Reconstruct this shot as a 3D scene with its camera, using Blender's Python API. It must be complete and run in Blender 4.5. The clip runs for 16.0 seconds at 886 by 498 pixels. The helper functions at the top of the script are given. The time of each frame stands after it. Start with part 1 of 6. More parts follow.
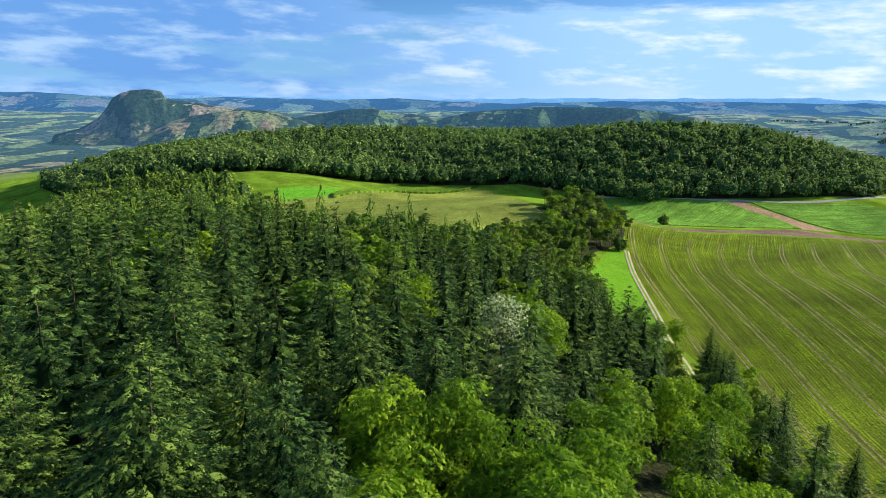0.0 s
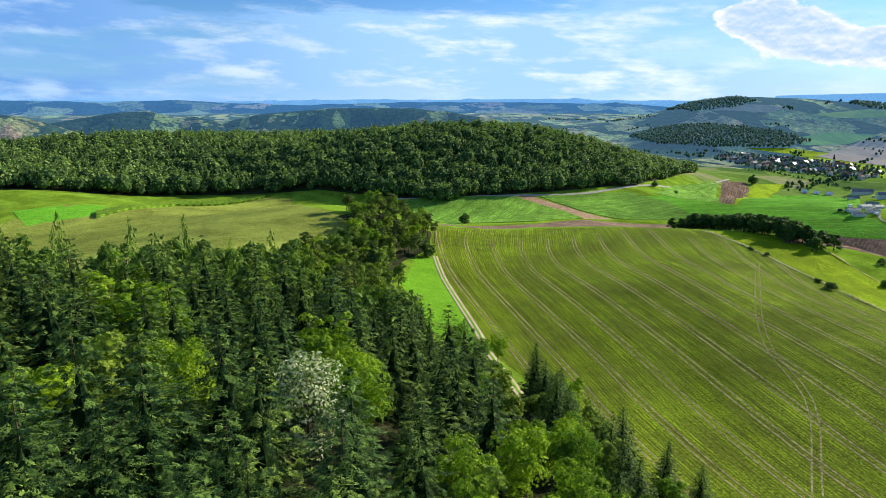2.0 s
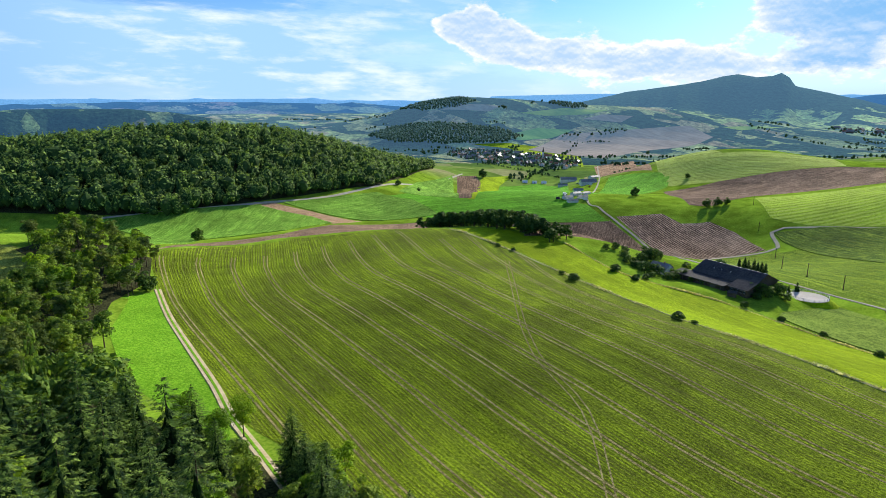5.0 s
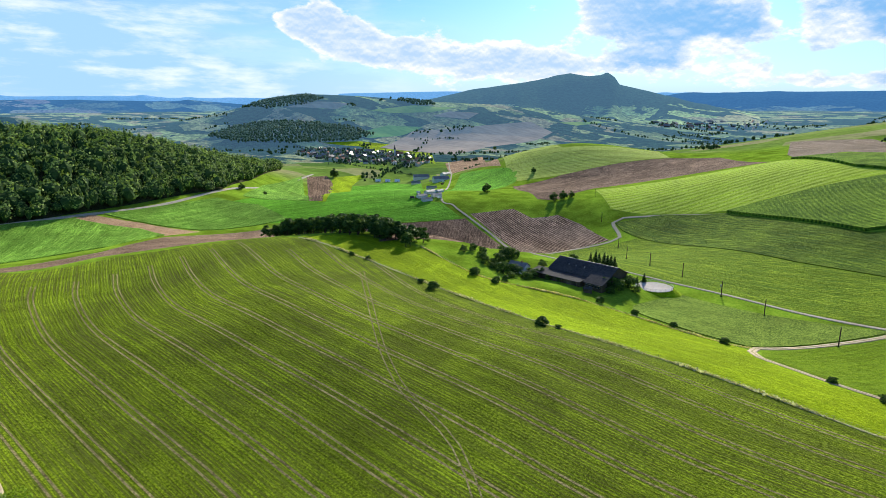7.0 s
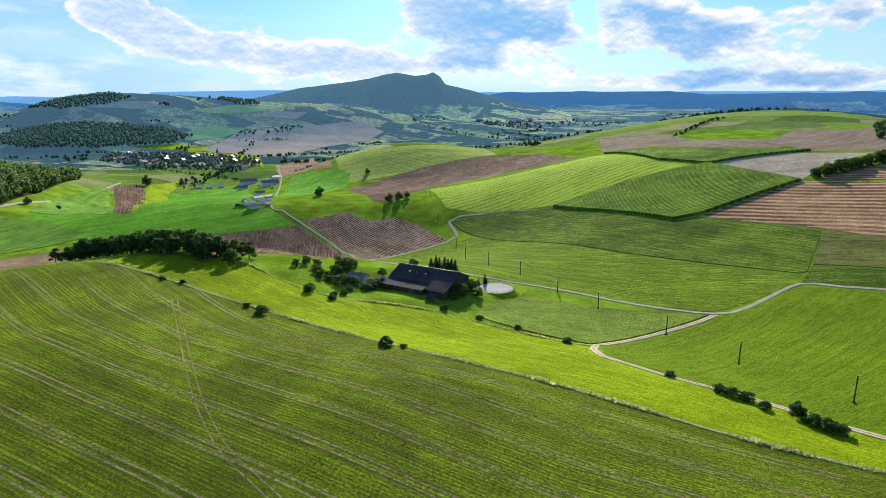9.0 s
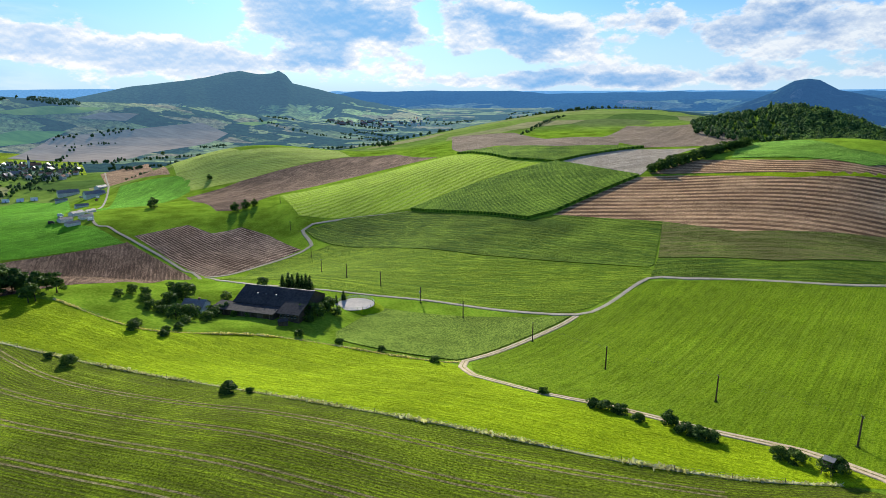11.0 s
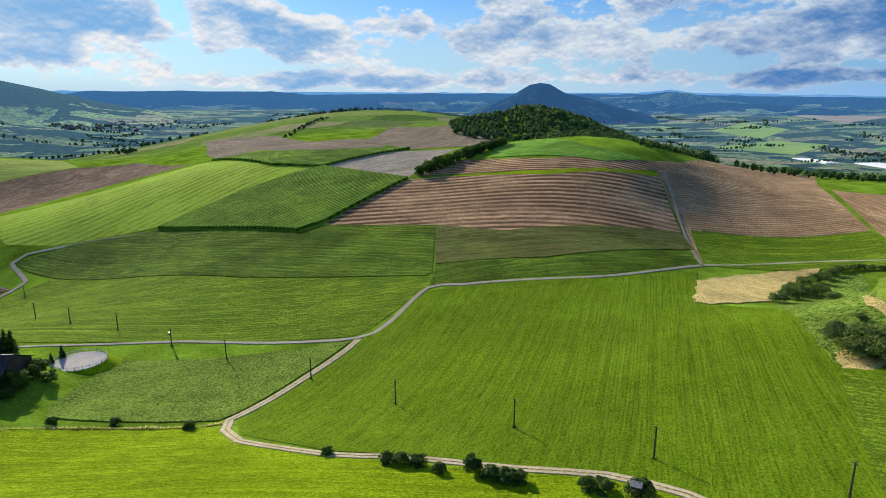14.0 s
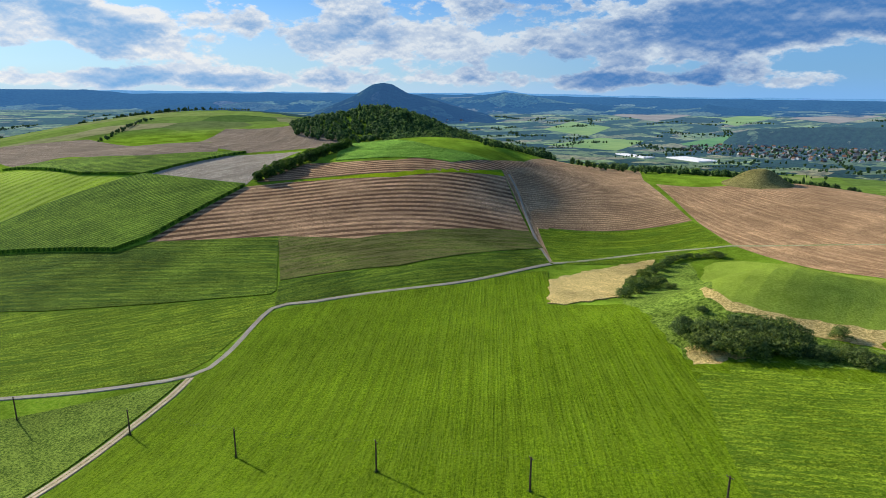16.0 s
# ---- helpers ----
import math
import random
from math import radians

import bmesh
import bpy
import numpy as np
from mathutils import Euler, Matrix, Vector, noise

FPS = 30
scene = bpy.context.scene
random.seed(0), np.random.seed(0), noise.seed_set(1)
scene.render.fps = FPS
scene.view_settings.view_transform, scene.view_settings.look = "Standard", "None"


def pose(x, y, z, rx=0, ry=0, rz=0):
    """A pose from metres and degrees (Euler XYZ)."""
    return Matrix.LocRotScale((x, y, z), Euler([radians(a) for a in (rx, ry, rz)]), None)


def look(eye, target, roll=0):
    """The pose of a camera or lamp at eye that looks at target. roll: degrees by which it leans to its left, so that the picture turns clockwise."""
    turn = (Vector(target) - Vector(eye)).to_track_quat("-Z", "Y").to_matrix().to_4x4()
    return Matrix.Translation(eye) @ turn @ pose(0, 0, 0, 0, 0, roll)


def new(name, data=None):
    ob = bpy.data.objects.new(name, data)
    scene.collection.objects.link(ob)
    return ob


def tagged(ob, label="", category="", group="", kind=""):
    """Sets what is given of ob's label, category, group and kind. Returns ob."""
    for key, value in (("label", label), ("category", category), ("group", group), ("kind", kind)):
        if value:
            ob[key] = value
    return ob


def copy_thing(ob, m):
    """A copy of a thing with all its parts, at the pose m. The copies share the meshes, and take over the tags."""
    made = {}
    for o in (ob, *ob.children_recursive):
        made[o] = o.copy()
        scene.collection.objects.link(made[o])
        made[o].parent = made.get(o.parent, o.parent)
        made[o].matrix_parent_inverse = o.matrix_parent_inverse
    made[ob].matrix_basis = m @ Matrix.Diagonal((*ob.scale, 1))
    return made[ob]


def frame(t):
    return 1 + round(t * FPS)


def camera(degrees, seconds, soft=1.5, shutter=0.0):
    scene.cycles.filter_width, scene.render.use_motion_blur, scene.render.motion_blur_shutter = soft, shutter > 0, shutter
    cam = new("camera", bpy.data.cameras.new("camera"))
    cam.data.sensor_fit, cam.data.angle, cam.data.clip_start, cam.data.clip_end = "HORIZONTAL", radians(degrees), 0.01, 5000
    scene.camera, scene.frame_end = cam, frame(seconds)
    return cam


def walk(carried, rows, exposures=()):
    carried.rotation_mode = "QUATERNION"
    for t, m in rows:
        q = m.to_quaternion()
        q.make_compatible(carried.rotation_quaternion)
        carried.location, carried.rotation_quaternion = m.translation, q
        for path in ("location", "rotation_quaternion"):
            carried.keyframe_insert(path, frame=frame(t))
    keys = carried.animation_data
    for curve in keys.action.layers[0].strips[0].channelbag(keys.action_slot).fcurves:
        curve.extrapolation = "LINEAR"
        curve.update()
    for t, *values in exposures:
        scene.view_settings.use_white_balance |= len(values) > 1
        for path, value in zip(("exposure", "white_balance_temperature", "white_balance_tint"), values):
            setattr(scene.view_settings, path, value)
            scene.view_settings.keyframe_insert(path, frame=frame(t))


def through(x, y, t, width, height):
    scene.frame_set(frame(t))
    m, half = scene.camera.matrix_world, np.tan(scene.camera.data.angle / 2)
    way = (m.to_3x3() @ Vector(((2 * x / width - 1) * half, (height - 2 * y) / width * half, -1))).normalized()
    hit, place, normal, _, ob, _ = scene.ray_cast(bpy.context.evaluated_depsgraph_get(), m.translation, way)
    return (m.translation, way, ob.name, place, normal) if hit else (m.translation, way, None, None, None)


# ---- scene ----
cam = camera(71.9, 16.0, soft=0.45)
PATH = [
    (0, (0.00, 0.00, 101.75), (-91.40, 33.01, 78.16), 0.33),
    (0.5, (-7.46, 2.99, 101.79), (-95.92, 43.26, 78.30), 0.20),
    (1, (-14.70, 6.66, 101.60), (-99.58, 54.08, 78.21), 0.07),
    (1.5, (-20.44, 10.12, 101.15), (-101.17, 64.35, 77.89), 0.06),
    (2, (-25.52, 14.01, 101.48), (-101.62, 74.57, 78.17), 0.01),
    (2.5, (-30.32, 18.09, 101.60), (-101.27, 84.59, 78.29), 0.00),
    (3, (-34.62, 22.49, 101.52), (-100.37, 94.15, 78.22), -0.01),
    (3.5, (-38.63, 27.45, 101.39), (-99.27, 103.48, 78.08), 0.02),
    (4, (-42.13, 32.56, 101.05), (-97.68, 112.39, 77.78), -0.02),
    (4.2, (-43.48, 34.60, 100.86), (-96.93, 115.86, 77.63), 0.05),
    (4.7, (-46.97, 39.81, 100.69), (-95.24, 124.24, 77.44), 0.03),
    (5.25, (-50.25, 45.84, 100.65), (-93.14, 133.11, 77.30), -0.04),
    (5.8, (-52.80, 52.11, 100.68), (-90.17, 141.85, 77.21), -0.11),
    (6.3, (-54.37, 57.95, 100.69), (-86.13, 149.80, 77.13), -0.13),
    (6.5, (-54.86, 60.31, 100.63), (-84.64, 152.79, 76.96), -0.06),
    (7, (-56.06, 66.27, 100.53), (-79.83, 160.46, 76.83), -0.07),
    (7.5, (-57.17, 72.08, 100.64), (-74.10, 167.74, 76.92), -0.09),
    (8, (-57.83, 77.59, 100.79), (-67.84, 174.20, 77.01), -0.08),
    (8.5, (-58.02, 83.00, 100.92), (-61.37, 180.06, 77.11), -0.04),
    (9, (-57.71, 88.71, 100.75), (-55.54, 185.80, 76.89), -0.06),
    (9.2, (-57.52, 91.03, 100.64), (-53.21, 188.06, 76.83), -0.05),
    (9.7, (-57.17, 96.64, 100.80), (-47.04, 193.22, 76.95), -0.06),
    (10.25, (-56.24, 102.75, 101.29), (-39.91, 198.46, 77.36), -0.09),
    (10.8, (-54.67, 108.70, 101.78), (-32.18, 203.14, 77.78), -0.13),
    (11.3, (-52.62, 113.90, 101.94), (-24.40, 206.78, 77.93), -0.12),
    (11.5, (-51.76, 115.93, 101.89), (-21.19, 208.07, 77.91), -0.10),
    (12, (-49.55, 121.15, 101.90), (-13.24, 211.19, 77.93), -0.05),
    (12.5, (-46.95, 126.03, 101.78), (-5.10, 213.65, 77.85), -0.05),
    (13, (-44.46, 130.62, 101.89), (2.63, 215.53, 77.99), -0.04),
    (13.5, (-41.64, 135.46, 101.89), (10.70, 217.25, 77.99), 0.01),
    (14, (-38.43, 140.07, 101.72), (18.95, 218.43, 77.88), 0.10),
    (14.5, (-34.82, 144.31, 101.63), (27.33, 218.94, 77.82), 0.12),
    (15, (-30.96, 148.47, 101.60), (35.71, 219.09, 77.80), 0.17),
    (15.5, (-27.29, 152.32, 101.54), (43.69, 218.64, 77.79), 0.21),
    (16, (-23.69, 155.45, 101.89), (51.22, 217.27, 78.10), 0.27),
]
EXPOSURES = [(0, 0.62), (4, 0.62), (7, 0.62), (9, 0.58), (12, 0.42), (13, 0.3), (16, 0.32)]
walk(cam, [(t, look(eye, target, roll)) for t, eye, target, roll in PATH], EXPOSURES)

# ---- light ----
SUN_AZ, SUN_EL = radians(4.5), radians(21.0)
sun = new("sun", bpy.data.lights.new("sun", "SUN"))
sun.data.energy, sun.data.angle, sun.data.color = 5.0, radians(0.6), (1.0, 0.93, 0.8)
sun_way = Vector((math.sin(SUN_AZ) * math.cos(SUN_EL), math.cos(SUN_AZ) * math.cos(SUN_EL), math.sin(SUN_EL)))
sun.matrix_world = look(sun_way * 900, (0, 0, 0))


def node(tree, kind, **values):
    n = tree.nodes.new(kind)
    for key, value in values.items():
        if key in n.inputs:
            n.inputs[key].default_value = value
    return n


def ramp(tree, source, stops, smooth=True):
    r = tree.nodes.new("ShaderNodeValToRGB")
    r.color_ramp.interpolation = "EASE" if smooth else "LINEAR"
    while len(r.color_ramp.elements) < len(stops):
        r.color_ramp.elements.new(0.5)
    for e, (at, value) in zip(r.color_ramp.elements, stops):
        e.position = at
        e.color = (value, value, value, 1) if isinstance(value, (int, float)) else (*value, 1)
    tree.links.new(source, r.inputs[0])
    return r.outputs[0]


def calc(tree, operation, a, b=0.0):
    m = tree.nodes.new("ShaderNodeMath")
    m.operation = operation
    for socket, value in zip(m.inputs, (a, b)):
        if isinstance(value, (int, float)):
            socket.default_value = value
        else:
            tree.links.new(value, socket)
    return m.outputs[0]


def blend(tree, factor, a, b, kind="MIX"):
    m = tree.nodes.new("ShaderNodeMix")
    m.data_type, m.blend_type = "RGBA", kind
    for socket, value in ((m.inputs[0], factor), (m.inputs[6], a), (m.inputs[7], b)):
        if isinstance(value, (int, float)):
            socket.default_value = value
        elif isinstance(value, tuple):
            socket.default_value = (*value, 1)
        else:
            tree.links.new(value, socket)
    return m.outputs[2]


world = bpy.data.worlds.new("sky")
scene.world = world
world.use_nodes = True
wt = world.node_tree
wt.nodes.clear()
sky = wt.nodes.new("ShaderNodeTexSky")
sky.sky_type, sky.sun_disc = "NISHITA", False
sky.sun_elevation, sky.sun_rotation = SUN_EL, SUN_AZ
sky.altitude, sky.air_density, sky.dust_density, sky.ozone_density = 600, 1.1, 0.5, 2.0
coord = wt.nodes.new("ShaderNodeTexCoord")
axes = wt.nodes.new("ShaderNodeSeparateXYZ")
wt.links.new(coord.outputs["Generated"], axes.inputs[0])


# direction in the sky: azimuth (north 0, east 90) and height over the horizon, in degrees
AZ = calc(wt, "MULTIPLY", calc(wt, "ARCTAN2", axes.outputs[0], axes.outputs[1]), 57.2958)
EL = calc(wt, "MULTIPLY", calc(wt, "ARCSINE", axes.outputs[2]), 57.2958)


def cloud_noise(scale, detail, shift, tall=1.0, rough=0.58, lean=0.0):
    """Noise over the sky; scale in features per degree, tall: how many times wider than high."""
    both = wt.nodes.new("ShaderNodeCombineXYZ")
    wt.links.new(calc(wt, "ADD", calc(wt, "MULTIPLY", AZ, scale), shift[0]), both.inputs[0])
    rising = calc(wt, "ADD", EL, calc(wt, "MULTIPLY", AZ, lean)) if lean else EL
    wt.links.new(calc(wt, "ADD", calc(wt, "MULTIPLY", rising, scale * tall), shift[1]), both.inputs[1])
    both.inputs[2].default_value = shift[2]
    n = node(wt, "ShaderNodeTexNoise", Scale=1.0, Detail=detail, Roughness=rough)
    wt.links.new(both.outputs[0], n.inputs["Vector"])
    return n.outputs[0]


def span(source, low, high):
    """0 below low, 1 above high, smooth between."""
    m = wt.nodes.new("ShaderNodeMapRange")
    m.interpolation_type = "SMOOTHSTEP"
    m.inputs[1].default_value, m.inputs[2].default_value = low, high
    wt.links.new(source, m.inputs[0])
    return m.outputs[0]


def mass(az, el, wide, high, weight=1.0, lean=0.0):
    """A soft oval bank of cloud round a direction."""
    u = calc(wt, "DIVIDE", calc(wt, "SUBTRACT", AZ, az), wide)
    v = calc(wt, "SUBTRACT", EL, el)
    v = calc(wt, "DIVIDE", calc(wt, "SUBTRACT", v, calc(wt, "MULTIPLY", calc(wt, "SUBTRACT", AZ, az), lean)), high)
    d = calc(wt, "ADD", calc(wt, "MULTIPLY", u, u), calc(wt, "MULTIPLY", v, v))
    return calc(wt, "MULTIPLY", calc(wt, "POWER", 2.718, calc(wt, "MULTIPLY", d, -1.0)), weight)


def total(parts):
    result = parts[0]
    for other in parts[1:]:
        result = calc(wt, "ADD", result, other)
    return result


# clear sky, paler towards the horizon and the sun
deep = blend(wt, 1.0, sky.outputs[0], (0.37, 0.68, 1.13), "MULTIPLY")
sunward = ramp(wt, axes.outputs[1], [(0.15, 0.0), (0.85, 1.0)])
low = ramp(wt, axes.outputs[2], [(0.0, 1.0), (0.05, 0.62), (0.17, 0.0)])
hazed = blend(wt, low, deep, blend(wt, sunward, (2.0, 4.3, 7.8), (4.9, 6.7, 8.2)))
# high streaked cloud over the west
western = calc(wt, "SUBTRACT", 1.0, span(AZ, -40.0, -8.0))
thin = calc(wt, "ADD", cloud_noise(0.055, 9, (3.1, 0.7, 2.0), 5.5, 0.62, 0.03), calc(wt, "MULTIPLY", calc(wt, "SUBTRACT", cloud_noise(0.02, 3, (7.7, 2.1, 1.0), 4.0), 0.5), 0.5))
bank = total([mass(-98, 6.5, 17, 5.5, 0.3), mass(-58, 5.0, 20, 2.8, 0.17, -0.1), mass(-36, 2.2, 22, 1.7, 0.17, -0.03), mass(-71, 9.2, 8, 2.0, -0.22)])
thin = calc(wt, "ADD", thin, bank)
veil = calc(wt, "MULTIPLY", span(thin, 0.45, 0.62), western)
folds = calc(wt, "ADD", cloud_noise(0.12, 8, (1.9, 4.0, 5.0), 4.0, 0.6, 0.03), calc(wt, "MULTIPLY", calc(wt, "SUBTRACT", thin, 0.6), -0.45))
white = span(folds, 0.44, 0.66)
grey = blend(wt, span(AZ, -92.0, -50.0), (1.25, 3.0, 6.6), (3.3, 5.6, 8.6))
veiled = blend(wt, calc(wt, "MULTIPLY", veil, 0.93), hazed, blend(wt, white, grey, blend(wt, span(AZ, -95.0, -45.0), (3.6, 5.4, 7.9), (7.4, 8.2, 8.8))))
# heaped clouds: white where they thin out and on their tops, blue-grey inside and below
banks = total([
    mass(-26.5, 6.6, 3.6, 1.3, 0.42), mass(-20, 4.6, 6.5, 1.5, 0.44, -0.2), mass(-9, 3.7, 8.5, 1.7, 0.36, -0.02),
    mass(4, 7.2, 6.5, 2.7, 0.5, -0.3), mass(-2, 3.0, 12, 0.9, 0.2), mass(20, 5.9, 9, 2.2, 0.42, -0.18), mass(13.5, 7.5, 1.6, 2.5, -0.18),
    mass(28, 1.6, 20, 0.9, 0.25), mass(42, 6.5, 12, 2.6, 0.24), mass(60, 6.0, 11, 2.6, 0.18), mass(80, 6.2, 15, 2.2, 0.5, 0.04), mass(66, 1.7, 22, 0.9, 0.27), mass(35, 8.6, 4, 1.8, -0.16),
    # unseen cloud overhead, added to lift the ambient light
    mass(0, 50, 300, 30, 0.1)])
eastern = calc(wt, "MULTIPLY", calc(wt, "SUBTRACT", span(AZ, -33.0, -24.0), 1.0), 0.45)
heap = total([cloud_noise(0.17, 13, (1.4, 0.35, 0.0), 1.9, 0.6), calc(wt, "MULTIPLY", calc(wt, "SUBTRACT", cloud_noise(0.055, 3, (5.1, 1.2, 3.0), 2.2, 0.5), 0.5), 0.45), banks, eastern])
tower = calc(wt, "SUBTRACT", cloud_noise(0.17, 5, (1.4, 0.35, 0.0), 1.9, 0.5), cloud_noise(0.17, 5, (1.4, 0.55, 0.0), 1.9, 0.5))
cover = calc(wt, "MULTIPLY", span(heap, 0.60, 0.68), span(EL, 0.1, 0.9))
grown = calc(wt, "ADD", calc(wt, "MULTIPLY", span(AZ, -5.0, 6.0), 0.42), 0.58)
inner = calc(wt, "MULTIPLY", span(calc(wt, "ADD", heap, calc(wt, "MULTIPLY", calc(wt, "SUBTRACT", cloud_noise(0.09, 6, (8.1, 3.2, 1.0), 2.0, 0.6), 0.5), 0.7)), 0.6, 0.88), grown)
tops = span(tower, 0.0, 0.2)
puffs = span(calc(wt, "SUBTRACT", cloud_noise(0.62, 8, (2.2, 0.4, 1.0), 1.6, 0.62), cloud_noise(0.62, 5, (2.2, 0.62, 1.0), 1.6, 0.55)), -0.1, 0.16)
glow = calc(wt, "SUBTRACT", 1.0, span(AZ, 8.0, 75.0))
shade = blend(wt, glow, (0.6, 1.9, 4.6), (2.0, 4.3, 7.4))
thinned = calc(wt, "SUBTRACT", 1.0, inner)
billows = calc(wt, "MULTIPLY", puffs, calc(wt, "ADD", calc(wt, "MULTIPLY", thinned, 0.3), 0.12))
lit = calc(wt, "MINIMUM", 1.0, total([calc(wt, "MULTIPLY", thinned, 0.75), calc(wt, "MULTIPLY", tops, 0.45), billows]))
body = blend(wt, lit, shade, blend(wt, glow, (5.8, 6.7, 7.7), (8.3, 8.4, 8.5)))
clouded = blend(wt, cover, veiled, body)
back = wt.nodes.new("ShaderNodeBackground")
back.inputs[1].default_value = 0.085
wt.links.new(clouded, back.inputs[0])
out = wt.nodes.new("ShaderNodeOutputWorld")
wt.links.new(back.outputs[0], out.inputs[0])

# ---- materials ----
def shader(name):
    mat = bpy.data.materials.new(name)
    mat.use_nodes = True
    tree = mat.node_tree
    return mat, tree, tree.nodes["Principled BSDF"]


def place_of(tree, turn=0.0):
    c = tree.nodes.new("ShaderNodeTexCoord")
    m = tree.nodes.new("ShaderNodeMapping")
    m.inputs["Rotation"].default_value = (0, 0, radians(turn))
    tree.links.new(c.outputs["Object"], m.inputs[0])
    return m.outputs[0]


def noise_at(tree, place, scale, detail=4, rough=0.55, twist=0.0):
    n = node(tree, "ShaderNodeTexNoise", Scale=scale, Detail=detail, Roughness=rough, Distortion=twist)
    tree.links.new(place, n.inputs["Vector"])
    return n.outputs[0]


def stretched(tree, place, scale):
    m = tree.nodes.new("ShaderNodeMapping")
    m.inputs["Scale"].default_value = scale
    tree.links.new(place, m.inputs[0])
    return m.outputs[0]


def bumped(tree, bsdf, source, strength, distance):
    b = node(tree, "ShaderNodeBump", Strength=strength, Distance=distance)
    tree.links.new(source, b.inputs["Height"])
    tree.links.new(b.outputs[0], bsdf.inputs["Normal"])


def land(name, dark, light, soil=None, turn=0.0, spacing=0.0, rows=0.5, patch=0.5, grain=1.0, bump=0.7, gloss=0.02, regular=0.07, follow=False, spread=1.0, streaks=0.2):
    """Field surface: grain at two scales, large patches, and uneven rows along the direction `turn` (degrees)."""
    mat, tree, bsdf = shader(name)
    p = place_of(tree, -turn)
    if follow:
        p = tree.nodes.new("ShaderNodeTexCoord").outputs["UV"]
    fine = noise_at(tree, p, 1.2 * grain, 6, 0.8)
    wide = noise_at(tree, p, 0.019, 6, 0.62, 0.5)
    mid = noise_at(tree, p, 0.12, 5, 0.65)
    tone = calc(tree, "ADD", calc(tree, "MULTIPLY", fine, 0.84), calc(tree, "MULTIPLY", mid, 0.16))
    colour = blend(tree, ramp(tree, tone, [(0.42, 0.0), (0.58, 1.0)]), tuple(v * (1 - 0.26 * spread) for v in dark), tuple(v * (1 + 0.2 * spread) for v in light))
    speck = ramp(tree, noise_at(tree, p, 3.5, 3, 0.7), [(0.35, 0.74), (0.65, 1.26)])
    colour = blend(tree, 1.0, colour, speck, "MULTIPLY")
    shade = ramp(tree, wide, [(0.3, 1.0 - 0.38 * patch), (0.7, 1.0 + 0.24 * patch)])
    colour = blend(tree, 1.0, colour, shade, "MULTIPLY")
    relief = fine
    if spacing:
        bands = noise_at(tree, stretched(tree, p, (0.02, 1.0, 1)), 0.55 / spacing, 4, 0.7)
        colour = blend(tree, 1.0, colour, ramp(tree, bands, [(0.34, 1.0 - streaks), (0.66, 1.0 + 0.7 * streaks)]), "MULTIPLY")
        long = noise_at(tree, stretched(tree, p, (0.008, 1.0, 1)), 2.0 / spacing, 6, 0.75)
        broken = noise_at(tree, stretched(tree, p, (0.1, 0.5, 1)), 0.6, 4, 0.7)
        wave = node(tree, "ShaderNodeTexWave", Scale=0.314 / spacing, Distortion=0.5, Detail=2.0)
        wave.wave_type, wave.bands_direction = "BANDS", "Y"
        tree.links.new(p, wave.inputs["Vector"])
        lines = calc(tree, "ADD", calc(tree, "ADD", calc(tree, "MULTIPLY", wave.outputs["Fac"], regular), calc(tree, "MULTIPLY", long, 1.0 - regular)), calc(tree, "MULTIPLY", broken, 0.14))
        mask = ramp(tree, lines, [(0.525, 0.0), (0.605, 1.0)])
        gate = ramp(tree, noise_at(tree, p, 0.028, 4, 0.6), [(0.36, 0.55), (0.58, 1.0)])
        colour = blend(tree, calc(tree, "MULTIPLY", calc(tree, "MULTIPLY", mask, gate), rows), colour, soil or tuple(v * 0.5 for v in dark))
        relief = calc(tree, "SUBTRACT", fine, calc(tree, "MULTIPLY", mask, 0.6))
    tree.links.new(colour, bsdf.inputs["Base Color"])
    bsdf.inputs["Roughness"].default_value = 1.0
    bsdf.inputs["Specular IOR Level"].default_value = gloss
    bsdf.inputs["Sheen Weight"].default_value, bsdf.inputs["Sheen Roughness"].default_value = 0.16, 0.6
    tree.links.new(blend(tree, 1.0, colour, (2.2, 2.2, 2.2), "MULTIPLY"), bsdf.inputs["Sheen Tint"])
    bumped(tree, bsdf, relief, bump, 0.6)
    return mat


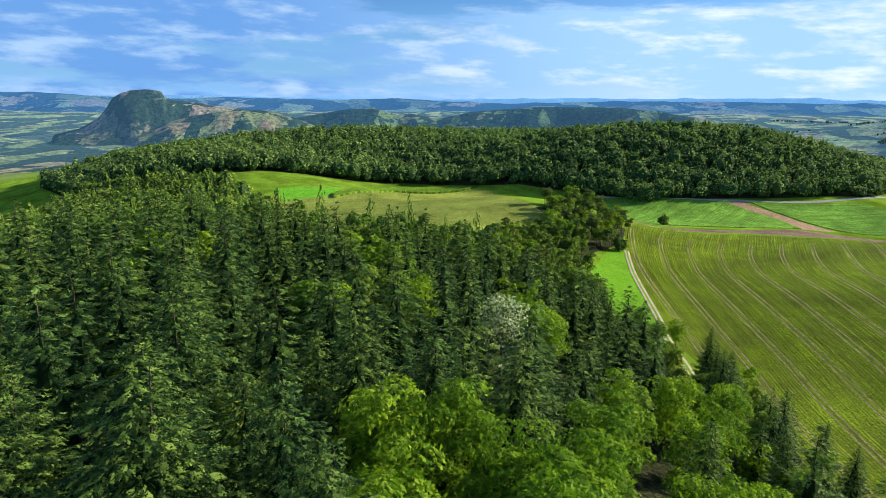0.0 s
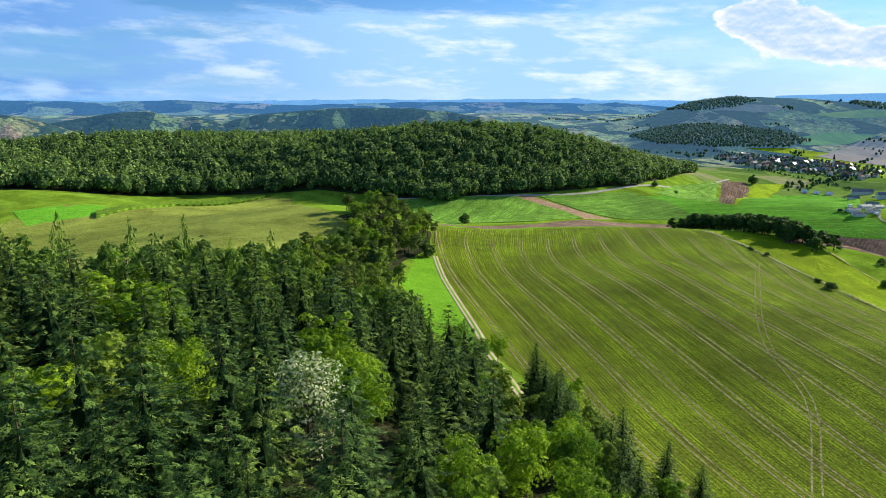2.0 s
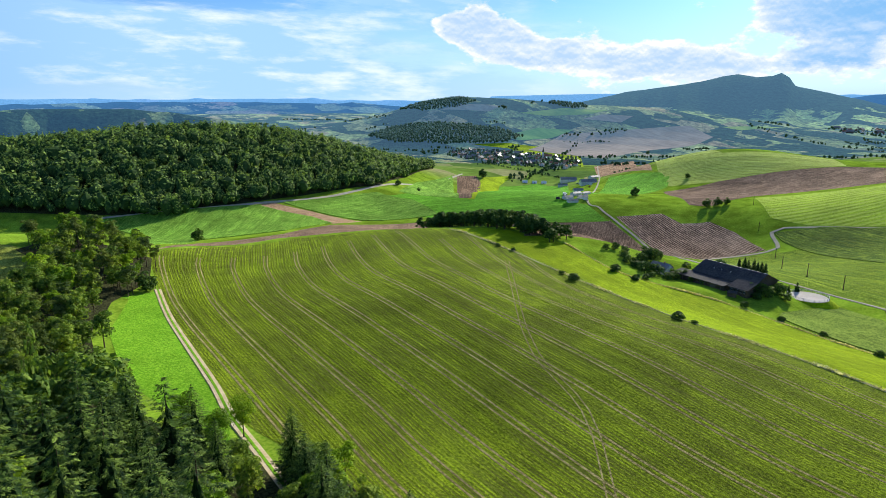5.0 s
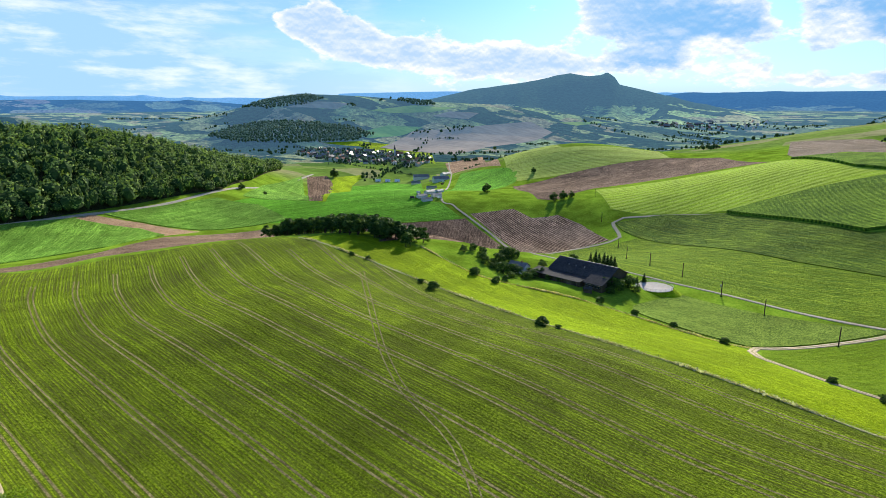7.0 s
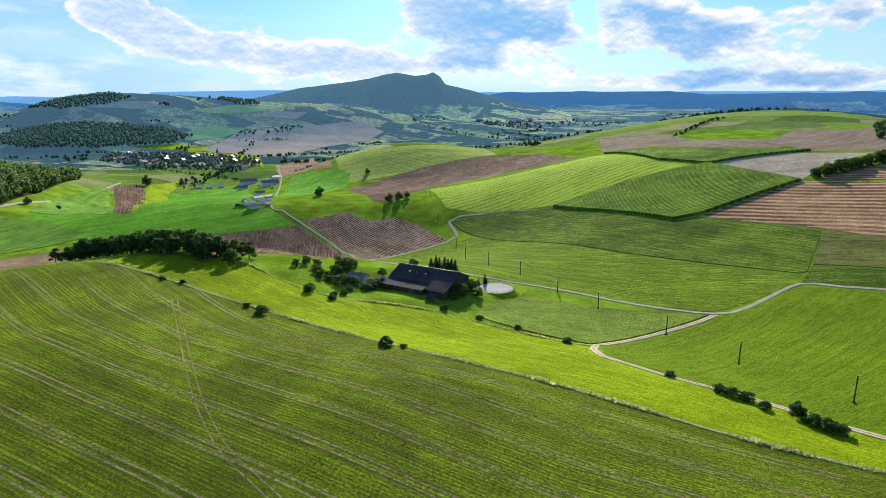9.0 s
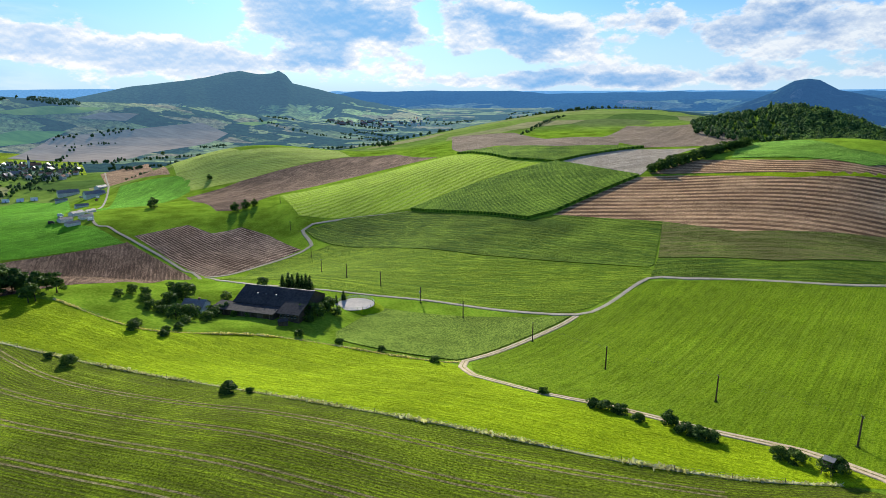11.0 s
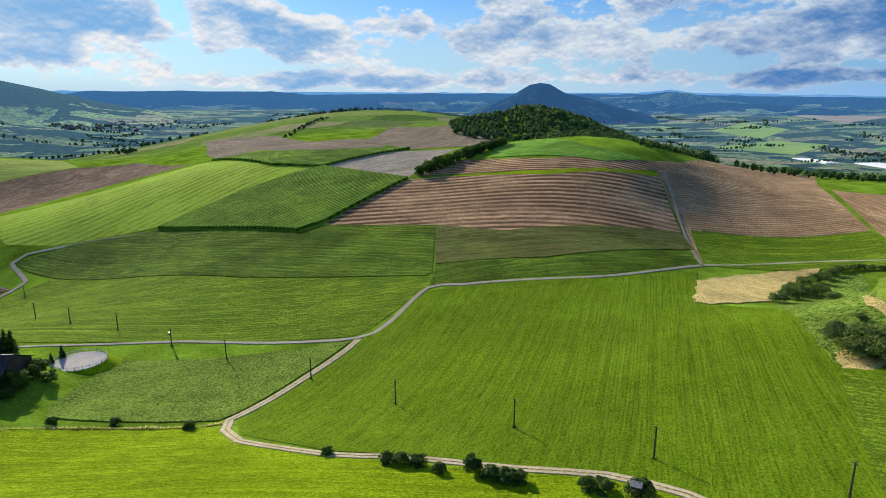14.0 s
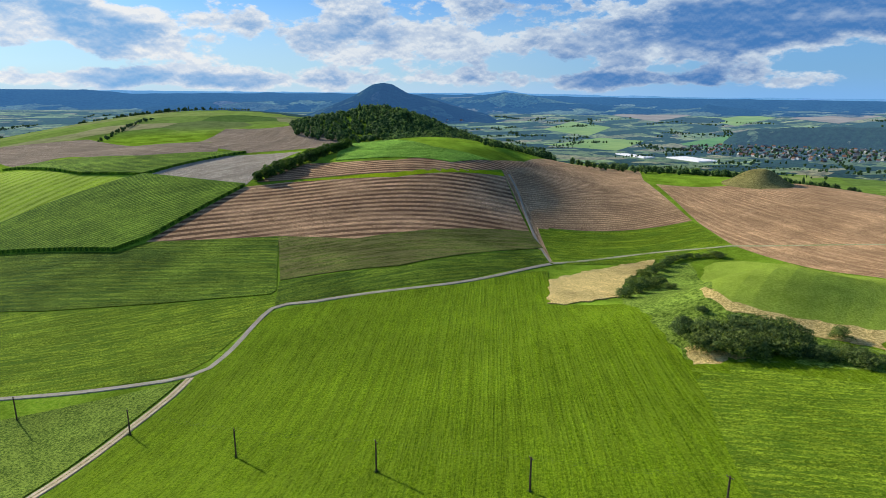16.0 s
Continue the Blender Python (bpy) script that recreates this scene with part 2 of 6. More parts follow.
COLOURS = {
    "meadow": dict(spread=0.4, dark=(0.088, 0.165, 0.004), light=(0.168, 0.265, 0.009), rows=0.4, soil=(0.19, 0.285, 0.02), streaks=0.2),
    "lime": dict(spread=0.5, dark=(0.192, 0.297, 0.005), light=(0.3, 0.407, 0.01), rows=0.25, patch=0.9, streaks=0.12),
    "grass": dict(spread=0.4, dark=(0.099, 0.263, 0.011), light=(0.187, 0.378, 0.023)),
    "bright": dict(dark=(0.0938, 0.307, 0.0143), light=(0.175, 0.437, 0.0308), rows=0.3),
    "beet": dict(dark=(0.0862, 0.231, 0.0165), light=(0.253, 0.451, 0.066), rows=0.45, patch=0.8),
    "crop": dict(follow=True, regular=0.1, dark=(0.095, 0.155, 0.006), light=(0.215, 0.305, 0.013), soil=(0.075, 0.08, 0.02), rows=0.7, patch=0.9, streaks=0.28),
    "maize": dict(regular=0.5, dark=(0.0805, 0.165, 0.0121), light=(0.218, 0.341, 0.0308), soil=(0.02, 0.06, 0.009), rows=0.75),
    "swath": dict(regular=0.5, dark=(0.195, 0.322, 0.0143), light=(0.305, 0.448, 0.0253), soil=(0.37, 0.48, 0.073), rows=0.7),
    "darkgrass": dict(dark=(0.0672, 0.13, 0.011), light=(0.168, 0.245, 0.023), soil=(0.025, 0.07, 0.011), rows=0.65, patch=1.0),
    "darkgrass2": dict(dark=(0.07, 0.12, 0.013), light=(0.17, 0.19, 0.043), soil=(0.2, 0.17, 0.07), rows=0.5, patch=1.0),
    "rowgrass": dict(dark=(0.12, 0.202, 0.011), light=(0.228, 0.325, 0.021), soil=(0.06, 0.13, 0.011), rows=0.7),
    "paddock": dict(dark=(0.075, 0.138, 0.0165), light=(0.188, 0.264, 0.0363), patch=1.0),
    "scrub": dict(dark=(0.075, 0.14, 0.015), light=(0.21, 0.3, 0.045), patch=1.0, grain=0.6),
    "palegrass": dict(spread=0.3, dark=(0.2, 0.3, 0.028), light=(0.29, 0.385, 0.055), patch=0.6),
    "palelime": dict(spread=0.3, dark=(0.218, 0.302, 0.033), light=(0.356, 0.448, 0.077), soil=(0.38, 0.46, 0.11), rows=0.6, regular=0.2),
    "yellow": dict(dark=(0.16, 0.2, 0.025), light=(0.27, 0.31, 0.06), patch=0.9),
    "dry": dict(dark=(0.4, 0.3, 0.09), light=(0.74, 0.57, 0.23), patch=0.9, grain=0.9, spread=0.6),
    "soil": dict(dark=(0.145, 0.0938, 0.0616), light=(0.283, 0.189, 0.126), soil=(0.05, 0.032, 0.022), rows=0.7, patch=0.8),
    "soil2": dict(dark=(0.2, 0.15, 0.1), light=(0.28, 0.22, 0.16), soil=(0.15, 0.11, 0.07), rows=0.4),
    "furrow": dict(regular=0.2, dark=(0.24, 0.167, 0.115), light=(0.456, 0.328, 0.236), soil=(0.05, 0.03, 0.02), rows=0.95, patch=0.8),
    "straw": dict(regular=0.62, dark=(0.37, 0.225, 0.115), light=(0.58, 0.37, 0.205), soil=(0.09, 0.048, 0.026), rows=0.88, patch=0.7),
    "straw2": dict(regular=0.35, dark=(0.37, 0.23, 0.115), light=(0.58, 0.385, 0.21), soil=(0.17, 0.1, 0.052), rows=0.6, patch=0.8),
    "straw3": dict(regular=0.08, dark=(0.39, 0.235, 0.115), light=(0.62, 0.4, 0.215), soil=(0.2, 0.115, 0.058), rows=0.55, patch=0.9),
    "redsoil": dict(dark=(0.27, 0.17, 0.095), light=(0.42, 0.28, 0.17), patch=0.8),
    # near-black: the shade between the trees is put into the floor's colour
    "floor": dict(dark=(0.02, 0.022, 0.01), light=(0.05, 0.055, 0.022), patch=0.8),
    "pale": dict(dark=(0.36, 0.30, 0.22), light=(0.5, 0.43, 0.33), rows=0.3),
}


def leaves(name, dark, light, through=0.35, low=0.3, high=0.72, clump=0.5, gaps=0.0, hazy=None):
    """Foliage: colour varies from clump to clump and from tree to tree, and light passes through."""
    mat, tree, bsdf = shader(name)
    island = tree.nodes.new("ShaderNodeNewGeometry").outputs["Random Per Island"]
    whole = tree.nodes.new("ShaderNodeObjectInfo").outputs["Random"]
    p = place_of(tree)
    tone = calc(tree, "ADD", calc(tree, "MULTIPLY", island, clump), calc(tree, "MULTIPLY", calc(tree, "ADD", calc(tree, "MULTIPLY", noise_at(tree, p, 0.35 if gaps else 0.07, 3, 0.6), 0.5), calc(tree, "MULTIPLY", noise_at(tree, p, 0.9, 4, 0.75), 0.5)), 1.0 - clump))
    colour = blend(tree, ramp(tree, tone, [(low, 0.0), (high, 1.0)]), dark, light)
    colour = blend(tree, 1.0, colour, ramp(tree, whole, [(0.0, (0.72, 0.78, 0.9)), (1.0, (1.22, 1.12, 1.0))]), "MULTIPLY")
    tree.links.new(colour, bsdf.inputs["Base Color"])
    bsdf.inputs["Roughness"].default_value = 0.6
    bsdf.inputs["Specular IOR Level"].default_value = 0.04
    # far leaves give off blue in place of haze
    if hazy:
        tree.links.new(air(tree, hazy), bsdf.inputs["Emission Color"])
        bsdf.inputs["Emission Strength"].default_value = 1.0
    thin = tree.nodes.new("ShaderNodeBsdfTranslucent")
    tree.links.new(blend(tree, 1.0, colour, (1.25, 1.35, 0.6), "MULTIPLY"), thin.inputs[0])
    mix = node(tree, "ShaderNodeMixShader", Fac=through)
    tree.links.new(bsdf.outputs[0], mix.inputs[1])
    tree.links.new(thin.outputs[0], mix.inputs[2])
    result = mix.outputs[0]
    if gaps:
        open_part = ramp(tree, noise_at(tree, p, 5.5, 2, 0.65), [(gaps - 0.02, 0.0), (gaps + 0.02, 1.0)])
        sieve = tree.nodes.new("ShaderNodeMixShader")
        tree.links.new(open_part, sieve.inputs[0])
        tree.links.new(tree.nodes.new("ShaderNodeBsdfTransparent").outputs[0], sieve.inputs[1])
        tree.links.new(result, sieve.inputs[2])
        result = sieve.outputs[0]
    tree.links.new(result, tree.nodes["Material Output"].inputs[0])
    return mat


def plain(name, dark, light, scale=2.0, rough=0.8, metal=0.0, bump=0.2):
    mat, tree, bsdf = shader(name)
    p = place_of(tree)
    tone = calc(tree, "ADD", calc(tree, "MULTIPLY", noise_at(tree, p, scale, 5, 0.65), 0.6), calc(tree, "MULTIPLY", noise_at(tree, p, scale * 0.12, 3), 0.4))
    tree.links.new(blend(tree, ramp(tree, tone, [(0.35, 0.0), (0.65, 1.0)]), dark, light), bsdf.inputs["Base Color"])
    bsdf.inputs["Roughness"].default_value, bsdf.inputs["Metallic"].default_value = rough, metal
    bsdf.inputs["Specular IOR Level"].default_value = 0.1 if rough > 0.75 else 0.4
    if bump:
        bumped(tree, bsdf, tone, bump, 0.1)
    return mat


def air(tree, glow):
    """Haze painted as blue emission, growing from the valley's floor to the far ranges."""
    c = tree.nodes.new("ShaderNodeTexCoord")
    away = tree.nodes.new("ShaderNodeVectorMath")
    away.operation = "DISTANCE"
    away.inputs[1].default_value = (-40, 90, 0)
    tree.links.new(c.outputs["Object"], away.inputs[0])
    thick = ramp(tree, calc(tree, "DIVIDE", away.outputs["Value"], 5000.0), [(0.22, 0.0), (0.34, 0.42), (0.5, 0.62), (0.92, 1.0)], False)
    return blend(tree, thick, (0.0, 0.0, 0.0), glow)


def distance_mat(name, wood, plot, glow, scale=0.004, wooded=0.5, long=2.5, open_below=None):
    """Far land: woods and narrow fields, with the air's blue painted on as emission."""
    mat, tree, bsdf = shader(name)
    p = place_of(tree, 24.0)
    cells = node(tree, "ShaderNodeTexVoronoi", Scale=scale, Randomness=0.95)
    cells.distance = "CHEBYCHEV"
    tree.links.new(stretched(tree, p, (1.0, long, 1.0)), cells.inputs["Vector"])
    pick = tree.nodes.new("ShaderNodeSeparateColor")
    tree.links.new(cells.outputs["Color"], pick.inputs[0])
    tint = ramp(tree, pick.outputs[0], [(0.0, tuple(v * 0.6 for v in plot)), (0.3, plot), (0.5, tuple(v * 1.4 for v in plot)), (0.68, (plot[0] * 1.6, plot[1] * 1.15, plot[2] * 1.5)), (0.85, (plot[0] * 1.35, plot[1] * 0.85, plot[2] * 1.4)), (1.0, tuple(v * 0.8 for v in plot))], False)
    amount = calc(tree, "ADD", noise_at(tree, p, scale * 1.3, 7, 0.62), calc(tree, "MULTIPLY", calc(tree, "SUBTRACT", pick.outputs[1], 0.5), 0.4))
    if open_below:
        up = tree.nodes.new("ShaderNodeSeparateXYZ")
        tree.links.new(p, up.inputs[0])
        lift = calc(tree, "DIVIDE", calc(tree, "SUBTRACT", up.outputs[2], open_below[0]), open_below[1] - open_below[0])
        amount = calc(tree, "ADD", amount, ramp(tree, lift, [(0.0, 0.0), (1.0, 0.5)]))
    edge = 0.75 - 0.5 * wooded
    forest = ramp(tree, amount, [(edge - 0.012, 0.0), (edge + 0.012, 1.0)])
    grainy = ramp(tree, noise_at(tree, p, 0.06, 6, 0.75), [(0.32, 0.3), (0.68, 1.7)])
    colour = blend(tree, forest, tint, wood)
    colour = blend(tree, 1.0, colour, grainy, "MULTIPLY")
    tree.links.new(colour, bsdf.inputs["Base Color"])
    bsdf.inputs["Roughness"].default_value, bsdf.inputs["Specular IOR Level"].default_value = 1.0, 0.0
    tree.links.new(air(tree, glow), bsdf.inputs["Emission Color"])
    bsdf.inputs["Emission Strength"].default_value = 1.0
    bumped(tree, bsdf, noise_at(tree, p, 0.05, 5, 0.65), 1.0, 8.0)
    return mat


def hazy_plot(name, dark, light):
    """A single far field, the valley's haze painted on as emission."""
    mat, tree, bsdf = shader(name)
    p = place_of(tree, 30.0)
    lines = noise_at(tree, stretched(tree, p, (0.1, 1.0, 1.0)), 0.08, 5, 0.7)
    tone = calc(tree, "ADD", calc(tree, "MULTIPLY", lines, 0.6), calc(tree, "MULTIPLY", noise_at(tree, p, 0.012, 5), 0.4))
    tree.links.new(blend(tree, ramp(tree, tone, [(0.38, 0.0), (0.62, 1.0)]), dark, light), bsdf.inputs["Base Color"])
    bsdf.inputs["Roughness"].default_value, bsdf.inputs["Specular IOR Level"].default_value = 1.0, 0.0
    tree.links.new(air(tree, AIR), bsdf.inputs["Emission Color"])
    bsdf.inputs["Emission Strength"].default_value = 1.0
    return mat


# emission colours of the painted haze, nearer and farther
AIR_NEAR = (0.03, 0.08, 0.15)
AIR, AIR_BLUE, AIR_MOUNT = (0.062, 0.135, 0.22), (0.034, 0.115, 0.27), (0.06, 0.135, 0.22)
SPRUCE = leaves("spruce_needles", (0.012, 0.036, 0.01), (0.235, 0.37, 0.065), 0.2, 0.38, 0.76, 0.3, gaps=0.48)
BEECH = leaves("beech_leaves", (0.075, 0.165, 0.012), (0.3, 0.45, 0.028), 0.35, 0.34, 0.68, 0.25, gaps=0.44)
OAK = leaves("oak_leaves", (0.075, 0.14, 0.022), (0.26, 0.36, 0.05), 0.35, 0.34, 0.68, 0.25, gaps=0.44)
PINE = leaves("pine_needles", (0.06, 0.1, 0.024), (0.2, 0.26, 0.06), 0.3, 0.34, 0.68, 0.25, gaps=0.46)
WOODS = leaves("wood_canopy", (0.045, 0.095, 0.032), (0.26, 0.39, 0.1), 0.25, 0.34, 0.66, 0.22)
# inside of far crowns: shade put into a darker leaf colour
CORE = plain("inner_foliage_shade", (0.025, 0.055, 0.016), (0.06, 0.11, 0.03), 1.0, 1.0)
# inside of the spruces: shade put into a near-black green
SHADED = plain("inner_needle_shade", (0.008, 0.022, 0.006), (0.026, 0.056, 0.014), 1.6, 1.0)
# sunlight on the hillside wood, put into a lighter, yellower leaf colour
SUNWOODS = leaves("sunny_wood_canopy", (0.06, 0.125, 0.022), (0.24, 0.34, 0.05), 0.3, 0.3, 0.7, 0.35)
BUSH = leaves("bush_leaves", (0.03, 0.075, 0.018), (0.13, 0.21, 0.04), 0.3, 0.34, 0.68, 0.25, gaps=0.42)
BLOOM = leaves("blossom", (0.1, 0.19, 0.025), (0.8, 0.78, 0.46), 0.35, 0.38, 0.54, gaps=0.4)
WILLOW = leaves("grey_green_leaves", (0.055, 0.1, 0.03), (0.25, 0.32, 0.095), 0.35, 0.34, 0.68, 0.25, gaps=0.42)
# canopy with painted haze: leaves that emit the valley's blue
FAR_WOODS = leaves("hazy_far_canopy", (0.06, 0.11, 0.04), (0.21, 0.3, 0.085), 0.1, 0.3, 0.72, 0.25, hazy=AIR)
STALKS = leaves("dry_stalks", (0.42, 0.38, 0.18), (0.85, 0.76, 0.52), 0.4)
BARK = plain("bark", (0.05, 0.035, 0.025), (0.13, 0.10, 0.07), 3.0, 0.95)
GRAVEL = plain("gravel", (0.30, 0.27, 0.22), (0.46, 0.42, 0.35), 1.5, 0.95)
DIRT = plain("dirt_track", (0.4, 0.31, 0.18), (0.62, 0.5, 0.33), 1.2, 0.95)
TARMAC = plain("tarmac", (0.3, 0.262, 0.19), (0.43, 0.38, 0.285), 1.2, 1.0)
WOOD = plain("weathered_wood", (0.10, 0.08, 0.06), (0.22, 0.18, 0.14), 4.0, 0.9)
DRYGRASS = plain("dry_grass", (0.2, 0.24, 0.06), (0.55, 0.5, 0.32), 0.7, 0.95)
SAND = plain("riding_sand", (0.42, 0.38, 0.33), (0.55, 0.5, 0.44), 1.0, 0.95)
ROOF_DARK = plain("dark_roof", (0.035, 0.035, 0.04), (0.075, 0.07, 0.07), 1.0, 0.9)
ROOF_RED = plain("clay_tiles", (0.2, 0.09, 0.06), (0.34, 0.17, 0.11), 1.0, 0.8)
ROOF_GREY = plain("grey_roof", (0.12, 0.12, 0.13), (0.2, 0.2, 0.21), 1.0, 0.6)
PLASTER = plain("plaster", (0.6, 0.58, 0.53), (0.78, 0.76, 0.72), 0.6, 0.9)
TIMBER = plain("dark_timber", (0.07, 0.05, 0.035), (0.13, 0.1, 0.07), 1.5, 0.9)
WHITE = plain("white_sheet", (0.7, 0.7, 0.7), (0.82, 0.82, 0.82), 0.4, 0.6)
GLASS = plain("dark_glass", (0.02, 0.025, 0.03), (0.05, 0.06, 0.07), 0.5, 0.1, 0.0, 0)
CABLE = plain("dark_cable", (0.02, 0.02, 0.02), (0.05, 0.05, 0.05), 2.0, 0.7)
STEEL = plain("galvanised_steel", (0.25, 0.26, 0.27), (0.4, 0.41, 0.42), 2.0, 0.5, 0.7)

# far land, its haze painted in as a blue glow
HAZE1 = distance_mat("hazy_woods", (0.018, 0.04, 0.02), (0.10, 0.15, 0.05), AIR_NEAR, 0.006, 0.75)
HAZE_CASTLE = distance_mat("hazy_castle_woods", (0.022, 0.042, 0.02), (0.16, 0.17, 0.09), AIR_NEAR, 0.006, 0.66)
HAZE_MEADOW = distance_mat("hazy_dry_meadows", (0.022, 0.045, 0.02), (0.17, 0.2, 0.065), AIR_NEAR, 0.009, 0.42)
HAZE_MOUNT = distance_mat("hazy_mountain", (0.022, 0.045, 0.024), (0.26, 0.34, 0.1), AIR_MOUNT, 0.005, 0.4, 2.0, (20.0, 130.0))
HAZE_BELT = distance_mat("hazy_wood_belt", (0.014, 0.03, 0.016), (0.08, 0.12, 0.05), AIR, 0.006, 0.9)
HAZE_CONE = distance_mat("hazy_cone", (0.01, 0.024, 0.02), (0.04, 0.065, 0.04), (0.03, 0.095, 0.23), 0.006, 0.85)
# plots dimmed and woods spread, standing in for cloud shade over the valley
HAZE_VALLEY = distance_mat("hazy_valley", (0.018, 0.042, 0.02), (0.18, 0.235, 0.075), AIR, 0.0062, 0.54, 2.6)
HAZE2 = distance_mat("hazy_blue_hills", (0.012, 0.03, 0.03), (0.09, 0.13, 0.07), AIR_BLUE, 0.0036, 0.64, 1.7)
HAZE_PLATEAU = distance_mat("hazy_blue_plateau", (0.012, 0.03, 0.032), (0.12, 0.16, 0.08), AIR_BLUE, 0.0036, 0.5, 1.9, (40.0, 110.0))
HAZE3 = distance_mat("hazy_pale_blue_range", (0.03, 0.06, 0.09), (0.05, 0.08, 0.09), (0.10, 0.26, 0.5), 0.003, 0.6)

# ---- the lie of the land ----
# smooth hills: centre x, y, height, half-widths, turn in degrees
BASE = -43.3
NEAR_HILLS = [
    (3.2, -35.9, 77.4, 184.7, 134.6, 7.6),
    (-140.5, 254.9, 28.1, 77.9, 63.4, -35.5),
    (-22.2, 245, 16.5, 54.2, 54.3, -0.9),
    (-424.4, 236.6, 33.3, 84.4, 84.3, -0.1),
    (-227.4, 320.9, 19.3, 101, 165.6, -28.2),
    (98.2, 286, 35.3, 212.4, 137.7, -47.1),
    (243.6, 204.6, 20, 38.7, 24.2, -23.4),
    (-231.1, 445.9, 32.3, 172.6, 88.5, -4.8),
    (-401, -83.4, 52.2, 224.1, 191.5, 6.1),
    (431.9, 113.2, 53.6, 232.8, 158.6, 20.8),
    (12, 514.8, -11.5, 84.9, 138.3, 13.1),
    (318.9, 301.2, -13.5, 85, 138.2, -17.6),
    (-270, 76.2, 22.9, 84.8, 142.5, 46.3),
    (28.7, 410.7, -12.8, 84.9, 102.9, -4.6),
]
YARD = [(-92, 396, -5.5, 16, 16, 0), (-41, 393, 3.5, 9, 9, 0), (-104, 468, -10, 30, 26, -8)]
MIDDLE_HILLS = [
    (-1028.5, 138.9, 78.3, 278.1, 179.6, 80.1),
    (-764.8, 690.6, 75.9, 279, 231.1, 33.3),
    (-682.8, 500.1, 35.5, 84.7, 229.6, -19.5),
    (-109.9, 1163.7, 52, 124, 95.6, -19.7),
    (190.1, 674.2, 65.9, 199.6, 151.8, 12.6),
    (388.6, 487.9, 52.2, 149.3, 85, 34.8),
    (370.7, 907.4, 51.9, 265.2, 292.4, 14.4),
    (740, 1400, 116, 400, 300, 0),
]
FAR_HILLS = [
    (-1180, 2160, 82, 260, 190, 20),
    (-860, 2330, 82, 420, 190, 0),
    (-350, 2480, 60, 330, 200, 0),
    (-1010, 1855, 24, 150, 75, 25),
    (644.6, 414.4, 47.5, 174.3, 214, 12.5),
    (-94.7, 618.7, -34.4, 192.3, 84.8, 11.1),
    (-303.9, 753.4, 20.3, 182.2, 87.3, 7),
    (687.4, 850.6, 66.7, 84.9, 128.1, 4.1),
    (-466.3, 917.7, -42, 84.5, 253.3, -8.4),
    (-709.4, 15.4, 37.5, 84.9, 197.8, -51.3),
]

HILLS = np.array(NEAR_HILLS + YARD + MIDDLE_HILLS + FAR_HILLS)


def land_height(x, y):
    x, y = np.asarray(x, float)[..., None], np.asarray(y, float)[..., None]
    c, s = np.cos(np.radians(HILLS[:, 5])), np.sin(np.radians(HILLS[:, 5]))
    u = ((x - HILLS[:, 0]) * c + (y - HILLS[:, 1]) * s) / HILLS[:, 3]
    v = ((y - HILLS[:, 1]) * c - (x - HILLS[:, 0]) * s) / HILLS[:, 4]
    away = np.clip((np.hypot(x[..., 0] + 40, y[..., 0] - 90) - 1700) / 1900, 0, 1)
    return BASE + 85 * away * away * (3 - 2 * away) + (HILLS[:, 2] * np.exp(-0.5 * (u * u + v * v))).sum(-1)


def lines(near, far):
    """Grid lines: 7 m apart in the middle, wider further out."""
    a, b = near
    inner = np.arange(a, b + 1, 7.0)
    left, right = np.arange(a - 30, -1900, -30.0)[::-1], np.arange(inner[-1] + 30, 1900, 30.0)
    return np.concatenate([np.linspace(-far, left[0] - 100, 34), left, inner, right, np.linspace(right[-1] + 100, far, 34)])


GX, GY = lines((-700, 700), 4900), lines((-280, 900), 4900)
GZ = land_height(*np.meshgrid(GX, GY, indexing="ij"))


def surface(x, y):
    """Height of the ground sheet at a place."""
    i = np.clip(np.searchsorted(GX, x) - 1, 0, len(GX) - 2)
    j = np.clip(np.searchsorted(GY, y) - 1, 0, len(GY) - 2)
    u, v = (x - GX[i]) / (GX[i + 1] - GX[i]), (y - GY[j]) / (GY[j + 1] - GY[j])
    return (GZ[i, j] * (1 - u) + GZ[i + 1, j] * u) * (1 - v) + (GZ[i, j + 1] * (1 - u) + GZ[i + 1, j + 1] * u) * v


def mesh_of(name, verts, faces, mat, smooth=False):
    me = bpy.data.meshes.new(name)
    me.from_pydata([tuple(map(float, v)) for v in verts], [], [tuple(map(int, f)) for f in faces])
    for m in mat if isinstance(mat, (list, tuple)) else [mat]:
        me.materials.append(m)
    if smooth:
        me.shade_smooth()
    return me


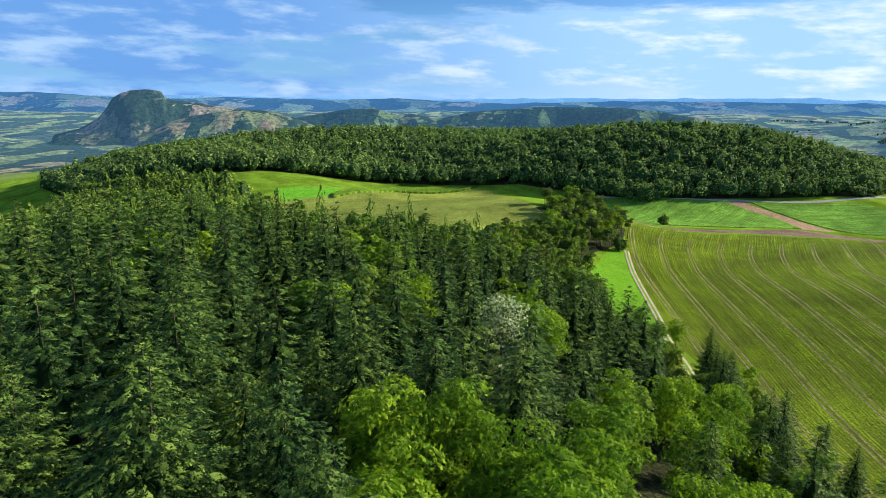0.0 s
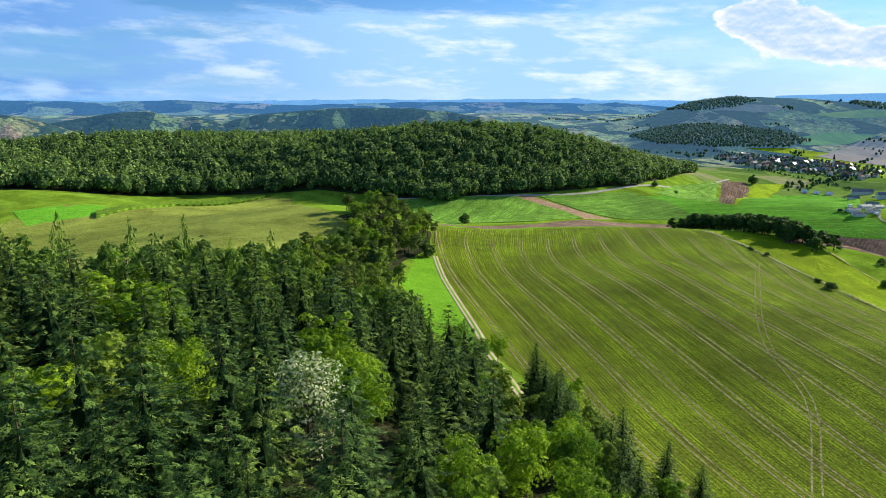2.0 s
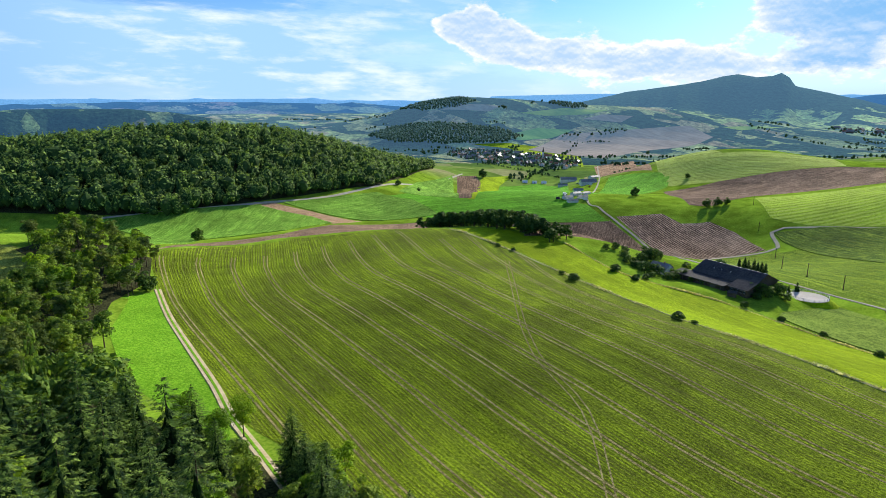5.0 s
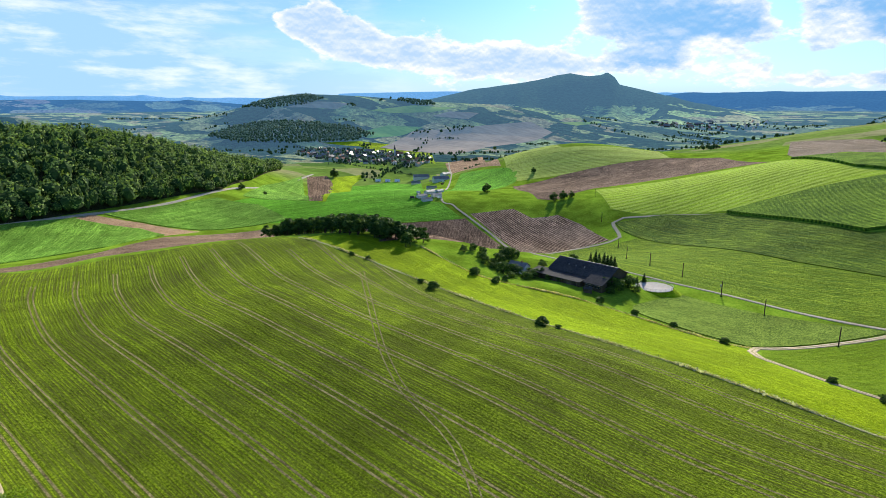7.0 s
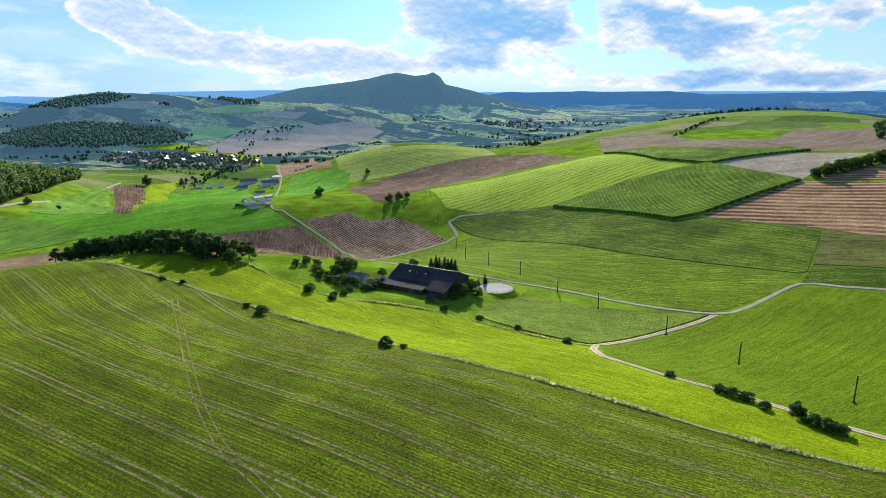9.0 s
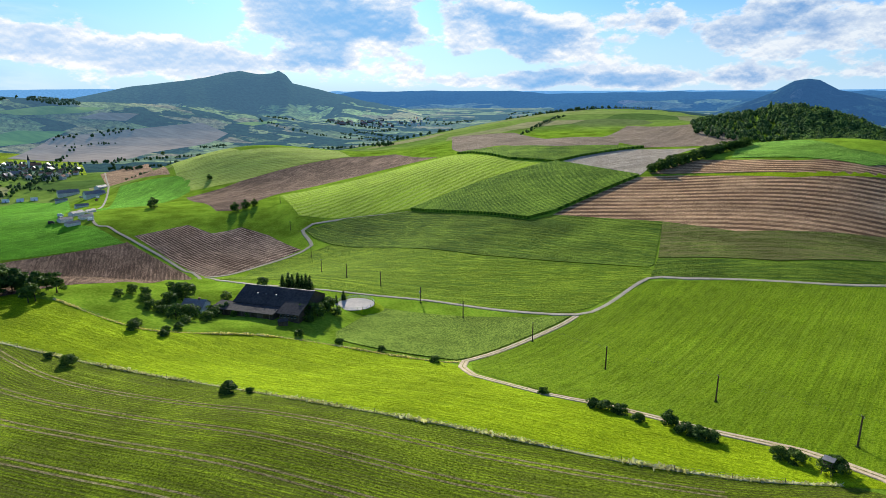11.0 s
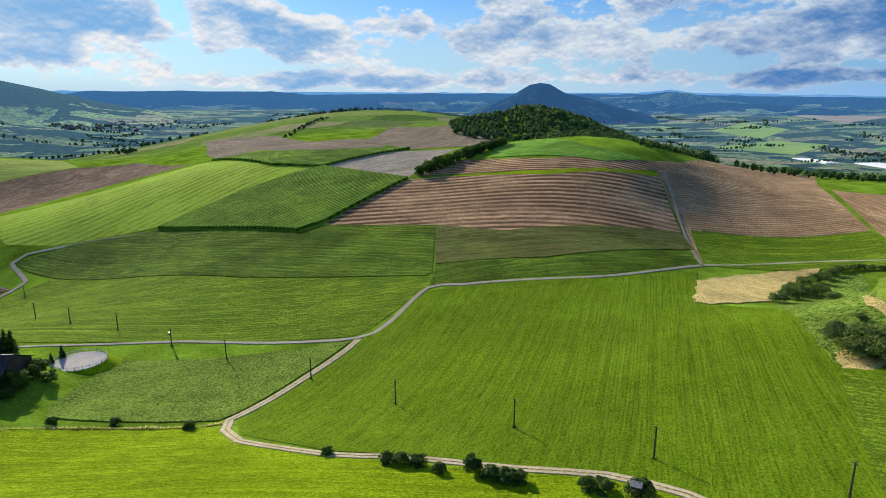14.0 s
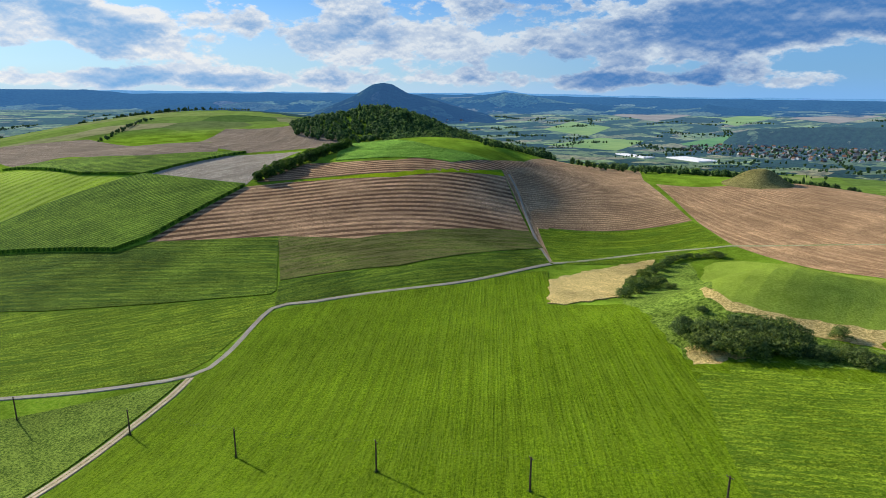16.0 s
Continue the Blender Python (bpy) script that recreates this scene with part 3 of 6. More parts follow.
def build_ground():
    nx, ny = len(GX), len(GY)
    xs, ys = np.meshgrid(GX, GY, indexing="ij")
    verts = np.stack([xs.ravel(), ys.ravel(), GZ.ravel()], 1)
    i, j = np.meshgrid(np.arange(nx - 1), np.arange(ny - 1), indexing="ij")
    k = (i * ny + j).ravel()
    faces = np.stack([k, k + ny, k + ny + 1, k + 1], 1)
    mat, tree, bsdf = shader("open_country")
    p = place_of(tree)
    cells = node(tree, "ShaderNodeTexVoronoi", Scale=0.0085, Randomness=0.9)
    tree.links.new(stretched(tree, p, (1.0, 1.6, 1)), cells.inputs["Vector"])
    pick = tree.nodes.new("ShaderNodeSeparateColor")
    tree.links.new(cells.outputs["Color"], pick.inputs[0])
    plots = ramp(tree, pick.outputs[0], [(0.0, (0.1, 0.17, 0.03)), (0.2, (0.14, 0.22, 0.04)), (0.36, (0.19, 0.27, 0.06)), (0.5, (0.07, 0.13, 0.03)), (0.62, (0.25, 0.24, 0.12)), (0.76, (0.15, 0.22, 0.045)), (0.88, (0.12, 0.19, 0.04)), (0.95, (0.2, 0.26, 0.07))], False)
    away = tree.nodes.new("ShaderNodeVectorMath")
    away.operation = "LENGTH"
    tree.links.new(p, away.inputs[0])
    far = ramp(tree, calc(tree, "DIVIDE", away.outputs["Value"], 3000.0), [(0.37, 0.0), (0.42, 1.0)])
    fine = noise_at(tree, p, 0.9, 6, 0.7)
    grass = blend(tree, ramp(tree, fine, [(0.35, 0.0), (0.65, 1.0)]), (0.1, 0.19, 0.012), (0.19, 0.29, 0.028))
    grass = blend(tree, 1.0, grass, ramp(tree, noise_at(tree, p, 0.025, 5), [(0.3, 0.75), (0.7, 1.2)]), "MULTIPLY")
    colour = blend(tree, far, grass, plots)
    colour = blend(tree, 1.0, colour, ramp(tree, noise_at(tree, p, 0.05, 6, 0.7), [(0.3, 0.75), (0.7, 1.2)]), "MULTIPLY")
    tree.links.new(colour, bsdf.inputs["Base Color"])
    bsdf.inputs["Roughness"].default_value, bsdf.inputs["Specular IOR Level"].default_value = 1.0, 0.0
    bsdf.inputs["Sheen Weight"].default_value, bsdf.inputs["Sheen Roughness"].default_value = 0.16, 0.6
    tree.links.new(blend(tree, 1.0, colour, (2.2, 2.2, 2.2), "MULTIPLY"), bsdf.inputs["Sheen Tint"])
    bumped(tree, bsdf, fine, 0.25, 0.5)
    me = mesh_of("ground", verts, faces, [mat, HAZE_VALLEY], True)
    # ground beyond 1450 m carries the painted haze
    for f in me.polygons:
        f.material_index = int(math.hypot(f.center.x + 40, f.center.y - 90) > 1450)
    tagged(new("ground", me), "rolling green farmland reaching to the horizon", "ground", kind="structure")


def inside(poly, x, y):
    """Which of the places lie inside the polygon."""
    px, py = np.array(poly, float).T
    qx, qy = np.roll(px, -1), np.roll(py, -1)
    x, y = np.asarray(x, float)[..., None], np.asarray(y, float)[..., None]
    cross = (py > y) != (qy > y)
    at = (qx - px) * (y - py) / np.where(qy == py, 1e-9, qy - py) + px
    return (np.sum(cross & (x < at), -1) % 2) == 1


def clip(poly, axis, limit, keep_less):
    kept = []
    for a, b in zip(poly, poly[1:] + poly[:1]):
        ina, inb = (a[axis] <= limit) == keep_less, (b[axis] <= limit) == keep_less
        if ina:
            kept.append(a)
        if ina != inb:
            f = (limit - a[axis]) / (b[axis] - a[axis])
            kept.append((a[0] + f * (b[0] - a[0]), a[1] + f * (b[1] - a[1])))
    return kept


LAYER = [0]


def drape(name, poly, mat, lift, skirt=True):
    """A sheet cut to the polygon that follows the ground, raised by lift, with a side down to the ground."""
    poly = [(float(a), float(b)) for a, b in poly]
    area = sum(a[0] * b[1] - b[0] * a[1] for a, b in zip(poly, poly[1:] + poly[:1]))
    if area < 0:
        poly.reverse()
    px, py = np.array(poly).T
    i0, i1 = np.searchsorted(GX, px.min()) - 1, np.searchsorted(GX, px.max())
    j0, j1 = np.searchsorted(GY, py.min()) - 1, np.searchsorted(GY, py.max())
    cut = set()
    for (ax, ay), (bx, by) in zip(poly, poly[1:] + poly[:1]):
        steps = int(math.hypot(bx - ax, by - ay) / 1.5) + 2
        f = np.linspace(0, 1, steps)
        ii, jj = np.searchsorted(GX, ax + f * (bx - ax)) - 1, np.searchsorted(GY, ay + f * (by - ay)) - 1
        cut |= set(zip(ii.tolist(), jj.tolist()))
    verts, index, faces = [], {}, []

    def vert(x, y):
        key = (round(x, 3), round(y, 3))
        if key not in index:
            index[key] = len(verts)
            verts.append((x, y, float(surface(x, y)) + lift))
        return index[key]

    cx, cy = (GX[i0:i1] + GX[i0 + 1:i1 + 1]) / 2, (GY[j0:j1] + GY[j0 + 1:j1 + 1]) / 2
    full = inside(poly, *np.meshgrid(cx, cy, indexing="ij"))
    for i in range(i0, i1):
        for j in range(j0, j1):
            if (i, j) in cut:
                piece = clip(clip(clip(clip(poly, 0, GX[i], False), 0, GX[i + 1], True), 1, GY[j], False), 1, GY[j + 1], True)
                ring = []
                for q in piece:
                    v = vert(*q)
                    if v not in ring:
                        ring.append(v)
                if len(ring) > 2:
                    faces.append(ring)
            elif full[i - i0, j - j0]:
                faces.append([vert(GX[i], GY[j]), vert(GX[i + 1], GY[j]), vert(GX[i + 1], GY[j + 1]), vert(GX[i], GY[j + 1])])
    if skirt:
        for (ax, ay), (bx, by) in zip(poly, poly[1:] + poly[:1]):
            steps = int(math.hypot(bx - ax, by - ay) / 6) + 1
            ring = []
            for f in np.linspace(0, 1, steps + 1):
                x, y = ax + f * (bx - ax), ay + f * (by - ay)
                z = float(surface(x, y))
                ring.append((len(verts), len(verts) + 1))
                verts += [(x, y, z - 0.3), (x, y, z + lift)]
            for (a, b), (c, d) in zip(ring, ring[1:]):
                faces.append([a, c, d, b])
    return mesh_of(name, verts, faces, mat)


# guide lines of the crop rows: along the wood and along the crest
WOOD_SIDE = np.array([(-350, 268), (-329, 256), (-274, 223), (-195, 183), (-147, 160), (-117, 145), (-60, 118), (0, 98), (60, 86)], float)
CREST_SIDE = np.array([(-300, 405), (-250, 353), (-202, 306), (-149, 264), (-109, 242), (-78, 227), (-30, 198), (25, 176), (80, 160)], float)


def lay_rows(me):
    """Row coordinates for the crop field: metres along and across the curved rows."""
    s = np.linspace(-2.0, 10.0, 3000)
    k = np.clip(s.astype(int), 0, 7)
    a = WOOD_SIDE[k] + (WOOD_SIDE[k + 1] - WOOD_SIDE[k]) * (s - k)[:, None]
    b = CREST_SIDE[k] + (CREST_SIDE[k + 1] - CREST_SIDE[k]) * (s - k)[:, None]
    way_across = b - a
    made = []
    for v in me.vertices:
        off = np.array(v.co[:2]) - a
        f = (off * way_across).sum(1) / (way_across ** 2).sum(1)
        miss = abs(off[:, 0] * way_across[:, 1] - off[:, 1] * way_across[:, 0]) / np.linalg.norm(way_across, axis=1) + 3 * np.maximum(0, abs(f - 0.5) - 2.5)
        n = int(miss.argmin())
        made.append((s[n] * 55.0, (f[n] + 0.027 * s[n]) * 103.0))
    layer = me.uv_layers.new(name="rows")
    for loop in me.loops:
        layer.data[loop.index].uv = made[loop.vertex_index]


def ragged(poly, amount):
    """The outline with uneven, worn edges."""
    made = []
    for (ax, ay), (bx, by) in zip(poly, poly[1:] + poly[:1]):
        n = max(1, int(math.hypot(bx - ax, by - ay) / 2.5))
        for k in range(n):
            x, y = ax + (bx - ax) * k / n, ay + (by - ay) * k / n
            at = Vector((x * 0.16, y * 0.16, 5.0))
            made.append((x + amount * 2 * noise.noise(at), y + amount * 2 * noise.noise(at + Vector((40, 7, 0)))))
    return made


def field(name, label, colour, turn, spacing, height, poly, category="field"):
    LAYER[0] += 1
    mat = land(f"{name}_{colour}", turn=turn, spacing=spacing, **COLOURS[colour])
    lift = 0.08 + 0.004 * LAYER[0] + height
    if colour in ("dry", "palegrass", "yellow", "scrub"):
        poly = ragged(poly, 1.3)
    me = drape(name, poly, mat, lift, skirt=height > 0)
    if COLOURS[colour].get("follow"):
        lay_rows(me)
    return tagged(new(name, me), label, category, kind="structure")


def curve(points, step=8.0):
    """A smooth line through the points (Catmull-Rom)."""
    p = [np.array(q, float) for q in points]
    p = [2 * p[0] - p[1], *p, 2 * p[-1] - p[-2]]
    made = []
    for a, b, c, d in zip(p, p[1:], p[2:], p[3:]):
        n = max(1, int(np.linalg.norm(c - b) / step))
        for t in np.arange(n) / n:
            made.append(tuple(0.5 * (2 * b + (c - a) * t + (2 * a - 5 * b + 4 * c - d) * t * t + (3 * b - a - 3 * c + d) * t ** 3)))
    return made + [tuple(p[-2])]


def way(name, label, points, width, mat, lift=0.3, category="road"):
    line = curve(points)
    if width < 1.5:
        lift += 0.02
    verts, faces = [], []
    pts = [Vector(p) for p in line]
    fine = []
    for a, b in zip(pts, pts[1:]):
        n = max(1, int((b - a).length / 3.0))
        fine += [a.lerp(b, k / n) for k in range(n)]
    fine.append(pts[-1])
    for k, p in enumerate(fine):
        d = (fine[min(k + 1, len(fine) - 1)] - fine[max(k - 1, 0)]).normalized()
        side = Vector((-d.y, d.x)) * width / 2
        for q, drop in ((p + side * 1.25, -lift - 0.2), (p + side, 0), (p - side, 0), (p - side * 1.25, -lift - 0.2)):
            verts.append((q.x, q.y, float(surface(q.x, q.y)) + lift + drop))
    for k in range(len(fine) - 1):
        for m in range(3):
            a = 4 * k + m
            faces.append((a, a + 1, a + 5, a + 4))
    return tagged(new(name, mesh_of(name, verts, faces, mat)), label, category, kind="structure")


build_ground()
# yellowish grass, with the slope's sunlight put into a brighter green
field("ground_meadow", "yellow-green mown meadow, brightened for its sunlit slope", "lime", -38, 3.0, 0, [(-241, 420), (-182, 366), (-129, 326), (-76, 293), (-34, 258), (3, 233), (33, 217), (64, 203), (74, 198), (68, 219), (68, 220), (54, 236), (34, 260), (21, 272), (7, 302), (7, 316), (-1, 327), (-35, 350), (-63, 360), (-90, 360), (-110, 361), (-129, 373), (-150, 391), (-171, 403), (-218, 422)])
CROP = [(-357, 264), (-385, 330), (-370, 400), (-300, 445), (-245, 422), (-182, 366), (-129, 326), (-76, 293), (-34, 258), (3, 233), (33, 217), (64, 203), (110, 150), (100, 80), (40, 72), (-44, 85), (-106, 130), (-136, 144), (-160, 149), (-174, 153), (-194, 165), (-228, 184), (-264, 204), (-294, 223)]
field("crop_field", "young green crop field with brown soil between its rows", "crop", -37, 1.25, 0, CROP)
field("field_margin", "bright green grass strip beside the wood", "grass", 0, 0, 0, [(-296, 205), (-296, 223), (-264, 204), (-229, 183), (-195, 164), (-176, 153), (-160, 140), (-215, 150), (-262, 176), (-292, 206)])
field("beet_field", "light green leafy beet field", "beet", 121, 3.0, 0.4, [(-588, 378), (-525, 523), (-468, 542), (-433, 530), (-427, 452), (-463, 388), (-377, 279), (-535, 381)])
field("bare_strip", "reddish bare earth strip between beet fields", "redsoil", 0, 0, 0, [(-525, 523), (-523, 543), (-483, 560), (-420, 563), (-430, 526), (-468, 542)])
field("beet_field", "pale green beet field with gaps", "beet", 76, 3.0, 0.4, [(-519, 553), (-485, 689), (-431, 686), (-370, 641), (-412, 581), (-425, 569), (-484, 562)])
field("bare_headland", "bare brown headland behind the crop field", "soil", 0, 0, 0, [(-352, 259), (-433, 362), (-409, 432), (-424, 517), (-367, 615), (-300, 500), (-320, 455), (-390, 405), (-395, 330), (-365, 275)])
field("green_field", "bright green field in the valley", "bright", 34, 4.0, 0, [(-355, 704), (-492, 1113), (-448, 1204), (-372, 1153), (-265, 812), (-259, 736), (-226, 733), (-194, 698), (-255, 672), (-284, 661), (-367, 629), (-387, 620), (-414, 602), (-438, 624), (-468, 671), (-457, 741)])
field("lime_strip", "yellow-green grass strip in the valley", "lime", 0, 0, 0, [(-374, 702), (-510, 1040), (-544, 1152), (-513, 1242), (-495, 1120), (-355, 704)])
field("vegetable_field", "pale striped vegetable field", "beet", 105, 4.0, 0.2, [(-475, 725), (-533, 871), (-572, 1072), (-377, 706)])
field("hill_meadow", "sunlit yellow-green meadow on the low hill", "lime", 20, 5.0, 0, [(-880, 1804), (-782, 1880), (-660, 1881), (-544, 1838), (-425, 1457), (-497, 1512), (-621, 1666), (-757, 1814)])
field("bare_plot", "grey-brown bare plot beside the vegetable field", "soil", 114, 4.0, 0, [(-377, 706), (-568, 1083), (-556, 1143), (-520, 1089), (-360, 706)])
field("ploughed_field", "dark brown ploughed field below the pines", "soil", 97, 3.0, 0, [(-291, 651), (-269, 663), (-192, 698), (-193, 701), (-163, 669), (-137, 636), (-129, 619), (-127, 497), (-136, 427), (-155, 417), (-178, 397)])
field("ploughed_field", "brown ploughed field with dark furrow lines", "furrow", -49, 2.6, 0, [(-188, 711), (-165, 722), (-144, 732), (-121, 710), (-108, 712), (-94, 717), (-69, 692), (-41, 647), (-69, 633), (-94, 618), (-111, 617), (-120, 621), (-139, 649), (-164, 682)])
field("ploughed_field", "long dark brown ploughed field on the slope", "soil", 50, 4.0, 0, [(-175, 949), (-108, 1004), (52, 1077), (124, 1078), (161, 936), (-58, 841), (-99, 763), (-121, 768)])
field("pale_meadow", "yellow-green meadow with mown stripes", "palelime", 5, 6.0, 0, [(-307, 1564), (-114, 1127), (39, 1142), (52, 1081), (-108, 1004), (-173, 992), (-203, 1078)])
field("green_field", "small bright green field by the lane", "bright", 70, 4.0, 0, [(-238, 788), (-290, 1121), (-202, 1075), (-179, 1043), (-175, 987)])
field("stubble_field", "small red-brown stubble field", "redsoil", -53, 4.0, 0, [(-404, 1467), (-345, 1627), (-214, 1092), (-318, 1180)])
field("mown_meadow", "light green meadow with mown swaths", "swath", 10, 9.0, 0, [(-58, 813), (136, 813), (169, 685), (193, 642), (59, 654), (-6, 695), (-7, 694), (-40, 723)])
field("maize_field", "tall green maize field with straight rows", "maize", -8, 3.0, 2.2, [(58, 650), (123, 530), (144, 528), (173, 537), (231, 556), (195, 640)])
field("path_verge", "worn straw-coloured margin along the field path", "straw2", 45, 3.0, 0, [(284, 326), (302, 350), (324, 366), (396, 440), (412, 440), (340, 362), (296, 322)])
field("striped_field", "harvested brown field with dark parallel swaths", "straw", -42, 7.0, 0, [(140, 524), (230, 555), (254, 536), (302, 471), (385, 429), (319, 364), (213, 417), (189, 461)])
field("striped_field", "harvested brown field with fine swath lines", "straw2", -26, 3.5, 0, [(404, 437), (1278, 714), (552, 381), (439, 297), (332, 366)])
field("striped_field", "harvested straw-coloured field on the brow", "straw3", -133, 5.0, 0, [(540, 364), (548, 326), (602, 272), (1164, 226), (520, 120), (330, 110), (310, 165), (390, 254), (438, 293)])
# green darkened, partly standing in for a slope turned from the sun
field("slope_field", "lush green grass field, darkened for its shaded slope", "darkgrass", -58, 4.0, 0.15, [(-36, 687), (-29, 666), (-16, 641), (70, 492), (142, 401), (146, 402), (189, 459), (140, 523), (123, 527), (58, 647), (14, 681), (1, 687)])
field("slope_field", "dark green field with a worn brown patch", "darkgrass2", -31, 6.0, 0.15, [(189, 459), (213, 417), (318, 364), (302, 343), (202, 372), (154, 410)])
field("green_strip", "green grass strip below the slope", "darkgrass", -26, 5.0, 0, [(153, 409), (200, 370), (300, 342), (282, 326), (207, 336), (149, 376), (134, 387)])
field("row_meadow", "green meadow with fine cut rows", "rowgrass", -35, 3.0, 0, [(-73, 496), (-40, 447), (18, 421), (79, 369), (91, 370), (123, 384), (133, 385), (142, 398), (69, 491), (-16, 639), (-32, 636), (-50, 634), (-83, 625), (-98, 507), (-58, 481)])
field("paddock", "rough dark green paddock by the farm", "paddock", 0, 0, 0.2, [(-36, 359), (-35, 368), (-9, 407), (48, 380), (76, 364), (45, 347), (13, 327), (8, 325), (-18, 345)])
field("pole_meadow", "wide green meadow with mowing stripes", "meadow", 35, 1.3, 0, [(80, 362), (107, 374), (130, 384), (146, 372), (203, 333), (266, 319), (213, 286), (226, 258), (191, 231), (166, 211), (215, 165), (240, 120), (200, 60), (110, 60), (85, 150), (76, 196), (72, 205), (69, 221), (55, 237), (35, 261), (22, 275), (9, 306), (12, 319), (22, 327), (48, 343), (70, 354)])
field("side_meadow", "darker green meadow with fine rows below the bushes", "rowgrass", -78, 2.4, 0, [(161, 208), (169, 197), (174, 183), (175, 160), (215, 150), (240, 120), (200, 60), (150, 70), (101, 176), (117, 185), (140, 196)])
field("green_field", "dark green crop strip below the stubble", "rowgrass", -34, 5.0, 0, [(330, 364), (437, 296), (393, 257), (283, 325)])
field("dry_plot", "pale dry grass plot with sandy ruts", "dry", 0, 0, 0.3, [(250, 309), (271, 307), (290, 306), (305, 301), (321, 300), (345, 288), (331, 285), (301, 284), (278, 280), (246, 268), (227, 275), (215, 279), (211, 286)])
field("mound_scrub", "rough grey-green scrub on the side of the mound", "scrub", 0, 0, 0, [(166, 211), (191, 231), (226, 258), (246, 266), (278, 278), (331, 283), (350, 268), (312, 250), (215, 218), (203, 209), (199, 180), (198, 162), (178, 160), (176, 183)])
field("mound_top", "pale green close-grazed top of the mound", "palegrass", 0, 0, 0, [(344, 258), (354, 254), (359, 246), (354, 215), (310, 170), (300, 150), (260, 140), (216, 163), (211, 182), (208, 190), (207, 200), (208, 210), (215, 218), (312, 250)])
field("bare_bank", "eroded dry bank round the mound", "dry", 0, 0, 0.1, [(220, 224), (222, 222), (215, 218), (208, 210), (207, 200), (208, 190), (211, 182), (216, 163), (198, 162), (200, 172), (199, 180), (200, 185), (203, 191), (202, 197), (203, 209), (210, 219)])
field("bare_patch", "pale dry earth under the bushes", "dry", 0, 0, 0, [(174, 215), (176, 212), (176, 206), (175, 194), (171, 198), (165, 206), (163, 208)])
field("narrow_field", "brown harvested strip under the wooded hill", "straw", -49, 5.0, 0, [(241, 557), (291, 570), (329, 498), (401, 455), (519, 445), (404, 437), (342, 449), (309, 478), (263, 533)])
field("grass_ridge", "bright yellow-green grass bank", "lime", 0, 0, 0, [(241, 550), (309, 478), (389, 434), (385, 429), (302, 471), (254, 536)])
field("leafy_field", "light green leafy field under the wooded hill", "beet", -57, 4.0, 0.3, [(310, 546), (546, 783), (403, 594), (380, 500), (403, 456), (360, 464)])
field("pale_field", "pale grey straw field", "pale", -7, 5.0, 0, [(196, 638), (265, 649), (331, 617), (274, 589), (233, 558)])
field("dark_strip", "dark green maize strip on the ridge", "maize", -46, 4.0, 2.0, [(147, 807), (221, 689), (293, 648), (256, 644), (195, 641), (167, 691)])
field("brown_field", "grey-brown bare field on the ridge", "soil2", -78, 6.0, 0, [(197, 720), (190, 900), (205, 1036), (256, 1217), (340, 1120), (330, 900), (313, 724), (275, 667), (240, 690)])
field("brown_field", "brown bare field near the hill", "soil2", 35, 6.0, 0, [(287, 692), (345, 800), (400, 930), (534, 1077), (601, 986), (570, 841), (470, 720), (358, 629), (293, 648)])
field("yellow_meadow", "dry yellow-green meadow behind the spruces", "yellow", 0, 0, 0, [(-568, 81), (-599, 119), (-675, 205), (-668, 258), (-644, 296), (-425, 204), (-330, 215), (-310, 165), (-292, 137), (-273, 107), (-264, 80), (-258, 58), (-245, 27), (-420, 8), (-560, 24), (-620, 90)])
field("maize_strip", "dark green maize strip along the meadow", "maize", 122, 3.0, 2.0, [(-551, 93), (-644, 177), (-658, 269), (-663, 275), (-668, 183), (-573, 97)])
field("green_field", "bright green field at the wood's edge", "bright", 0, 0, 0, [(-601, 44), (-612, 103), (-587, 116), (-562, 90), (-552, 48)])
field("forest_floor", "needle-strewn forest floor, near-black for the shade between trees", "floor", 0, 0, 0, [(60, 40), (40, 66), (-40, 84), (-102, 130), (-132, 144), (-160, 132), (-215, 143), (-262, 169), (-292, 198), (-310, 230), (-345, 258), (-398, 248), (-378, 206), (-335, 202), (-308, 162), (-290, 135), (-270, 105), (-262, 80), (-255, 58), (-240, 25), (-420, 5), (-560, 20), (-640, 0), (-760, -150), (-420, -160), (-60, -50), (10, -30)])
field("forest_floor", "leaf-strewn forest floor on the ridge, near-black for the shade", "floor", 0, 0, 0, [(-650, 330), (-552, 430), (-521, 587), (-502, 720), (-547, 860), (-600, 1005), (-640, 1125), (-720, 1130), (-800, 1000), (-860, 800), (-960, 560), (-1150, 420), (-1250, 150), (-1100, -100), (-900, -220), (-760, -160), (-690, 20), (-700, 200)])


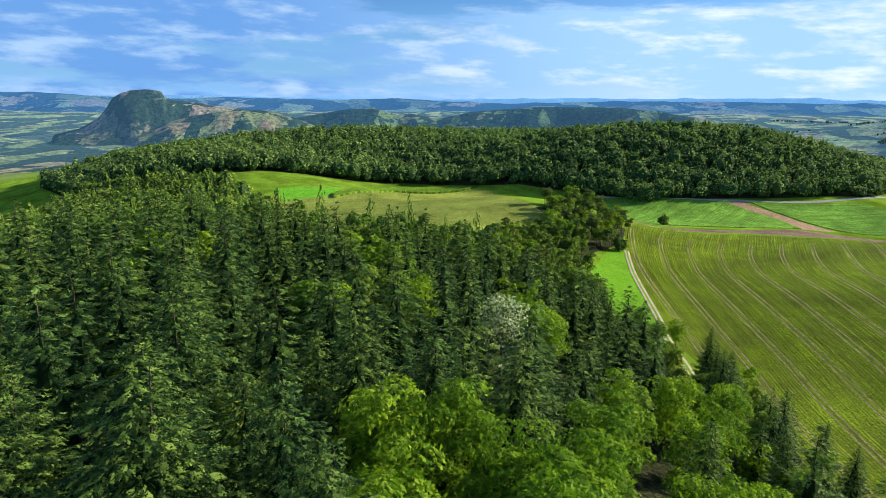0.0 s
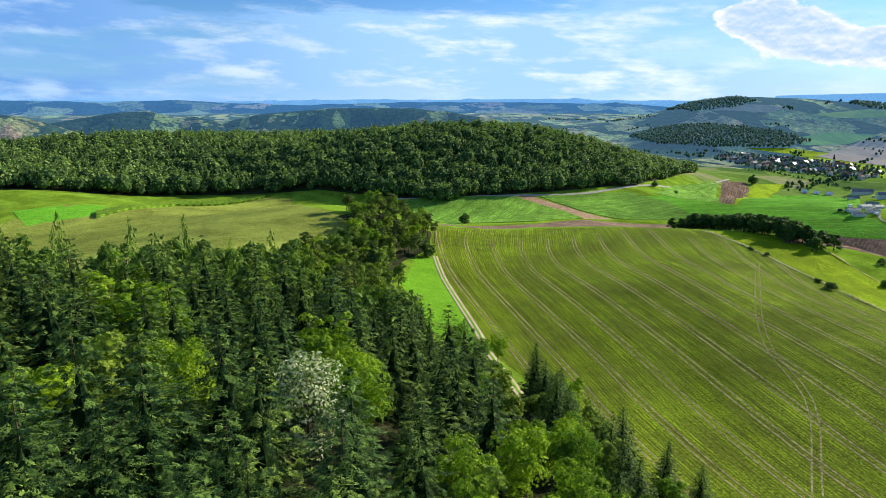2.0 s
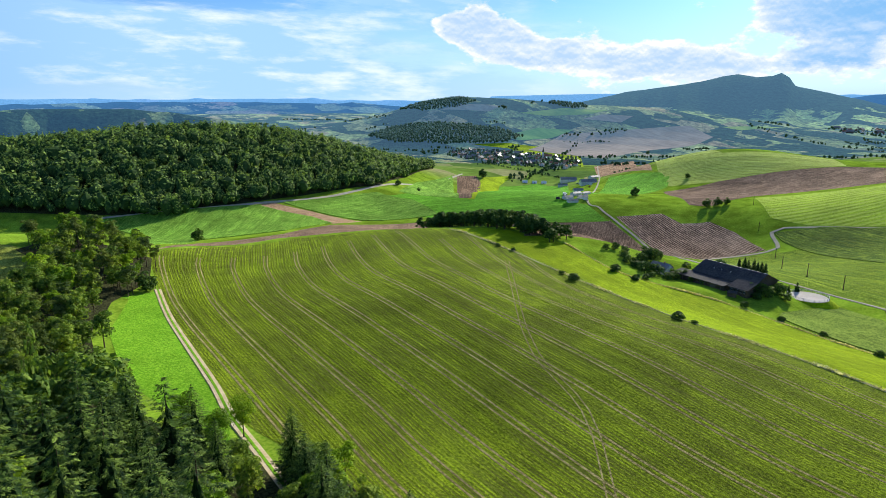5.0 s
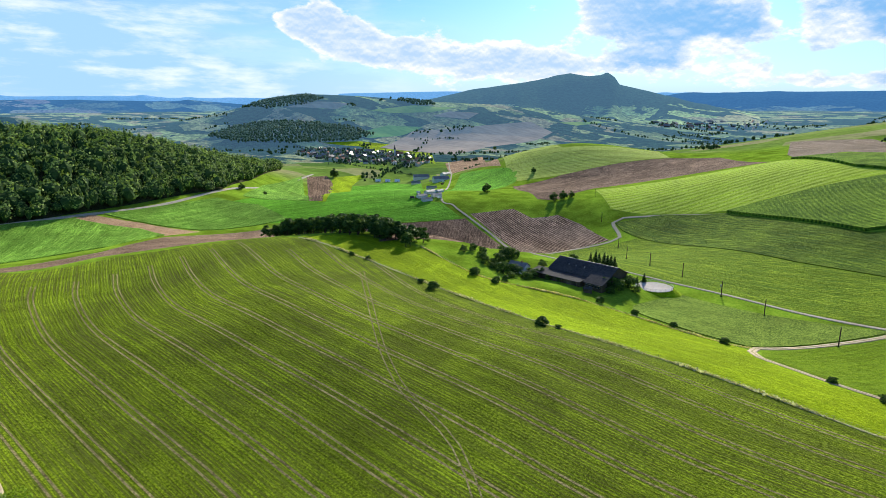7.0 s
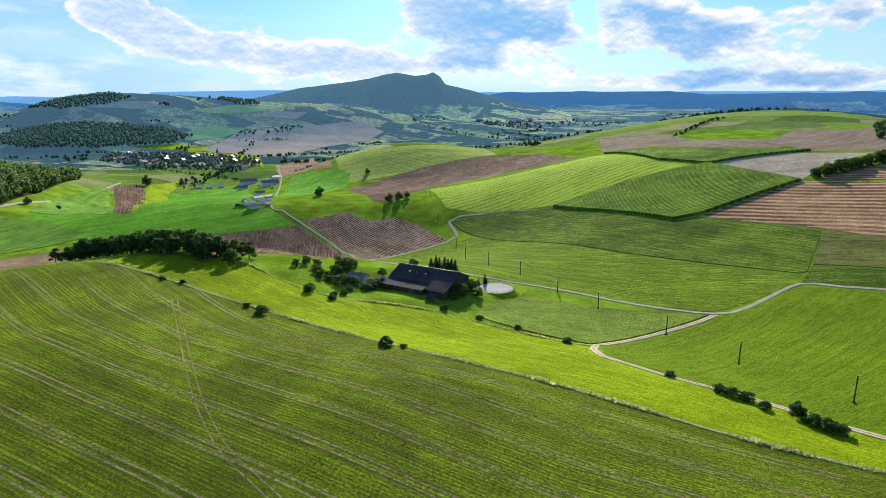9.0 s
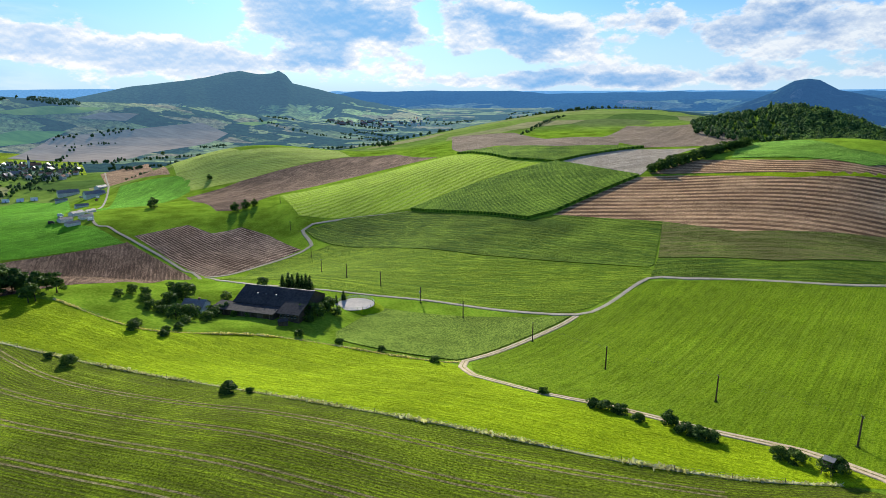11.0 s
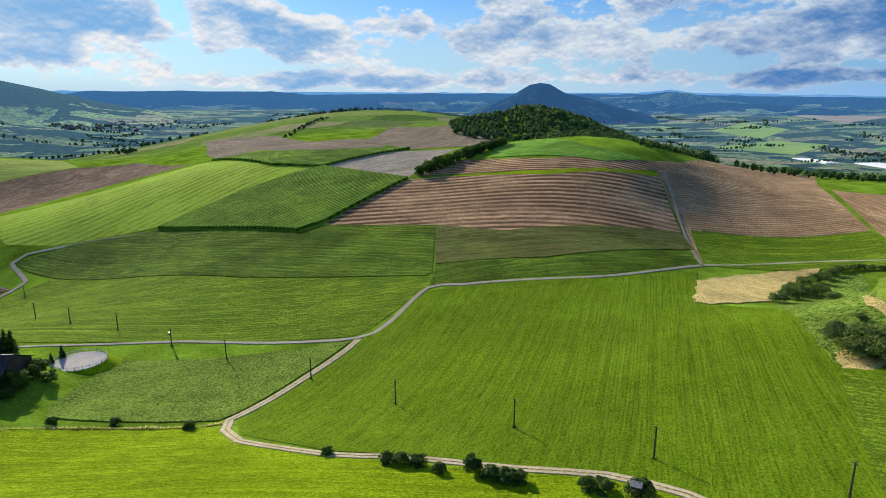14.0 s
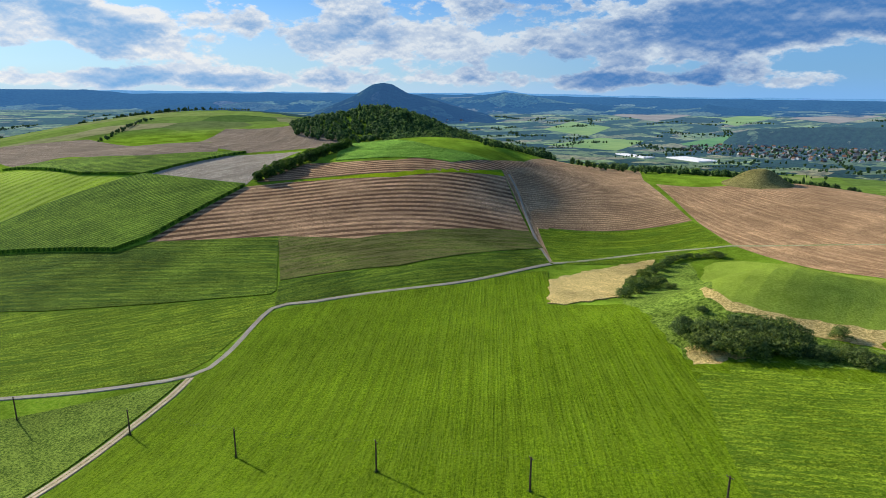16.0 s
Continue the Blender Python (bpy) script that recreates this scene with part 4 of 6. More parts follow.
# ---- far hills and ridges ----
def ridge(name, label, away, crest, mat, deep=500.0, rough=6.0, seed=0, spurs=0.35):
    """A far range of hills: its crest as (azimuth, rise in degrees as seen from the valley), with spurs running down to the plain."""
    az, el = np.array(crest, float).T
    if az[-1] - az[0] < 60:
        pad = 1.0 if deep < 250 else 2.5
        az, el = np.r_[az[0] - pad, az, az[-1] + pad], np.r_[el[0] - 1.0, el, el[-1] - 1.0]
    else:
        az, el = np.r_[az[0] - 12, az, az[-1] + 12], np.r_[el[0], el, el[-1]]
    n = max(40, int((az[-1] - az[0]) * 9))
    a = np.linspace(az[0], az[-1], n)
    e = np.interp(a, az, el)
    rows, verts = 19, []
    for k in range(n):
        top = 101.0 + away * math.tan(radians(e[k]))
        fade = min(1.0, k / 3.0, (n - 1 - k) / 3.0) if rough else 1
        spur = 1 + spurs * noise.noise(Vector((a[k] * 0.22 + seed, 0, seed))) + 0.4 * spurs * noise.noise(Vector((a[k] * 0.6 + seed, 3.0, seed)))
        for r in range(rows):
            s = (r - 14) / 14.0 if r <= 14 else (r - 14) / 4.0
            d = away + s * deep * (spur if s < 0 else 1)
            px, py = -40 + d * math.sin(radians(a[k])), 90 + d * math.cos(radians(a[k]))
            foot = float(land_height(px, py)) - 3.0 if d < 4700 else 30.0
            drop = (math.cos(min(1.0, abs(s)) * math.pi) + 1) / 2
            z = foot + max(0.0, top - foot) * drop
            z += rough * fade * (0.3 if r == 14 else 1.6) * noise.noise(Vector((px * 0.009, py * 0.009, seed))) * min(1.0, drop * 3)
            verts.append((px, py, z))
    faces = [(k * rows + r, (k + 1) * rows + r, (k + 1) * rows + r + 1, k * rows + r + 1) for k in range(n - 1) for r in range(rows - 1)]
    return tagged(new(name, mesh_of(name, verts, faces, mat, True)), label, "hill", kind="structure")


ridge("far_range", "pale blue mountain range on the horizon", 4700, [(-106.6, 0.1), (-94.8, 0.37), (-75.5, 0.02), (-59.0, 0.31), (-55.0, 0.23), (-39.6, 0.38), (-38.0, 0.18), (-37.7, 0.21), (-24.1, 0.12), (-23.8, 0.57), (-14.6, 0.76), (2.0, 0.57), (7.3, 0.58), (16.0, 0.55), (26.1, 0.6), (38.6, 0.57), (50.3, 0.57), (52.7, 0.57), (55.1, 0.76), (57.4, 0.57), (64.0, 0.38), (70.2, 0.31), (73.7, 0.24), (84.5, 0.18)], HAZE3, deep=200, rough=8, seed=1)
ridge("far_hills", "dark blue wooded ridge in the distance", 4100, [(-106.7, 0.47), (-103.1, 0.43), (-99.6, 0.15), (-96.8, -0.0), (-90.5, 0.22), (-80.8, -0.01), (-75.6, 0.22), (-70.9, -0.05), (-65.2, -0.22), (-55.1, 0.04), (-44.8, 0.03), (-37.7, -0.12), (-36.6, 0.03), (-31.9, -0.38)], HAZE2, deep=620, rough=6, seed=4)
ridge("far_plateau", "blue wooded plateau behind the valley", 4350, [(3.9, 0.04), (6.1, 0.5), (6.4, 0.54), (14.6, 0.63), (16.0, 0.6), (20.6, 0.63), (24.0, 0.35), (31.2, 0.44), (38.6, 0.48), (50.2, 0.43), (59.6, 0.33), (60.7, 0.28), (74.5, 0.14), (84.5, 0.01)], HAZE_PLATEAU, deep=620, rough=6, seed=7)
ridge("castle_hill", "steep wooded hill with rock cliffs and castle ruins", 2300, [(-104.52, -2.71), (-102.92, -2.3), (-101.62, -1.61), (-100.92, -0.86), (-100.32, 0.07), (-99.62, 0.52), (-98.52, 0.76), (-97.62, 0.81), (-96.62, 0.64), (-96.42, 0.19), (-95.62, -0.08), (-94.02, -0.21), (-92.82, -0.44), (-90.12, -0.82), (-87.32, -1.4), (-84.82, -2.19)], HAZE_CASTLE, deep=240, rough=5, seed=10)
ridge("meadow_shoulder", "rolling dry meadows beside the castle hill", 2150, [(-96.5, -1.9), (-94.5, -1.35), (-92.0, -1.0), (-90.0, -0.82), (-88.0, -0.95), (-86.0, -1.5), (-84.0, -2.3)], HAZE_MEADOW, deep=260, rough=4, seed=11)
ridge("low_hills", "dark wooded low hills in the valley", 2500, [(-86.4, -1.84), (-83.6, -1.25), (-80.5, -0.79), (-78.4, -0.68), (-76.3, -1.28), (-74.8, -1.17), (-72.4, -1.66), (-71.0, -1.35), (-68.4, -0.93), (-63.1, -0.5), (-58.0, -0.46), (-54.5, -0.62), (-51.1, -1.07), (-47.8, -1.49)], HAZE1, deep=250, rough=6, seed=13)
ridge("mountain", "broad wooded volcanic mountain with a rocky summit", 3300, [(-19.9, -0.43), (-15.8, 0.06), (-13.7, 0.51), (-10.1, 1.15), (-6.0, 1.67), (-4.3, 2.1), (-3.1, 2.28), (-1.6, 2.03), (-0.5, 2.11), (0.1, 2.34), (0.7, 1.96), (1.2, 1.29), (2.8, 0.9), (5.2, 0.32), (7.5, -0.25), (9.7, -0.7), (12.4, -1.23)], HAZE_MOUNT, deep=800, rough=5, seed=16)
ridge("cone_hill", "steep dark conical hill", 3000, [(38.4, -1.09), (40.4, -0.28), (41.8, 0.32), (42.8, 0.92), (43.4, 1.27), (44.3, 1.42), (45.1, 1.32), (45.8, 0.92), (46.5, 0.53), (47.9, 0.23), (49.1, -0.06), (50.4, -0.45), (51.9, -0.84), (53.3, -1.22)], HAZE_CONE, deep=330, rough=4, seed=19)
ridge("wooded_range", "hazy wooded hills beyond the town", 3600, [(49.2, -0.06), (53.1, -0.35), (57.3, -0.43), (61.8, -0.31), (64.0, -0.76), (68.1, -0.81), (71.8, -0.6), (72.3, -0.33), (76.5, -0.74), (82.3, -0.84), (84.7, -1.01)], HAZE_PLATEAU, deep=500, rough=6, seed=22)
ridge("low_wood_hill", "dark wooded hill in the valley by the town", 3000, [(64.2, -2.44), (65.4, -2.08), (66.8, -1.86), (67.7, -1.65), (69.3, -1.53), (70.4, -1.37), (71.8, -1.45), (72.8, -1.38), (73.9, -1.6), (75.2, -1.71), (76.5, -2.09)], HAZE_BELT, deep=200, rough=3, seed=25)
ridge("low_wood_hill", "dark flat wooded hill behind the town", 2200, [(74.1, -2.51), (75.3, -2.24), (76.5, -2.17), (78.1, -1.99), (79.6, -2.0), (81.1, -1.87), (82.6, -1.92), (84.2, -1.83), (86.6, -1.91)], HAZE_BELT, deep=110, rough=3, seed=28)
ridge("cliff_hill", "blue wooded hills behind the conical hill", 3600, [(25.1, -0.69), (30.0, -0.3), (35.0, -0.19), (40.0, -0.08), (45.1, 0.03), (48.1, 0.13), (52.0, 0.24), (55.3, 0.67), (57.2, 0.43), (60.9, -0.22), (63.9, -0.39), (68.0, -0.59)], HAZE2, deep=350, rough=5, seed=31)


# ---- trees ----
rng = np.random.default_rng(5)


def thing(name, label, category, x, y, z=None, group="", turn=0.0):
    ob = new(name)
    ob.matrix_basis = pose(x, y, float(surface(x, y)) if z is None else z, 0, 0, turn)
    return tagged(ob, label, category, group)


def attach(name, data, parent, label=""):
    ob = new(name, data)
    ob.parent = parent
    return tagged(ob, label) if label else ob


def trunk_mesh(name, height, radius, limbs=0, seed=0, spread=3.0):
    """A tapered, slightly bent trunk with limbs."""
    r = np.random.default_rng(seed)
    verts, faces = [], []

    def tube(path, r0, r1, sides=6):
        start = len(verts)
        for k, p in enumerate(path):
            rad = r0 + (r1 - r0) * k / (len(path) - 1)
            for s in range(sides):
                a = 2 * math.pi * s / sides
                verts.append((p[0] + rad * math.cos(a), p[1] + rad * math.sin(a), p[2]))
        for k in range(len(path) - 1):
            for s in range(sides):
                a, b = start + k * sides + s, start + k * sides + (s + 1) % sides
                faces.append((a, b, b + sides, a + sides))

    bend = r.normal(0, 0.25, 2)
    tube([(bend[0] * f * f, bend[1] * f * f, height * f - 0.4) for f in np.linspace(0, 1, 6)], radius, radius * 0.12)
    for k in range(limbs):
        f, a, ln = r.uniform(0.35, 0.8), r.uniform(0, 6.283), spread * r.uniform(0.6, 1.0)
        base = np.array([bend[0] * f * f, bend[1] * f * f, height * f])
        tube([base + np.array([math.cos(a), math.sin(a), 0.75]) * ln * t for t in (0, 0.5, 1)], radius * 0.4, radius * 0.08, 4)
    return mesh_of(name, verts, faces, BARK, True)


def cards(centres, normals, sizes, longs, r, slim=0.42):
    """Small four-cornered sprays of foliage, each bent along its middle."""
    n = len(centres)
    normals = normals / np.linalg.norm(normals, axis=1, keepdims=True)
    longs = longs - (longs * normals).sum(1, keepdims=True) * normals
    longs /= np.linalg.norm(longs, axis=1, keepdims=True) + 1e-9
    side = np.cross(normals, longs)
    s = sizes[:, None]
    verts = np.stack([centres - longs * s * 0.6, centres + side * s * slim - normals * s * 0.12, centres + longs * s * 0.7 - normals * s * 0.1, centres - side * s * slim - normals * s * 0.12], 1).reshape(-1, 3)
    k = np.arange(n)[:, None] * 4
    faces = np.concatenate([k + [0, 1, 2], k + [0, 2, 3]])
    return verts, faces


def spruce_crown(height, width, whorls, per, sprays, seed, size=0.8):
    """Whorls of drooping boughs, each a flat fan of sprays with a raised tip."""
    r = np.random.default_rng(seed)
    c, nrm, sz, lg = [], [], [], []
    for w in range(whorls):
        f = w / (whorls - 1)
        z0 = height * (0.1 + 0.9 * f ** 0.95)
        reach = width * min(1.0, 1.2 * (1 - f) ** 0.74) * r.uniform(0.85, 1.12) + 0.15
        boughs = max(5, int(per * (1 - 0.5 * f)))
        start = r.uniform(0, 6.283)
        for b in range(boughs):
            a = start + 6.283 * (b + r.uniform(-0.3, 0.3)) / boughs
            ln = reach * r.uniform(0.72, 1.1)
            way = np.array([math.cos(a), math.sin(a)])
            m = max(3, int(sprays * (0.25 + 0.75 * ln / width)))
            t = ((np.arange(m) + r.uniform(0.1, 0.9, m)) / m) ** 0.6
            fan = r.uniform(-1, 1, m)
            sway = fan * ln * 0.3 * t * (1.25 - t)
            x, y = way[0] * ln * t - way[1] * sway, way[1] * ln * t + way[0] * sway
            z = z0 - ln * (0.5 * t - 0.42 * t * t) - abs(fan) * 0.12 * ln + r.normal(0, 0.06, m)
            c.append(np.stack([x, y, z], 1))
            nrm.append(np.stack([way[0] * 0.5 + r.normal(0, 0.35, m), way[1] * 0.5 + r.normal(0, 0.35, m), np.full(m, 0.9)], 1))
            out = way[None] + fan[:, None] * 0.8 * np.array([[-way[1], way[0]]])
            lg.append(np.concatenate([out, (-0.4 + 0.35 * t + r.normal(0, 0.2, m))[:, None]], 1))
            sz.append(size * r.uniform(0.7, 1.3, m) * (0.55 + 0.45 * (1 - f)))
    return cards(np.concatenate(c), np.concatenate(nrm), np.concatenate(sz), np.concatenate(lg), r, 0.36)


def leafy_crown(height, width, lobes, per, seed, size=0.7, base=0.3, flat=0.75):
    r = np.random.default_rng(seed)
    c, nrm, sz, lg = [], [], [], []
    for k in range(lobes):
        a, rad = r.uniform(0, 6.283), width * math.sqrt(r.uniform(0, 1)) * 0.72
        f = 1 - (rad / width) ** 2
        z = height * (base + (1 - base) * r.uniform(0.12, 0.9) * (0.45 + 0.55 * f))
        lr = width * r.uniform(0.24, 0.42)
        centre = np.array([rad * math.cos(a), rad * math.sin(a), min(z, height - lr * flat)])
        n = per
        if k == 0:
            lr, n = width * 0.66, per * 3
            centre = np.array([0, 0, height * (0.5 + 0.4 * base)])
        d = r.normal(0, 1, (n, 3))
        d /= np.linalg.norm(d, axis=1, keepdims=True)
        d[:, 2] = np.where(d[:, 2] < -0.35, -d[:, 2], d[:, 2])
        rough = lr * (0.75 + 0.35 * r.uniform(0, 1, (n, 1)))
        c.append(centre + d * rough * np.array([1, 1, flat]))
        nrm.append(d + r.normal(0, 0.45, (n, 3)) + [0, 0, 0.3])
        lg.append(r.normal(0, 1, (n, 3)))
        sz.append(size * r.uniform(0.6, 1.35, n))
    return cards(np.concatenate(c), np.concatenate(nrm), np.concatenate(sz), np.concatenate(lg), r)


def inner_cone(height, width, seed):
    """Dense inside of a spruce: an uneven, stepped cone, its shade painted near-black green."""
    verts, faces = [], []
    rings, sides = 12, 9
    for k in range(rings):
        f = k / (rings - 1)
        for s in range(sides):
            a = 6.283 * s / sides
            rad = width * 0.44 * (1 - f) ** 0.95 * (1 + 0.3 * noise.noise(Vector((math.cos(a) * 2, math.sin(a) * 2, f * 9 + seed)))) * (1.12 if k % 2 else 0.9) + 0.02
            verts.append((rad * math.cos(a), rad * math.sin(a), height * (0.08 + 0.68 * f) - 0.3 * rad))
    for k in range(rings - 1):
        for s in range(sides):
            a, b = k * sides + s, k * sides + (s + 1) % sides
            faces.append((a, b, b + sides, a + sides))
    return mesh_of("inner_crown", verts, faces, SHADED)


def make_tree(name, kind, height, width, seed, detail, label, category="tree", mat=None, low=0.22, leaf_size=1.0):
    """A tree with a trunk and a crown, built once at the origin. detail 2: near, 1: middle, 0: far."""
    ob = new(name)
    tagged(ob, label, category)
    if kind == "spruce":
        w, p, s, size = ((27, 12, 27, 0.86), (16, 8, 11, 1.45), (10, 5, 4, 2.6))[2 - detail]
        crown = spruce_crown(height, width, w, p, s, seed, size)
        stem = trunk_mesh("trunk", height * 0.95, 0.24, 0, seed)
        leaf = mat or SPRUCE
    elif kind == "pine":
        crown = leafy_crown(height, width, (26, 16, 8)[2 - detail], (120, 60, 24)[2 - detail], seed, (0.6, 0.85, 1.5)[2 - detail], 0.45, 0.6)
        stem = trunk_mesh("trunk", height * 0.85, 0.28, 6, seed, width * 0.7)
        leaf = mat or PINE
    else:
        crown = leafy_crown(height, width, (32, 20, 14)[2 - detail], (130, 44, 30)[2 - detail], seed, (0.54, 1.0, 1.35)[2 - detail] * leaf_size, low, 0.8)
        stem = trunk_mesh("trunk", height * 0.75, 0.34, 7, seed, width * 0.7)
        leaf = mat or BEECH
    attach("trunk", stem, ob)
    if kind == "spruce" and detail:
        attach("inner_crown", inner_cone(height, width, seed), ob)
    attach("crown", mesh_of("crown", *crown, leaf), ob)
    return ob


PROTOTYPES = []


def kind_of_tree(*args, **more):
    ob = make_tree(*args, **more)
    ob.location = (0, -6000, -400)
    PROTOTYPES.append(ob)
    return ob


def plant(proto, x, y, size=1.0, turn=None, wide=1.0, label="", group="", sink=0.2):
    m = pose(x, y, float(surface(x, y)) - sink, 0, 0, rng.uniform(0, 360) if turn is None else turn)
    ob = copy_thing(proto, m)
    ob.scale = (size * wide, size * wide, size)
    return tagged(ob, label, group=group)


SPRUCES = [kind_of_tree("spruce", "spruce", 27, 5.6 + 0.4 * k, 11 + k, 2, "tall dark green spruce in the wood") for k in range(4)]
SPRUCES_MID = [kind_of_tree("spruce", "spruce", 26, 5.4 + 0.4 * k, 31 + k, 1, "dark green spruce in the wood") for k in range(4)]
BEECHES = [kind_of_tree("beech_tree", "leafy", 23, 6.4, 51 + k, 2, "sunlit bright green beech among spruces") for k in range(3)]
OAKS_MID = [kind_of_tree("oak_tree", "leafy", 20, 5.6, 71 + k, 1, "green broadleaf tree in the wood", mat=OAK) for k in range(3)]
BEECH_MID = [kind_of_tree("beech_tree", "leafy", 21, 5.4, 81 + k, 1, "light green beech in the wood") for k in range(2)]
PINES = [kind_of_tree("pine_tree", "pine", 19, 4.4, 91 + k, 1, "pine with bare reddish trunk at the wood's end") for k in range(3)]
BLOOM_TREE = kind_of_tree("chestnut_tree", "leafy", 23, 6.6, 61, 2, "broadleaf tree covered in pale cream blossom", mat=BLOOM, leaf_size=0.9)

WOOD_EDGE = [(60, 40), (40, 66), (-40, 86), (-102, 132), (-132, 146), (-160, 134), (-215, 145), (-262, 171), (-292, 200), (-310, 232), (-345, 262), (-400, 250), (-380, 205), (-335, 200), (-308, 162), (-290, 135), (-270, 105), (-262, 80), (-255, 58), (-240, 25), (-420, 5), (-560, 20), (-640, 0), (-760, -150), (-420, -160), (-60, -50), (10, -30)]


# broadleaf trees that stand out among the spruces: x, y, size
LEAFY = [(-60, 23, 1.02), (-60, 14, 1.0), (-51, 26, 0.98), (-45, 28, 0.95), (-60, 44, 0.98), (-53, 38, 0.9), (-129, 73, 0.95), (-122, 37, 1.05), (-113, 65, 0.95), (-88, 95, 0.8), (-88, 79, 0.9), (-93, 98, 0.78), (-40, 40, 0.85), (-66, 66, 0.85), (-76, 80, 0.8), (-100, 108, 0.7), (-74, 58, 0.85), (-161, 145, 0.58), (-158, 135, 0.6), (-172, 136, 0.62), (-128, 105, 0.72), (-100, 98, 0.64), (-97, 107, 0.6), (-121, 67, 0.95), (-48, 58, 0.8), (-36, 62, 0.75)]
# dark spruces along the field: x, y, size
EDGE_SPRUCES = [(-69, 89, 0.6), (-62, 88, 0.48), (-105, 113, 0.7), (-112, 117, 0.74), (-135, 135, 0.7), (-120, 128, 0.64), (-128, 131, 0.6), (-97, 122, 0.58), (-84, 119, 0.5), (-76, 118, 0.45), (-164, 133, 0.66), (-172, 118, 0.74), (-152, 110, 0.7), (-144, 122, 0.66), (-84, 103, 0.6), (-77, 98, 0.6)]


def near_wood():
    taken = []
    for k, (x, y, size) in enumerate(LEAFY):
        plant(BEECHES[k % 3], x, y, size, group="trees of the wood")
        taken.append((x, y, 7.0))
    for k, (x, y, size) in enumerate(EDGE_SPRUCES):
        plant(SPRUCES[k % 4], x, y, size, wide=1.15, group="trees of the wood")
        taken.append((x, y, 5.5))
    plant(BLOOM_TREE, -112, 54, 1.08, group="trees of the wood")
    taken.append((-112, 54, 8.5))
    rim = curve([(-40, 80), (-62, 92), (-84, 108), (-102, 124), (-120, 134), (-136, 139)], 5.0)
    for k, (x, y) in enumerate(rim):
        x, y = x - rng.uniform(0, 5), y - rng.uniform(-1, 8)
        kind = (SPRUCES_MID + BEECH_MID + OAKS_MID)[rng.integers(0, 9)]
        plant(kind, x, y, rng.uniform(0.46, 0.68), wide=1.1, label="low tree at the edge of the wood", group="trees of the wood")
    step, made = 10.8, 0
    for gx in np.arange(-760, 60, step):
        for gy in np.arange(-160, 265, step):
            x, y = gx + rng.uniform(-4, 4), gy + rng.uniform(-4, 4)
            if not inside(WOOD_EDGE, x, y) or any((x - a) ** 2 + (y - b) ** 2 < d * d for a, b, d in taken):
                continue
            away = math.hypot(x + 10, y - 5)
            if away < 24 or (y < -18 and y < -6 - 0.3 * abs(x)):
                continue
            tail = x < -215 and y > 120
            if away > 205 and not tail:
                (FAR_TREES if away < 340 else FARTHER_TREES).append((x, y))
                continue
            made += 1
            leafy = noise.noise(Vector((x * 0.035, y * 0.035, 7.0)))
            size = rng.uniform(0.78, 1.1) * (0.88 if y > 50 and away < 130 else 1.0)
            if -170 < x < -55 and y > 62 + (-60 - x) * 0.62:
                plant((BEECH_MID + OAKS_MID)[rng.integers(0, 5)], x, y, size * rng.uniform(0.62, 0.76), label="low broadleaf tree at the edge of the wood", group="trees of the wood")
            elif tail:
                for _ in range(3 if made % 3 else 2):
                    plant((PINES + OAKS_MID + OAKS_MID + BEECH_MID)[rng.integers(0, 11)], x + rng.uniform(-4, 4), y + rng.uniform(-4, 4), size * rng.uniform(0.7, 0.92), group="trees of the wood")
            elif leafy > 0.36:
                plant((BEECHES if away < 100 else BEECH_MID)[rng.integers(0, 2)], x, y, size, group="trees of the wood")
            elif leafy > 0.28:
                plant(OAKS_MID[rng.integers(0, 3)], x, y, size * 1.05, group="trees of the wood")
            else:
                plant((SPRUCES if away < 70 else SPRUCES_MID)[rng.integers(0, 4)], x, y, size, wide=rng.uniform(1.2, 1.55), group="trees of the wood")


FAR_TREES, FARTHER_TREES = [], []
near_wood()


